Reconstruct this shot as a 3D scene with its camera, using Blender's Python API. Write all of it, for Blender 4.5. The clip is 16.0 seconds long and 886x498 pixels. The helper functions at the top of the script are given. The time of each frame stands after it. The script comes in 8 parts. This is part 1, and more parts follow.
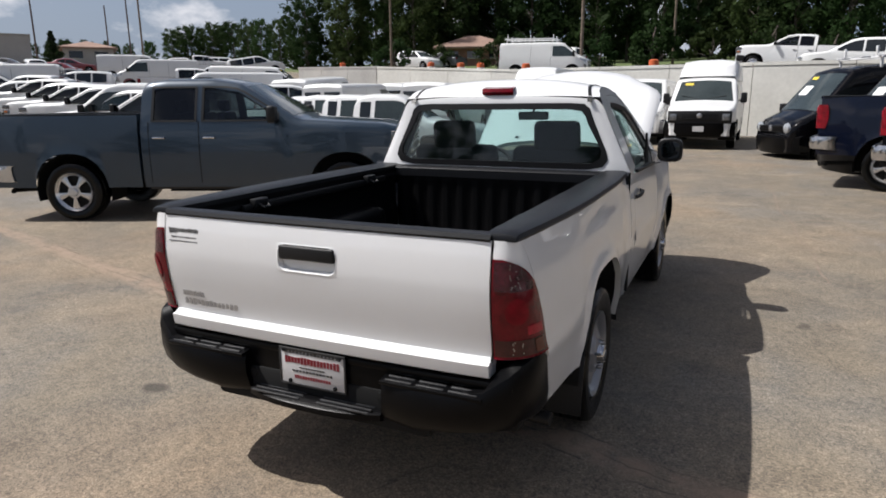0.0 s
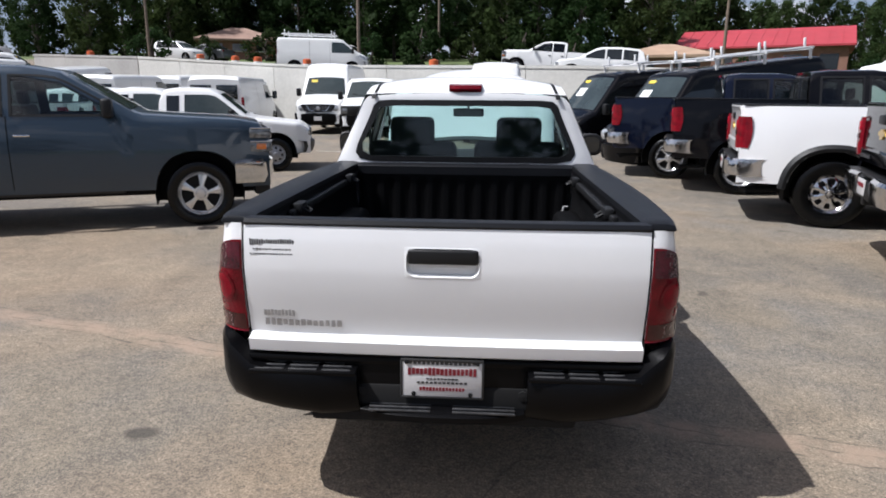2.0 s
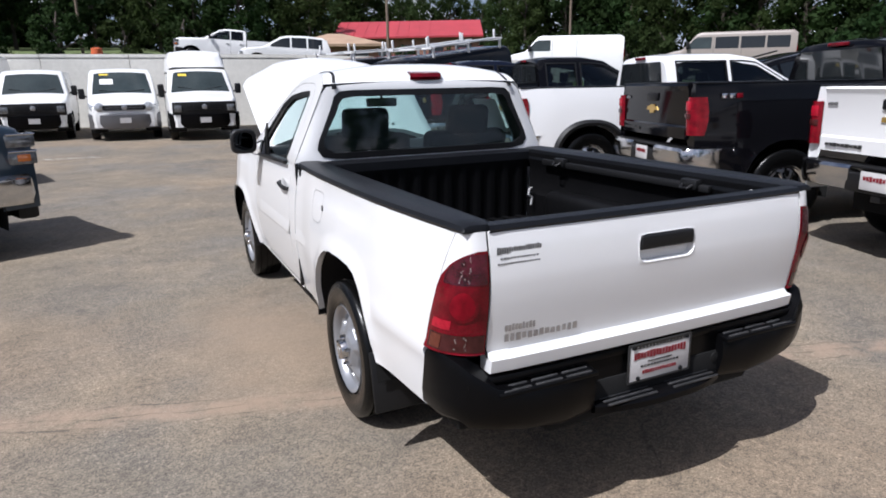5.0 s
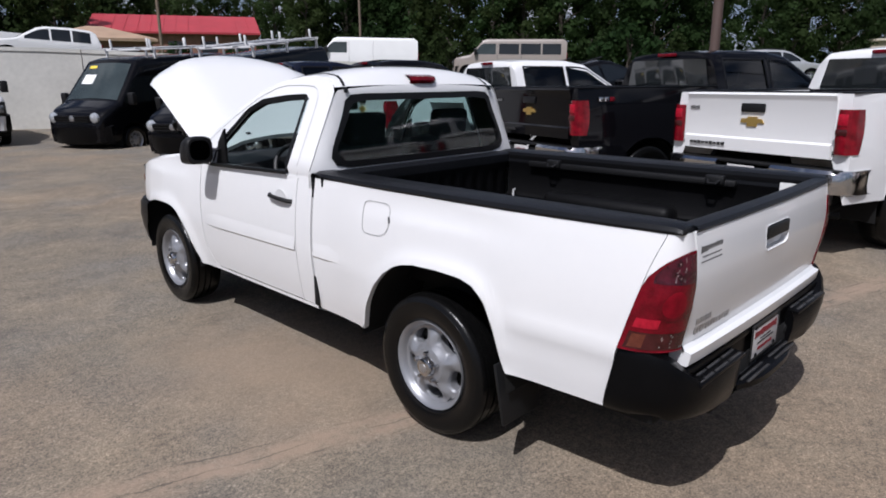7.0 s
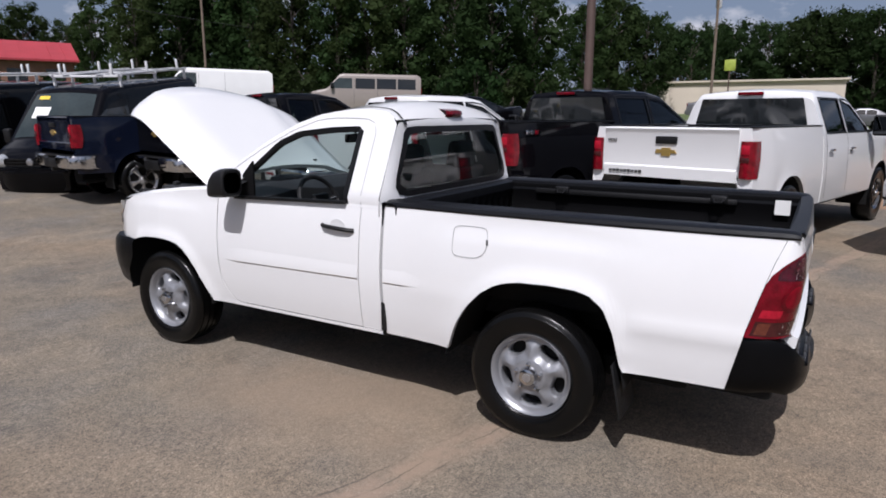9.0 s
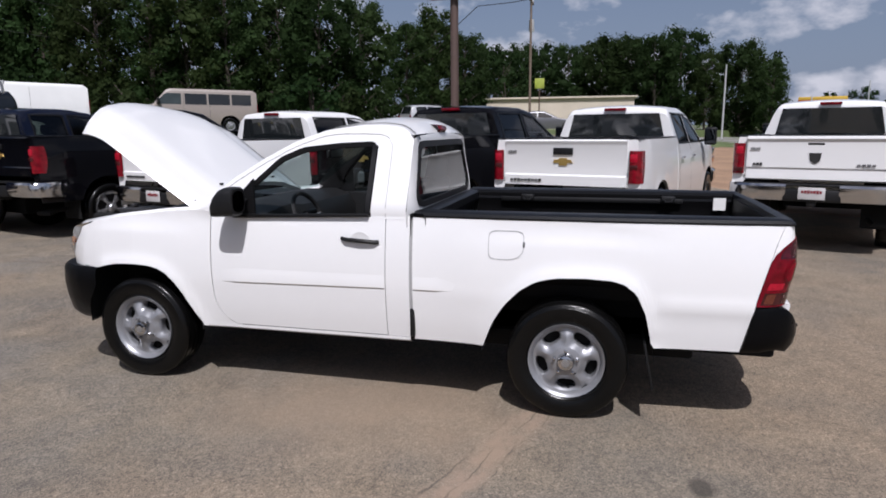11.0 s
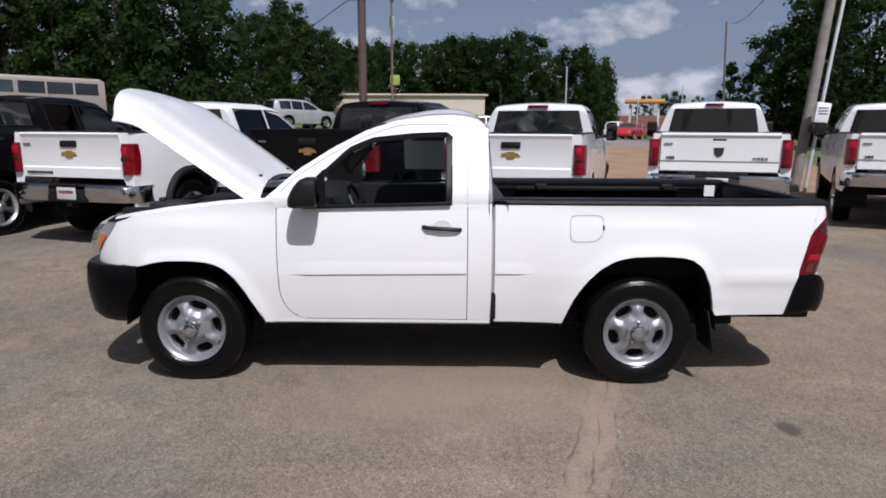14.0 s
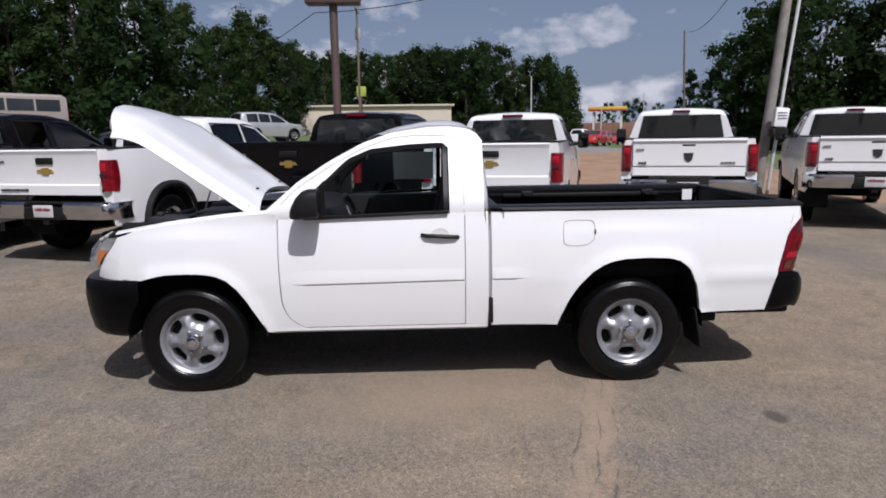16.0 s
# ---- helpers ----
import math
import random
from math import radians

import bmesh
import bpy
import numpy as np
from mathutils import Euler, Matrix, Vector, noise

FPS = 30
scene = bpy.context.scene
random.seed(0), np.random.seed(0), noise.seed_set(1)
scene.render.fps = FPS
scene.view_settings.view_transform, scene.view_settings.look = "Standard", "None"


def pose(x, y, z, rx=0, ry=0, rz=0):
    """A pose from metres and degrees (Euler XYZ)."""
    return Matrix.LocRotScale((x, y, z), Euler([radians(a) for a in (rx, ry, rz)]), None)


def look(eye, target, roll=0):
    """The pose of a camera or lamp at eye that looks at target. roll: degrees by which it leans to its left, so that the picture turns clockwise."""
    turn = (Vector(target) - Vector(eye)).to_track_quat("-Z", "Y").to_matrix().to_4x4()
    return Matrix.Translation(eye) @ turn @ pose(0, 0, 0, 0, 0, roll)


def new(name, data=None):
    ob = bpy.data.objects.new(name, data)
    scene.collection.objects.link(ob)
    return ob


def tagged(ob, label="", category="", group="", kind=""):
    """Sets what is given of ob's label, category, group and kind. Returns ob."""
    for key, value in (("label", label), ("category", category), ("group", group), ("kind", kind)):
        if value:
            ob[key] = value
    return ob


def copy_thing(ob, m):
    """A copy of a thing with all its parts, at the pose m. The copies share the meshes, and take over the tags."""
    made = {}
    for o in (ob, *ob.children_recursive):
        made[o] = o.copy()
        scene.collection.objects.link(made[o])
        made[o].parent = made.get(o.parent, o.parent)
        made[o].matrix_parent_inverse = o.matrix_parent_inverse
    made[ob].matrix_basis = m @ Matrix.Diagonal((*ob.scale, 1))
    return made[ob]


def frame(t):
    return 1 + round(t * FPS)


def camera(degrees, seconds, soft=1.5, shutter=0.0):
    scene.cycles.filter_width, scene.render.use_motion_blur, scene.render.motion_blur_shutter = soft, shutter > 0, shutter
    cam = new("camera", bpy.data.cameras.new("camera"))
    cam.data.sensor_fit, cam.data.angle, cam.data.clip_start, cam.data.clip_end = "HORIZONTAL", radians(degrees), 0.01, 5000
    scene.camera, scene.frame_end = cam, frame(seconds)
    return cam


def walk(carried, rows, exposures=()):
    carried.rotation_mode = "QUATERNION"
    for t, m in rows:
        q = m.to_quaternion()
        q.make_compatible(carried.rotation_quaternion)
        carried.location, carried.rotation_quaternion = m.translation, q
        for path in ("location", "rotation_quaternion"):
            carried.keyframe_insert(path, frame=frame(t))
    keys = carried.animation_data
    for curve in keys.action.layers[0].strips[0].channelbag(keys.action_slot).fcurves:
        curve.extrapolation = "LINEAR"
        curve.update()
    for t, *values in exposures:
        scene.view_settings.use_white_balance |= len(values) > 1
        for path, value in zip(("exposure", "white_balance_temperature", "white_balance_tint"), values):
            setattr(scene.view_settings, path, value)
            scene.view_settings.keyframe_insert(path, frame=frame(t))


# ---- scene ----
cam = camera(69.0, 16.0, soft=1.8)
METRES, EYE, TILT, LEAN, TURN = 9.434, 1.5, 0.0, 0.0, 32.0
PATH = [
    (0, (1.433, -3.07, 1.575), (0.624, -1.296, 1.127), -0.5),
    (0.5, (1.171, -3.193, 1.585), (0.557, -1.343, 1.136), 0.1),
    (1, (0.839, -3.243, 1.564), (0.394, -1.35, 1.094), -0.0),
    (1.5, (0.508, -3.287, 1.574), (0.213, -1.365, 1.105), 2.7),
    (2, (0.145, -3.355, 1.572), (0.017, -1.412, 1.114), 0.4),
    (2.5, (-0.155, -3.368, 1.57), (-0.13, -1.42, 1.119), 0.8),
    (3, (-0.468, -3.295, 1.565), (-0.244, -1.356, 1.131), 1.8),
    (3.5, (-0.793, -3.267, 1.559), (-0.395, -1.357, 1.12), 1.1),
    (4, (-1.118, -3.135, 1.551), (-0.582, -1.268, 1.076), 0.3),
    (4.5, (-1.401, -2.973, 1.566), (-0.762, -1.14, 1.083), 1.5),
    (5, (-1.694, -2.848, 1.576), (-0.865, -1.096, 1.082), -1.1),
    (5.2, (-1.801, -2.778, 1.568), (-0.891, -1.071, 1.062), 0.2),
    (7.3, (-2.946, -1.913, 1.614), (-1.529, -0.587, 1.132), 0.2),
    (7.5, (-3.054, -1.862, 1.597), (-1.606, -0.563, 1.132), 1.0),
    (8, (-3.335, -1.652, 1.589), (-1.781, -0.472, 1.15), -0.8),
    (8.5, (-3.541, -1.422, 1.62), (-1.923, -0.332, 1.178), -0.9),
    (9, (-3.724, -1.164, 1.616), (-2.034, -0.174, 1.211), 0.1),
    (9.2, (-3.822, -1.059, 1.616), (-2.102, -0.119, 1.217), -0.7),
    (11.3, (-4.407, -0.053, 1.615), (-2.488, 0.384, 1.259), -0.3),
    (11.5, (-4.419, 0.055, 1.61), (-2.492, 0.454, 1.257), -0.3),
    (12, (-4.457, 0.279, 1.606), (-2.509, 0.587, 1.275), 0.5),
    (12.5, (-4.56, 0.495, 1.599), (-2.601, 0.718, 1.261), 0.2),
    (13, (-4.652, 0.732, 1.596), (-2.692, 0.861, 1.22), 1.1),
    (13.5, (-4.646, 0.94, 1.582), (-2.682, 1.019, 1.215), 0.3),
    (14, (-4.721, 1.145, 1.587), (-2.756, 1.177, 1.214), 0.2),
    (14.5, (-4.794, 1.281, 1.581), (-2.827, 1.218, 1.224), -0.0),
    (15, (-4.808, 1.314, 1.588), (-2.841, 1.242, 1.231), -0.5),
    (15.5, (-4.82, 1.324, 1.591), (-2.853, 1.248, 1.237), -0.8),
    (16, (-4.844, 1.329, 1.594), (-2.875, 1.264, 1.25), -0.8),
]
EXPOSURES = [(0, 0.24, 6180, 12), (0.5, 0.04, 6120, 12), (1, 0.22, 5950, 13), (2, 0.40, 5880, 13), (5, 0.31, 5780, 14), (7.5, -0.16, 5830, 16), (9, -0.11, 5880, 17), (11.5, -0.12, 5880, 17), (16, -0.13, 5880, 17)]
walk(cam, [(t, look(eye, target, roll)) for t, eye, target, roll in PATH], EXPOSURES)


# ---- sky, sun ----
SUN_TO = Vector((-0.65, -0.225, 1.0)).normalized()
world = bpy.data.worlds.new("sky")
scene.world = world
world.use_nodes = True
wn, wl = world.node_tree.nodes, world.node_tree.links
wn.clear()
w_out = wn.new("ShaderNodeOutputWorld")
w_bg = wn.new("ShaderNodeBackground")
w_sky = wn.new("ShaderNodeTexSky")
w_sky.sky_type = "NISHITA"
w_sky.sun_disc = False
w_sky.sun_elevation = math.asin(SUN_TO.z)
w_sky.sun_rotation = math.atan2(SUN_TO.x, SUN_TO.y)
w_sky.air_density, w_sky.dust_density, w_sky.ozone_density = 1.0, 4.0, 2.0
w_geo = wn.new("ShaderNodeTexCoord")
w_map = wn.new("ShaderNodeMapping")
w_map.inputs["Scale"].default_value = (1.0, 1.0, 1.9)
w_map.inputs["Location"].default_value = (1.7, 0.6, 0.9)
w_noise = wn.new("ShaderNodeTexNoise")
w_noise.inputs["Scale"].default_value = 6.5
w_noise.inputs["Detail"].default_value = 9.0
w_noise.inputs["Roughness"].default_value = 0.55
w_ramp = wn.new("ShaderNodeValToRGB")
w_ramp.color_ramp.elements[0].position = 0.505
w_ramp.color_ramp.elements[1].position = 0.63
w_mix = wn.new("ShaderNodeMixRGB")
w_mix.inputs["Color2"].default_value = (11.0, 10.9, 11.0, 1)
wl.new(w_geo.outputs["Generated"], w_map.inputs["Vector"])
wl.new(w_map.outputs["Vector"], w_noise.inputs["Vector"])
wl.new(w_noise.outputs["Fac"], w_ramp.inputs["Fac"])
wl.new(w_ramp.outputs["Color"], w_mix.inputs["Fac"])
w_xyz = wn.new("ShaderNodeSeparateXYZ")
wl.new(w_geo.outputs["Generated"], w_xyz.inputs["Vector"])
w_low = wn.new("ShaderNodeMapRange")                 # summer haze towards the horizon
w_low.inputs["From Min"].default_value, w_low.inputs["From Max"].default_value = 0.0, 0.45
w_low.inputs["To Min"].default_value, w_low.inputs["To Max"].default_value = 0.62, 0.0
wl.new(w_xyz.outputs["Z"], w_low.inputs["Value"])
w_haze = wn.new("ShaderNodeMixRGB")
w_haze.inputs["Color2"].default_value = (6.0, 7.1, 8.9, 1)
wl.new(w_low.outputs["Result"], w_haze.inputs["Fac"])
wl.new(w_sky.outputs["Color"], w_haze.inputs["Color1"])
wl.new(w_haze.outputs["Color"], w_mix.inputs["Color1"])
wl.new(w_mix.outputs["Color"], w_bg.inputs["Color"])
wl.new(w_bg.outputs["Background"], w_out.inputs["Surface"])
w_bg.inputs["Strength"].default_value = 0.061

sun_data = bpy.data.lights.new("sun", "SUN")
sun_data.energy = 5.0
sun_data.angle = radians(0.55)
sun_data.color = (1.0, 0.955, 0.88)
sun_lamp = new("sun", sun_data)
sun_lamp.matrix_world = look(SUN_TO * 60, (0, 0, 0))


# ---- materials ----
def material(name, color, rough=0.5, metal=0.0, coat=0.0, spec=0.5, var=0.0, scale=6.0, bump=0.0, bscale=120.0,
             stain=0.0, per_object=0.0):
    """A node material with colour variation at two scales and a fine relief."""
    m = bpy.data.materials.new(name)
    m.use_nodes = True
    nodes, links = m.node_tree.nodes, m.node_tree.links
    b = nodes["Principled BSDF"]
    b.inputs["Base Color"].default_value = (*color, 1)
    b.inputs["Roughness"].default_value = rough
    b.inputs["Metallic"].default_value = metal
    b.inputs["Coat Weight"].default_value = coat
    b.inputs["Coat Roughness"].default_value = 0.04
    b.inputs["Specular IOR Level"].default_value = spec
    co = nodes.new("ShaderNodeTexCoord")
    if var or stain:
        n1 = nodes.new("ShaderNodeTexNoise")
        n1.inputs["Scale"].default_value = scale
        n1.inputs["Detail"].default_value = 6
        n2 = nodes.new("ShaderNodeTexNoise")
        n2.inputs["Scale"].default_value = scale * 14
        n2.inputs["Detail"].default_value = 4
        links.new(co.outputs["Object"], n1.inputs["Vector"])
        links.new(co.outputs["Object"], n2.inputs["Vector"])
        add = nodes.new("ShaderNodeMath")
        add.operation = "MULTIPLY_ADD"
        add.inputs[1].default_value = 0.45
        links.new(n2.outputs["Fac"], add.inputs[0])
        links.new(n1.outputs["Fac"], add.inputs[2])
        rng = nodes.new("ShaderNodeMapRange")
        rng.inputs["From Min"].default_value = 0.45
        rng.inputs["From Max"].default_value = 1.0
        rng.inputs["To Min"].default_value = 1 - var
        rng.inputs["To Max"].default_value = 1 + var
        links.new(add.outputs[0], rng.inputs["Value"])
        mul = nodes.new("ShaderNodeMixRGB")
        mul.blend_type = "MULTIPLY"
        mul.inputs["Fac"].default_value = 1
        mul.inputs["Color1"].default_value = (*color, 1)
        links.new(rng.outputs["Result"], mul.inputs["Color2"])
        last = mul.outputs["Color"]
        if per_object:
            info = nodes.new("ShaderNodeObjectInfo")
            r2 = nodes.new("ShaderNodeMapRange")
            r2.inputs["To Min"].default_value = 1 - per_object
            r2.inputs["To Max"].default_value = 1 + per_object
            links.new(info.outputs["Random"], r2.inputs["Value"])
            m2 = nodes.new("ShaderNodeMixRGB")
            m2.blend_type = "MULTIPLY"
            m2.inputs["Fac"].default_value = 1
            links.new(last, m2.inputs["Color1"])
            links.new(r2.outputs["Result"], m2.inputs["Color2"])
            last = m2.outputs["Color"]
        links.new(last, b.inputs["Base Color"])
    if bump:
        n3 = nodes.new("ShaderNodeTexNoise")
        n3.inputs["Scale"].default_value = bscale
        n3.inputs["Detail"].default_value = 5
        links.new(co.outputs["Object"], n3.inputs["Vector"])
        bp = nodes.new("ShaderNodeBump")
        bp.inputs["Strength"].default_value = bump
        bp.inputs["Distance"].default_value = 0.01
        links.new(n3.outputs["Fac"], bp.inputs["Height"])
        links.new(bp.outputs["Normal"], b.inputs["Normal"])
    return m


def glass_material(name, tint, gloss=0.06):
    """A thin clear pane: what lies behind shows through it, and the sky mirrors in it."""
    m = bpy.data.materials.new(name)
    m.use_nodes = True
    nodes, links = m.node_tree.nodes, m.node_tree.links
    nodes.clear()
    out = nodes.new("ShaderNodeOutputMaterial")
    mix = nodes.new("ShaderNodeMixShader")
    clear = nodes.new("ShaderNodeBsdfTransparent")
    clear.inputs["Color"].default_value = (*tint, 1)
    shine = nodes.new("ShaderNodeBsdfGlossy")
    shine.inputs["Roughness"].default_value = 0.02
    lw = nodes.new("ShaderNodeLayerWeight")
    lw.inputs["Blend"].default_value = 0.5
    pw = nodes.new("ShaderNodeMath")
    pw.operation = "POWER"
    pw.inputs[1].default_value = 4.0
    links.new(lw.outputs["Facing"], pw.inputs[0])
    sc = nodes.new("ShaderNodeMath")
    sc.operation = "MULTIPLY_ADD"
    sc.inputs[1].default_value = 0.75
    sc.inputs[2].default_value = gloss
    links.new(pw.outputs[0], sc.inputs[0])
    links.new(sc.outputs[0], mix.inputs["Fac"])
    links.new(clear.outputs["BSDF"], mix.inputs[1])
    links.new(shine.outputs["BSDF"], mix.inputs[2])
    links.new(mix.outputs["Shader"], out.inputs["Surface"])
    return m


def ground_material(name, base_a, base_b, pale, dark, grain=1.0):
    """Worn paving: aggregate grain, sandy stains, darker patches and thin cracks, in world metres."""
    m = bpy.data.materials.new(name)
    m.use_nodes = True
    nodes, links = m.node_tree.nodes, m.node_tree.links
    b = nodes["Principled BSDF"]
    b.inputs["Roughness"].default_value = 0.86
    b.inputs["Specular IOR Level"].default_value = 0.3
    co = nodes.new("ShaderNodeNewGeometry")

    def noise_at(scale, detail=6, rough=0.55):
        n = nodes.new("ShaderNodeTexNoise")
        n.inputs["Scale"].default_value = scale
        n.inputs["Detail"].default_value = detail
        n.inputs["Roughness"].default_value = rough
        links.new(co.outputs["Position"], n.inputs["Vector"])
        return n.outputs["Fac"]

    def ramp(fac, lo, hi):
        r = nodes.new("ShaderNodeMapRange")
        r.inputs["From Min"].default_value = lo
        r.inputs["From Max"].default_value = hi
        links.new(fac, r.inputs["Value"])
        return r.outputs["Result"]

    def mix(fac, c1, c2, mode="MIX"):
        x = nodes.new("ShaderNodeMixRGB")
        x.blend_type = mode
        if isinstance(fac, float):
            x.inputs["Fac"].default_value = fac
        else:
            links.new(fac, x.inputs["Fac"])
        for k, c in (("Color1", c1), ("Color2", c2)):
            if isinstance(c, tuple):
                x.inputs[k].default_value = (*c, 1)
            else:
                links.new(c, x.inputs[k])
        return x.outputs["Color"]

    def math_node(op, a, bb):
        x = nodes.new("ShaderNodeMath")
        x.operation = op
        x.use_clamp = True
        for i, c in enumerate((a, bb)):
            if isinstance(c, float):
                x.inputs[i].default_value = c
            else:
                links.new(c, x.inputs[i])
        return x.outputs[0]

    col = mix(ramp(noise_at(0.33, 6, 0.6), 0.42, 0.58), base_a, base_b)
    col = mix(math_node("MULTIPLY", ramp(noise_at(0.21, 5, 0.6), 0.49, 0.60), 0.75), col, (0.212, 0.166, 0.120))
    col = mix(math_node("MULTIPLY", ramp(noise_at(0.27, 6, 0.6), 0.48, 0.38), 0.80), col, (0.152, 0.146, 0.136))
    col = mix(math_node("MULTIPLY", ramp(noise_at(0.75, 7, 0.6), 0.48, 0.70), 0.75), col, pale)
    col = mix(math_node("MULTIPLY", ramp(noise_at(1.7, 7, 0.65), 0.54, 0.74), 0.6), col, dark)
    speck = nodes.new("ShaderNodeTexVoronoi")
    speck.inputs["Scale"].default_value = 170.0 * grain
    links.new(co.outputs["Position"], speck.inputs["Vector"])
    sp = nodes.new("ShaderNodeSeparateColor")
    links.new(speck.outputs["Color"], sp.inputs["Color"])
    col = mix(0.50, col, mix(ramp(sp.outputs["Red"], 0.0, 1.0), (0.12, 0.12, 0.12), (0.93, 0.90, 0.86)), "OVERLAY")
    col = mix(0.30, col, mix(ramp(noise_at(4.2, 7, 0.68), 0.36, 0.64), (0.30, 0.30, 0.30), (0.70, 0.69, 0.67)), "OVERLAY")
    col = mix(0.40, col, mix(ramp(noise_at(24.0, 5, 0.72), 0.32, 0.68), (0.22, 0.22, 0.22), (0.80, 0.78, 0.74)), "OVERLAY")
    col = mix(0.34, col, mix(ramp(noise_at(60.0, 4, 0.7), 0.30, 0.70), (0.15, 0.15, 0.15), (0.88, 0.86, 0.82)), "OVERLAY")
    col = mix(math_node("MULTIPLY", ramp(noise_at(38.0, 3), 0.60, 0.74), 0.40), col, dark)
    col = mix(math_node("MULTIPLY", ramp(noise_at(9.0, 5, 0.65), 0.55, 0.75), 0.40), col, pale)
    # pale gravel pressed into the surface
    peb = nodes.new("ShaderNodeTexVoronoi")
    peb.inputs["Scale"].default_value = 62.0
    links.new(co.outputs["Position"], peb.inputs["Vector"])
    pc = nodes.new("ShaderNodeSeparateColor")
    links.new(peb.outputs["Color"], pc.inputs["Color"])
    stone = math_node("MULTIPLY", ramp(pc.outputs["Red"], 0.86, 0.90), ramp(peb.outputs["Distance"], 0.42, 0.28))
    col = mix(math_node("MULTIPLY", math_node("MULTIPLY", stone, ramp(noise_at(1.3, 5, 0.6), 0.40, 0.60)), 0.55), col, tuple(c * 1.65 for c in pale))
    # cracks
    warp = nodes.new("ShaderNodeTexNoise")
    warp.inputs["Scale"].default_value = 1.6
    warp.inputs["Detail"].default_value = 6
    links.new(co.outputs["Position"], warp.inputs["Vector"])
    vadd = nodes.new("ShaderNodeMixRGB")
    vadd.blend_type = "LINEAR_LIGHT"
    vadd.inputs["Fac"].default_value = 0.55
    links.new(co.outputs["Position"], vadd.inputs["Color1"])
    links.new(warp.outputs["Color"], vadd.inputs["Color2"])
    vor = nodes.new("ShaderNodeTexVoronoi")
    vor.feature = "DISTANCE_TO_EDGE"
    vor.inputs["Scale"].default_value = 0.42
    links.new(vadd.outputs["Color"], vor.inputs["Vector"])
    line = nodes.new("ShaderNodeMapRange")
    line.inputs["From Min"].default_value = 0.0
    line.inputs["From Max"].default_value = 0.0055
    line.inputs["To Min"].default_value = 1.0
    line.inputs["To Max"].default_value = 0.0
    links.new(vor.outputs["Distance"], line.inputs["Value"])
    crack = math_node("MULTIPLY", line.outputs["Result"], ramp(noise_at(0.55, 3), 0.55, 0.63))
    col = mix(math_node("MULTIPLY", crack, 0.5), col, tuple(c * 0.45 for c in dark))
    # scattered dark drips
    drip = nodes.new("ShaderNodeTexVoronoi")
    drip.inputs["Scale"].default_value = 1.15
    links.new(vadd.outputs["Color"], drip.inputs["Vector"])
    spot = math_node("MULTIPLY", ramp(drip.outputs["Distance"], 0.085, 0.045), ramp(noise_at(0.9, 2), 0.50, 0.56))
    col = mix(math_node("MULTIPLY", spot, 0.62), col, tuple(c * 0.5 for c in dark))
    # the eroded seam across the lot and a patch of old oil
    xyz = nodes.new("ShaderNodeSeparateXYZ")
    links.new(co.outputs["Position"], xyz.inputs["Vector"])

    def plain(op, a, bb=None):
        x = nodes.new("ShaderNodeMath")
        x.operation = op
        for i, c in enumerate((a, bb)):
            if c is None:
                continue
            if isinstance(c, float):
                x.inputs[i].default_value = c
            else:
                links.new(c, x.inputs[i])
        return x.outputs[0]

    off = plain("ADD", plain("ADD", xyz.outputs["Y"], plain("MULTIPLY", xyz.outputs["X"], 0.29)), 0.06)
    off = plain("ADD", off, plain("MULTIPLY", plain("SUBTRACT", noise_at(1.1, 6, 0.62), 0.5), 0.26))
    dist = plain("ABSOLUTE", off)
    band = math_node("MULTIPLY", ramp(dist, 0.15, 0.04), ramp(noise_at(5.0, 6, 0.7), 0.36, 0.56))
    col = mix(math_node("MULTIPLY", band, 0.8), col, (0.285, 0.212, 0.155))
    side_line = plain("ABSOLUTE", plain("SUBTRACT", dist, 0.10))
    col = mix(math_node("MULTIPLY", math_node("MULTIPLY", ramp(side_line, 0.009, 0.003), ramp(noise_at(3.1, 4), 0.47, 0.56)), 0.6), col, tuple(c * 0.6 for c in dark))
    # the clay that washes out from under the truck
    cx = plain("ADD", xyz.outputs["X"], 0.95)
    cy = plain("MULTIPLY", plain("SUBTRACT", xyz.outputs["Y"], 1.15), 0.62)
    wash = plain("SQRT", plain("ADD", plain("MULTIPLY", cx, cx), plain("MULTIPLY", cy, cy)))
    wash = plain("ADD", wash, plain("MULTIPLY", plain("SUBTRACT", noise_at(1.9, 6, 0.62), 0.5), 1.1))
    col = mix(math_node("MULTIPLY", ramp(wash, 0.85, 0.25), 0.62), col, (0.245, 0.182, 0.126))
    col = mix(math_node("MULTIPLY", math_node("MULTIPLY", ramp(dist, 0.007, 0.002), ramp(noise_at(2.3, 4), 0.45, 0.55)), 0.55), col, tuple(c * 0.5 for c in dark))
    dx = plain("ADD", xyz.outputs["X"], 1.47)
    dy = plain("MULTIPLY", plain("ADD", xyz.outputs["Y"], 0.66), 1.5)
    rad = plain("SQRT", plain("ADD", plain("MULTIPLY", dx, dx), plain("MULTIPLY", dy, dy)))
    rad = plain("ADD", rad, plain("MULTIPLY", plain("SUBTRACT", noise_at(22.0, 4), 0.5), 0.06))
    col = mix(math_node("MULTIPLY", ramp(rad, 0.105, 0.06), 0.78), col, tuple(c * 0.55 for c in dark))
    links.new(col, b.inputs["Base Color"])
    hgt = mix(0.75, sp.outputs["Green"], noise_at(55.0, 5, 0.7))
    bp = nodes.new("ShaderNodeBump")
    bp.inputs["Strength"].default_value = 0.55
    bp.inputs["Distance"].default_value = 0.006
    links.new(hgt, bp.inputs["Height"])
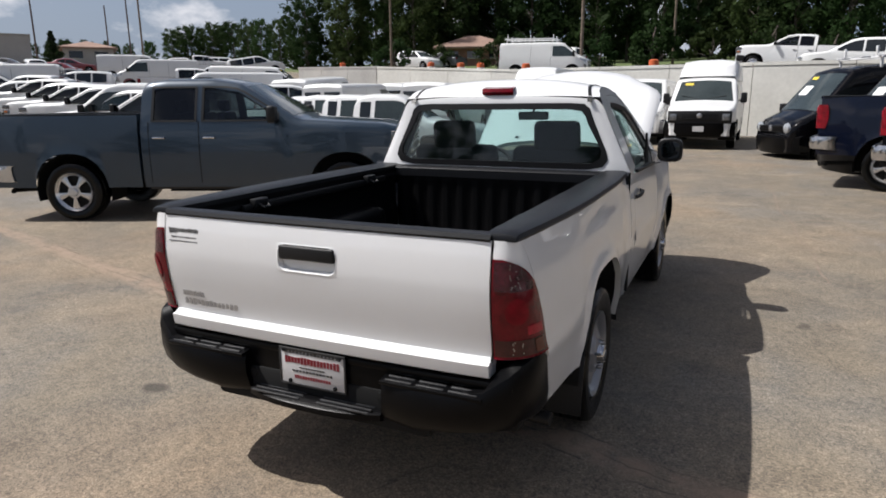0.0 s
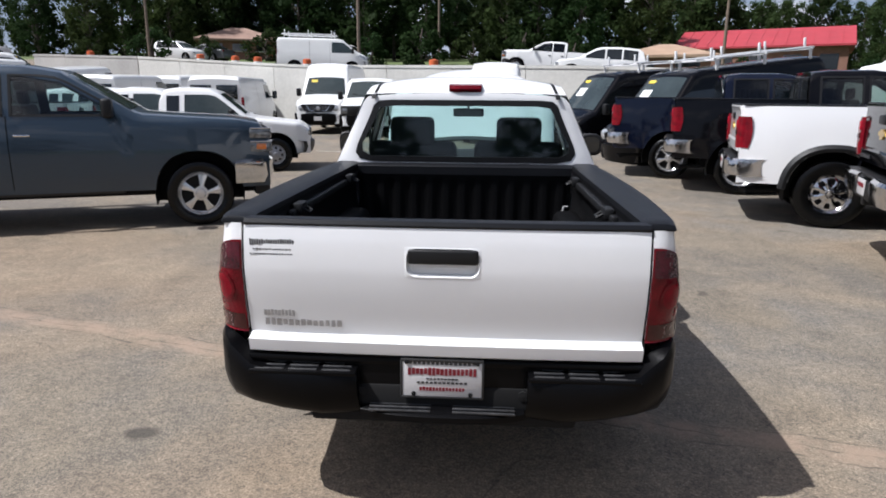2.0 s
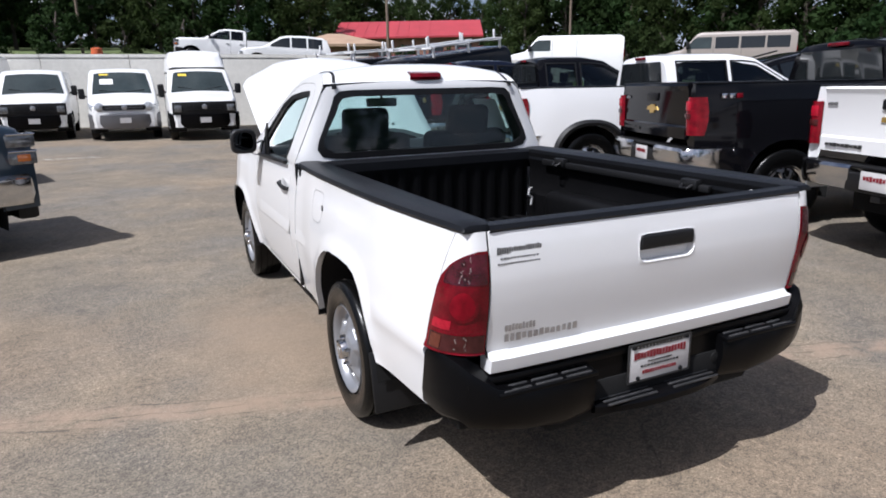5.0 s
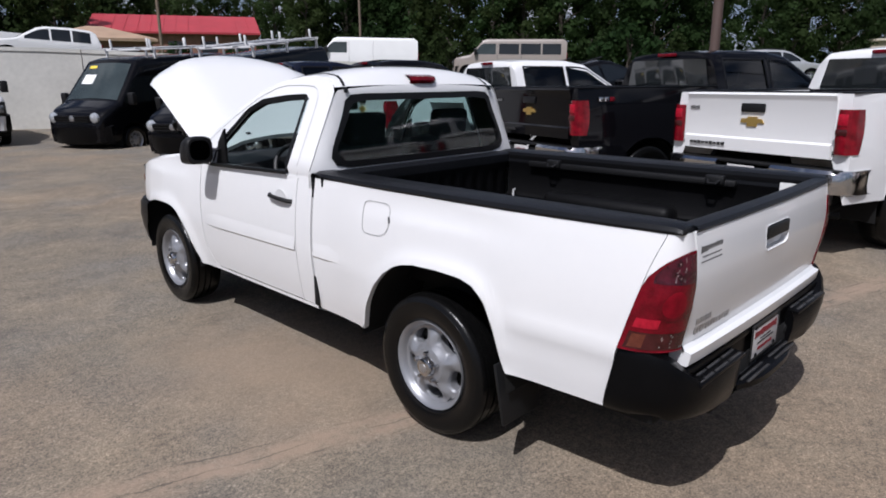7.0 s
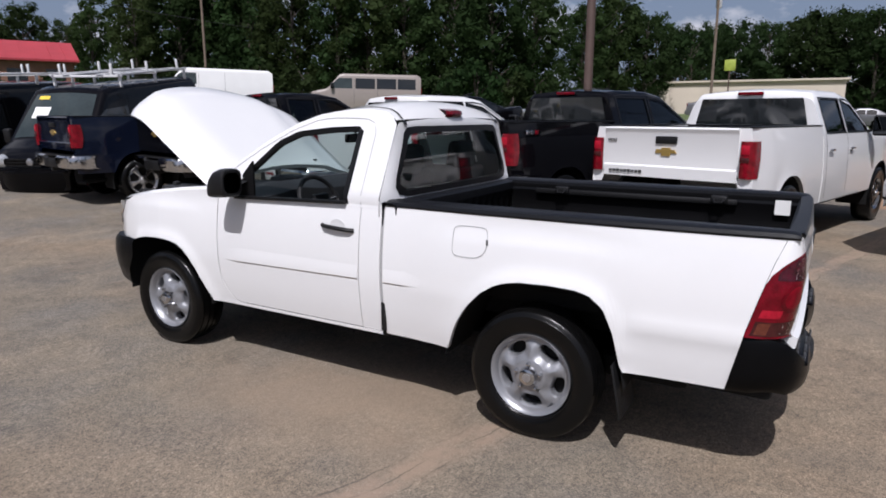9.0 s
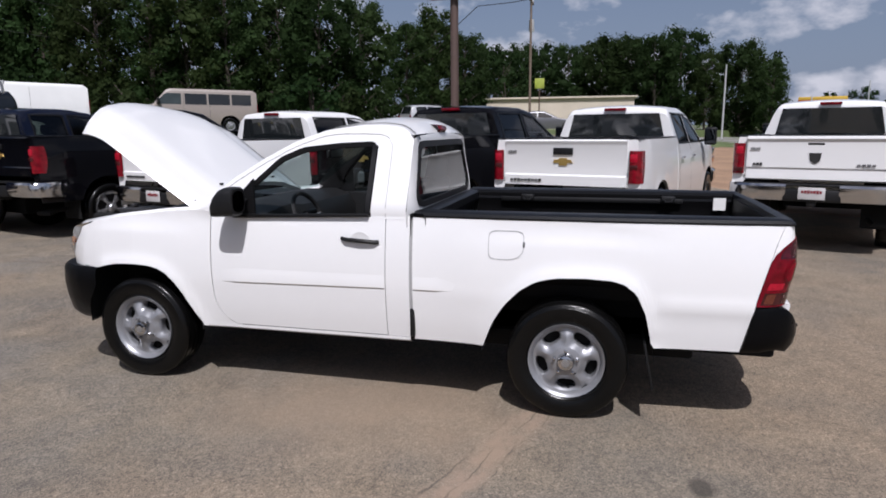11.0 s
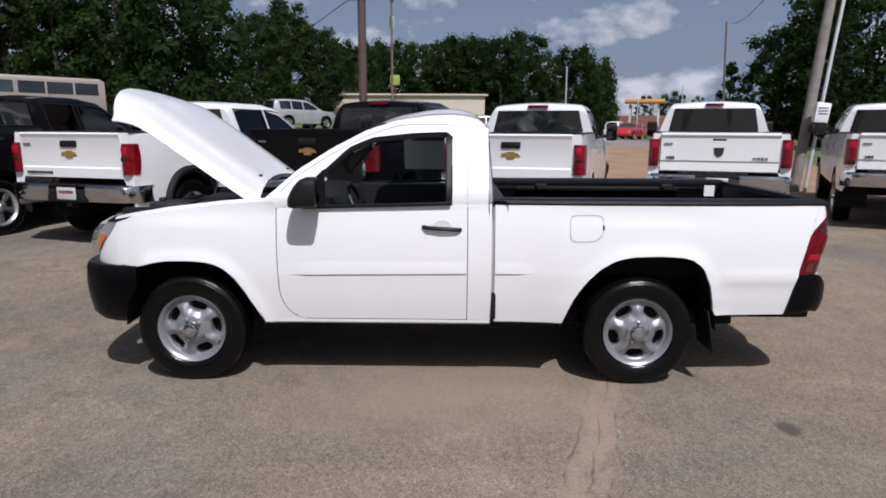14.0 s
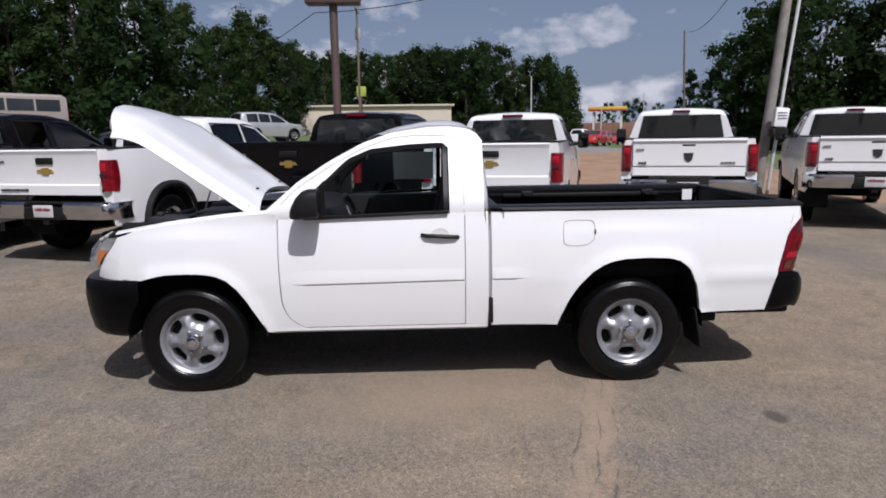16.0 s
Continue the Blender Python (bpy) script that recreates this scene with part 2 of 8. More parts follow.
    links.new(bp.outputs["Normal"], b.inputs["Normal"])
    return m


def leaf_material(name, color):
    m = bpy.data.materials.new(name)
    m.use_nodes = True
    nodes, links = m.node_tree.nodes, m.node_tree.links
    b = nodes["Principled BSDF"]
    b.inputs["Roughness"].default_value = 0.6
    b.inputs["Specular IOR Level"].default_value = 0.04
    geo = nodes.new("ShaderNodeNewGeometry")
    info = nodes.new("ShaderNodeObjectInfo")
    rng = nodes.new("ShaderNodeMapRange")
    rng.inputs["To Min"].default_value = 0.78
    rng.inputs["To Max"].default_value = 1.22
    links.new(geo.outputs["Random Per Island"], rng.inputs["Value"])
    hsv = nodes.new("ShaderNodeHueSaturation")
    hsv.inputs["Color"].default_value = (*color, 1)
    r2 = nodes.new("ShaderNodeMapRange")
    r2.inputs["To Min"].default_value = 0.475
    r2.inputs["To Max"].default_value = 0.525
    links.new(info.outputs["Random"], r2.inputs["Value"])
    links.new(r2.outputs["Result"], hsv.inputs["Hue"])
    links.new(rng.outputs["Result"], hsv.inputs["Value"])
    links.new(hsv.outputs["Color"], b.inputs["Base Color"])
    tr = nodes.new("ShaderNodeBsdfTranslucent")
    links.new(hsv.outputs["Color"], tr.inputs["Color"])
    mx = nodes.new("ShaderNodeMixShader")
    mx.inputs["Fac"].default_value = 0.48
    links.new(b.outputs["BSDF"], mx.inputs[1])
    links.new(tr.outputs["BSDF"], mx.inputs[2])
    links.new(mx.outputs["Shader"], nodes["Material Output"].inputs["Surface"])
    return m


ASPHALT = ground_material("worn sandy asphalt", (0.168, 0.146, 0.116), (0.131, 0.120, 0.106), (0.230, 0.193, 0.146), (0.088, 0.079, 0.067))
ROAD = material("grey road asphalt", (0.20, 0.19, 0.18), 0.9, var=0.15, scale=0.6, bump=0.3)
GRASS = material("dry summer grass", (0.085, 0.115, 0.035), 0.95, var=0.4, scale=0.7, bump=0.8, bscale=20)
WEATHERED = material("grey weathered pole wood", (0.20, 0.185, 0.165), 0.9, var=0.3, scale=3, bump=0.5, bscale=30)
CLAY = material("orange clay soil", (0.26, 0.165, 0.10), 0.95, var=0.25, scale=0.8, bump=0.5, bscale=25)
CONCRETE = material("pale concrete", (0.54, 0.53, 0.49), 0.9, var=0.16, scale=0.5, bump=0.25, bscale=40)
# the wall's concrete again, with the shade on its return put into the colour
CONCRETE_SHADE = material("grey shaded concrete", (0.36, 0.35, 0.33), 0.9, var=0.18, scale=0.5, bump=0.25, bscale=40)
WHITE = material("white car paint", (0.735, 0.735, 0.73), 0.32, coat=0.8, var=0.012, scale=1.5)
WHITE_FLEET = material("dusty white fleet paint", (0.68, 0.68, 0.67), 0.38, coat=0.5, var=0.04, scale=1.5)
BLACK_PAINT = material("black car paint", (0.003, 0.003, 0.004), 0.07, spec=0.20, coat=0.0, var=0.1, scale=2)
NAVY = material("dark navy car paint", (0.004, 0.006, 0.015), 0.07, spec=0.35, coat=0.0, var=0.1, scale=2)
BLUE_GREY = material("blue granite metallic paint", (0.021, 0.037, 0.057), 0.30, metal=0.30, spec=0.4, coat=0.7, var=0.06, scale=2)
SILVER = material("silver metallic paint", (0.50, 0.51, 0.52), 0.35, metal=0.5, coat=0.8, var=0.04)
TAN = material("tan beige paint", (0.25, 0.215, 0.19), 0.4, coat=0.6, var=0.05)
MAROON = material("maroon paint", (0.16, 0.010, 0.018), 0.35, coat=0.8, var=0.05)
RED_PAINT = material("red paint", (0.42, 0.020, 0.018), 0.35, coat=0.8, var=0.05)
GREY_PAINT = material("grey metallic paint", (0.12, 0.12, 0.13), 0.35, metal=0.3, coat=0.8, var=0.05)
PLASTIC = material("black textured plastic", (0.0075, 0.0075, 0.008), 0.5, spec=0.30, var=0.2, scale=4, bump=0.12, bscale=350)
RAIL = material("satin black rail cap", (0.006, 0.0065, 0.008), 0.40, spec=0.25, var=0.2, scale=5, bump=0.1, bscale=260)
LINER = material("black composite bed liner", (0.0032, 0.0032, 0.0036), 0.5, spec=0.14, var=0.3, scale=3, bump=0.2, bscale=180)
UNDER = material("dull black underbody", (0.010, 0.010, 0.010), 0.85, spec=0.2)
RUBBER = material("black tyre rubber", (0.003, 0.003, 0.003), 0.24, spec=0.24, var=0.25, scale=6, bump=0.15, bscale=90)
STEEL = material("silver painted steel wheel", (0.27, 0.275, 0.29), 0.36, metal=0.5, coat=0.3, var=0.05, scale=9)
CHROME = material("chrome", (0.56, 0.56, 0.57), 0.12, metal=1.0, var=0.05, scale=6)
ALLOY = material("bright alloy", (0.62, 0.62, 0.63), 0.25, metal=0.85, var=0.06, scale=8)
SEAM = material("dark panel gap", (0.012, 0.012, 0.012), 0.9, spec=0.1)
SEAL = material("black rubber seal", (0.005, 0.005, 0.0055), 0.45, spec=0.3)
LAMP_RED = material("red tail lamp lens", (0.120, 0.0018, 0.007), 0.10, spec=0.25, coat=0.1, var=0.5, scale=14, bump=0.25, bscale=70)
LAMP_TRUCK = material("red truck lamp lens", (0.155, 0.003, 0.009), 0.10, spec=0.35, coat=0.15, var=0.5, scale=16, bump=0.2, bscale=60)
LAMP_DARK = material("smoked red lamp lens", (0.050, 0.004, 0.010), 0.10, spec=0.4, coat=0.3, var=0.9, scale=24, bump=0.4, bscale=90)
LAMP_CLEAR = material("smoky reversing lens", (0.050, 0.010, 0.010), 0.12, spec=0.3, coat=0.2, var=0.4, scale=30)
LAMP_TAN = material("tan side marker lens", (0.11, 0.030, 0.018), 0.15, spec=0.3, var=0.3, scale=40)
FACET = material("silvered lamp facets", (0.50, 0.40, 0.40), 0.22, metal=0.6, var=0.5, scale=60)
LAMP_AMBER = material("amber lens", (0.60, 0.16, 0.02), 0.15, coat=1.0, var=0.1)
HEADLAMP = material("clear headlamp lens", (0.42, 0.44, 0.46), 0.08, metal=0.4, coat=1.0, var=0.35, scale=18)
HEADLAMP_DIM = material("smoky headlamp lens", (0.14, 0.145, 0.15), 0.08, metal=0.3, coat=1.0, var=0.6, scale=22)
TINT = material("dark tinted window", (0.010, 0.012, 0.013), 0.04, spec=0.6, coat=0.3)
TINT_CLEAR = material("greenish windscreen glass", (0.032, 0.042, 0.043), 0.05, spec=0.5, var=0.3, scale=1.5)
GLASS = glass_material("clear car glass", (0.58, 0.70, 0.69))
GLASS_DARK = glass_material("privacy tinted glass", (0.14, 0.16, 0.16), 0.05)
GLASS_REAR = glass_material("lightly tinted rear glass", (0.60, 0.75, 0.74))
CLOTH = material("dark grey seat cloth", (0.010, 0.010, 0.011), 0.9, var=0.2, scale=10, bump=0.3, bscale=300)
DASH = material("dark grey dashboard plastic", (0.0075, 0.0075, 0.008), 0.5, var=0.15, scale=6, bump=0.1, bscale=250)
PAPER = material("white paper", (0.72, 0.72, 0.70), 0.8, var=0.04)
PLATE_WHITE = material("white plate enamel", (0.50, 0.49, 0.485), 0.4, var=0.08)
INK_RED = material("red print", (0.17, 0.006, 0.014), 0.5)
INK_DARK = material("dark print", (0.02, 0.02, 0.02), 0.5)
INK_GREY = material("grey print", (0.11, 0.11, 0.11), 0.5)
GOLD = material("gold emblem", (0.50, 0.34, 0.10), 0.3, metal=0.7)
ORANGE = material("faded orange plastic", (0.52, 0.10, 0.025), 0.55, var=0.15, scale=5)
YELLOW = material("yellow sticker", (0.70, 0.52, 0.04), 0.6)
WOOD_POLE = material("weathered utility pole wood", (0.15, 0.115, 0.085), 0.9, var=0.3, scale=3, bump=0.5, bscale=30)
BROWN_STEEL = material("brown painted steel pole", (0.085, 0.055, 0.045), 0.6, var=0.15, scale=3)
GALV = material("galvanised conduit", (0.55, 0.55, 0.55), 0.5, metal=0.4, var=0.1)
WHITE_METAL = material("white painted metal rack", (0.70, 0.70, 0.70), 0.5, var=0.06)
RED_ROOF = material("red metal roofing", (0.34, 0.035, 0.045), 0.55, var=0.12, scale=0.7)
BROWN_ROOF = material("brown shingle roof", (0.26, 0.17, 0.13), 0.9, var=0.2, scale=0.8, bump=0.3, bscale=12)
TAN_ROOF = material("tan shingle roof", (0.32, 0.22, 0.15), 0.9, var=0.2, scale=0.8, bump=0.3, bscale=12)
BRICK = material("red brown brick wall", (0.20, 0.105, 0.075), 0.9, var=0.25, scale=1.5, bump=0.3, bscale=20)
CREAM = material("cream metal siding", (0.56, 0.49, 0.40), 0.7, var=0.08, scale=0.6)
BLOCK = material("pale grey block wall", (0.36, 0.35, 0.33), 0.9, var=0.12, scale=0.4)
SIGN_GREEN = material("yellow green sign panel", (0.30, 0.36, 0.05), 0.6, var=0.3, scale=2)
CANOPY = material("yellow canopy fascia", (0.62, 0.40, 0.05), 0.6, var=0.1)
BARK = material("tree bark", (0.060, 0.048, 0.038), 0.95, var=0.35, scale=3, bump=0.7, bscale=18)
LEAF_A = leaf_material("oak leaves", (0.026, 0.044, 0.015))
LEAF_B = leaf_material("sweetgum leaves", (0.040, 0.064, 0.022))
LEAF_C = leaf_material("pine needles", (0.020, 0.035, 0.014))
TREAD = material("worn black tread", (0.034, 0.034, 0.035), 0.40, metal=0.0, var=0.5, scale=30)
ENGINE = material("dark engine plastic", (0.020, 0.020, 0.021), 0.5, var=0.3, scale=10)
MIRROR = material("dark mirror glass", (0.07, 0.075, 0.08), 0.03, metal=1.0)
GAP_GREY = material("shaded panel joint", (0.30, 0.30, 0.30), 0.8)
BUMPER = material("black moulded bumper plastic", (0.0026, 0.0026, 0.003), 0.30, spec=0.11, var=0.25, scale=5, bump=0.06, bscale=300)
BADGE = material("worn chrome lettering", (0.42, 0.42, 0.43), 0.28, metal=0.8, var=0.2, scale=40)
REFLECTOR = material("brake lens", (0.17, 0.003, 0.010), 0.10, spec=0.16, coat=0.0, var=0.3, scale=40)
PRISM = material("bright red prism reflector", (0.34, 0.008, 0.022), 0.15, spec=0.3, var=0.3, scale=60)
WIRE = material("black cable", (0.02, 0.02, 0.02), 0.7)
SEAM_SAND = material("sandy filled joint", (0.20, 0.155, 0.118), 0.95, var=0.3, scale=8, bump=0.4, bscale=120)
WHITE_LINE = material("worn white road paint", (0.55, 0.54, 0.50), 0.8, var=0.25, scale=5)


# ---- mesh tools ----
class Shape:
    """Collects vertices and faces for one mesh."""

    def __init__(self):
        self.v, self.f = [], []

    def grid(self, cols, flip=False, close=False):
        n, m, base = len(cols), len(cols[0]), len(self.v)
        for c in cols:
            self.v.extend([tuple(p) for p in c])
        for i in range(n if close else n - 1):
            for j in range(m - 1):
                a, b = base + i * m + j, base + ((i + 1) % n) * m + j
                q = (a, b, b + 1, a + 1)
                self.f.append(q[::-1] if flip else q)
        return self

    def poly(self, pts, flip=False):
        base = len(self.v)
        self.v.extend([tuple(p) for p in pts])
        q = tuple(range(base, base + len(pts)))
        self.f.append(q[::-1] if flip else q)
        return self

    def box(self, c, s, r=0.0, rot=None, seg=1):
        """A box of size s about c, its edges rounded by r."""
        bm = bmesh.new()
        bmesh.ops.create_cube(bm, size=1)
        bmesh.ops.scale(bm, vec=s, verts=bm.verts)
        if r:
            bmesh.ops.bevel(bm, geom=bm.edges[:], offset=min(r, 0.49 * min(s)), segments=seg + 1, affect="EDGES", profile=0.5)
        if rot is not None:
            bmesh.ops.transform(bm, matrix=rot.to_4x4(), verts=bm.verts)
        bmesh.ops.translate(bm, vec=c, verts=bm.verts)
        self.add(bm)
        return self

    def add(self, bm):
        base = len(self.v)
        bm.verts.index_update()
        self.v.extend([tuple(p.co) for p in bm.verts])
        self.f.extend([tuple(base + p.index for p in face.verts) for face in bm.faces])
        bm.free()

    def lathe(self, prof, n=24, c=(0, 0, 0), axis="x"):
        """Turns a profile of (radius, along) about an axis through c."""
        cols = []
        for i in range(n):
            a = 2 * math.pi * i / n
            ca, sa = math.cos(a), math.sin(a)
            col = []
            for r, h in prof:
                p = {"x": (h, r * ca, r * sa), "y": (r * sa, h, r * ca), "z": (r * ca, r * sa, h)}[axis]
                col.append((p[0] + c[0], p[1] + c[1], p[2] + c[2]))
            cols.append(col)
        return self.grid(cols, close=True)

    def tube(self, pts, r, n=8, r_end=None):
        """A round bar along points, with closed ends."""
        pts = [Vector(p) for p in pts]
        cols = []
        k = len(pts)
        side = None
        for i, p in enumerate(pts):
            d = (pts[min(i + 1, k - 1)] - pts[max(i - 1, 0)]).normalized()
            if side is None:
                side = d.orthogonal().normalized()
            side = (side - d * side.dot(d)).normalized()
            up = d.cross(side)
            rr = r if r_end is None else r + (r_end - r) * i / max(1, k - 1)
            cols.append([p + rr * (math.cos(2 * math.pi * j / n) * side + math.sin(2 * math.pi * j / n) * up) for j in range(n + 1)])
        self.grid(cols)
        self.poly(cols[0][:-1])
        self.poly(cols[-1][:-1], True)
        return self

    def prism(self, outline, lo, hi, axis="x"):
        """Extrudes a closed outline of two coordinates between two values of the third."""
        def at(p, h):
            return {"x": (h, p[0], p[1]), "y": (p[0], h, p[1]), "z": (p[0], p[1], h)}[axis]
        a = [at(p, lo) for p in outline]
        b = [at(p, hi) for p in outline]
        self.poly(a, True)
        self.poly(b)
        n = len(outline)
        for i in range(n):
            j = (i + 1) % n
            self.poly([a[i], a[j], b[j], b[i]])
        return self

    def mesh(self, name, mat, sharp=38):
        me = bpy.data.meshes.new(name)
        me.from_pydata([tuple(map(float, p)) for p in self.v], [], self.f)
        bm = bmesh.new()
        bm.from_mesh(me)
        bmesh.ops.remove_doubles(bm, verts=bm.verts, dist=0.0004)
        bmesh.ops.recalc_face_normals(bm, faces=bm.faces)
        bm.to_mesh(me)
        bm.free()
        me.materials.append(mat)
        me.shade_smooth()
        me.set_sharp_from_angle(angle=radians(sharp))
        return me


def part(name, shape, mat, parent, label="", sharp=38):
    """Links a shape as one mesh under a thing or a part."""
    ob = new(name, shape.mesh(name, mat, sharp))
    ob.parent = parent
    if label:
        ob["label"] = label
    return ob


def thing(name, label, category, group="", kind=""):
    ob = new(name)
    ob.empty_display_size = 0.2
    return tagged(ob, label, category, group, kind)


def solo(name, shape, mat, label, category, group="", kind="", sharp=38):
    return tagged(new(name, shape.mesh(name, mat, sharp)), label, category, group, kind)


def table(points):
    """A smooth-cornered function of one variable through points."""
    pts = sorted(points)
    xs, ys = [p[0] for p in pts], [p[1] for p in pts]
    return lambda x: float(np.interp(x, xs, ys))


def spaced(a, b, n):
    return [a + (b - a) * i / (n - 1) for i in range(n)]


# ---- the lie of the land ----
WALL_N = Vector((0.41, 0.912))
WALL_C = 22.7
top_of_wall = table([(-60, 5.2), (-40, 4.6), (-20, 3.75), (-9, 3.08), (4, 2.82), (12, 2.45), (20, 2.3), (60, 2.2)])
hill = table([(16, 0.0), (26, 0.5), (40, 1.8), (62, 3.8), (100, 6.8), (160, 8.5), (400, 9)])
road_slope = table([(0, 0.085), (14, 0.03)])


def smooth_step(a, b, x):
    t = min(1.0, max(0.0, (x - a) / (b - a)))
    return t * t * (3 - 2 * t)


def behind_wall(x, y):
    return WALL_N.x * x + WALL_N.y * y - WALL_C


def ground_z(x, y):
    lot = 0.010 * (math.log1p(math.exp(min(30, y - 5))))
    lot = min(lot, 0.26)
    if y > 30:
        lot = 0.26
    s = behind_wall(x, y)
    far = top_of_wall(x) - 0.85 + road_slope(x) * min(60, max(0, s))
    a = smooth_step(-20.5, -26, x) if x < 0 else 0.0
    s0, s1 = 0.12 + a * -15, 0.30 + a * 3
    w = smooth_step(s0, s1, s)
    z = lot * (1 - w) + far * w
    # the lot climbs towards the hill in the north-west
    u = 0.7 * (y - x)
    z = max(z, hill(u) * smooth_step(-9, -17, x))
    # the bank and the rising street to the east
    if x > 2 and s < 0.3:
        z = max(z, lot + 1.25 * smooth_step(5, 15, x) * smooth_step(9, 16, y))
    if x > 9:
        e = smooth_step(10.5, 17, x) * smooth_step(-4, 4, y)
        if s < 0.3:
            z = max(z, lot * (1 - e) + 1.4 * e)
        e2 = smooth_step(11, 42, x) * smooth_step(-40, 0, y) * smooth_step(30, 5, y) if y < 30 else 0
        z = max(z, 0.75 * e2)
    return z


def stand(x, y, heading, dz=0.0):
    """A pose on the ground: heading in degrees of the forward direction, tilted with the slope."""
    z = ground_z(x, y)
    h = radians(heading)
    fx, fy = math.cos(h), math.sin(h)
    d = 1.3
    slope = (ground_z(x + fx * d, y + fy * d) - ground_z(x - fx * d, y - fy * d)) / (2 * d)
    return pose(x, y, z + dz, math.degrees(math.atan(slope)), 0, heading - 90)


# ---- ground, one sheet that follows the wall's line ----
def build_ground():
    side = Vector((WALL_N.y, -WALL_N.x))
    us = sorted(set([-400, -250, -160, -110, -80] + [round(-60 + 2.0 * i, 3) for i in range(61)] + [80, 110, 160, 250, 400]))
    ss = sorted(set([-420, -260, -170, -120, -90, -70] + [round(-56 + 2.0 * i, 3) for i in range(28)]
                    + [0.0, 0.12, 0.30, 0.6] + [round(2 + 2.0 * i, 3) for i in range(26)] + [60, 75, 95, 125, 180, 260, 420]))
    shape = Shape()
    cols = []
    for u in us:
        col = []
        for s in ss:
            p = WALL_N * (WALL_C + s) + side * u
            col.append((p.x, p.y, ground_z(p.x, p.y)))
        cols.append(col)
    shape.grid(cols)
    me = shape.mesh("ground", ASPHALT, 60)
    for m in (ROAD, GRASS, CLAY):
        me.materials.append(m)
    for poly in me.polygons:
        c = poly.center
        s = behind_wall(c.x, c.y)
        k = 0
        if s > 0.3 and c.x > -22:
            k = 1 if 3 < s < 12 else 2
        if s > 14 or (c.x < -45 and s > 10):
            k = 2
        if c.x > 13 and s < 0.3 and c.y > 9:
            k = 2
        if c.x > 34 and c.y < 30:
            k = 1 if (-26 < c.y < -8) else 2
        if 9.5 < c.x < 34 and -12 < c.y < -2:
            k = 3
        if c.y < -14 and c.x > 6:
            k = 2
        poly.material_index = k
    return tagged(new("ground", me), "worn sandy grey asphalt lot with cracks and stains", "ground", kind="structure")


ground = build_ground()


def wall_piece(name, a, b, thick, mat, label):
    """A cast retaining wall from a to b in panels with open joints and a coping."""
    a, b = Vector(a), Vector(b)
    length = (b - a).length
    n = max(1, round(length / 3.4))
    d = (b - a) / n
    root = thing(name, label, "retaining wall", kind="structure")
    side = Vector((-d.y, d.x)).normalized()
    if side.dot(WALL_N) < 0:
        side = -side
    for i in range(n):
        p, q = a + d * (i + 0.004), a + d * (i + 0.996)
        shape = Shape()
        cols = []
        for w in spaced(0, 1, 4):
            m = p.lerp(q, w)
            zt = top_of_wall(m.x)
            z0 = min(ground_z(m.x, m.y), ground_z(m.x - 0.6 * WALL_N.x, m.y - 0.6 * WALL_N.y)) - 0.4
            f, r = m, m + side * thick
            cols.append([(f.x, f.y, z0), (f.x, f.y, zt - 0.12), (f.x - side.x * 0.03, f.y - side.y * 0.03, zt - 0.12),
                         (f.x - side.x * 0.03, f.y - side.y * 0.03, zt), (r.x, r.y, zt), (r.x, r.y, z0)])
        shape.grid(cols)
        shape.poly(cols[0])
        shape.poly(cols[-1], True)
        part("panel", shape, mat, root, sharp=30)
    return root


def on_wall(x):
    return (x, (WALL_C - WALL_N.x * x) / WALL_N.y)


wall_piece("retaining_wall", on_wall(14.0), on_wall(-19.9), 0.3, CONCRETE, "pale cast concrete retaining wall in jointed panels")
# the shaded side: its shade is painted by the darker concrete
wall_piece("retaining_wall_return", on_wall(-19.95), (-29.5, 38.6), 0.3, CONCRETE_SHADE, "concrete return of the retaining wall, coloured dark as in shade")


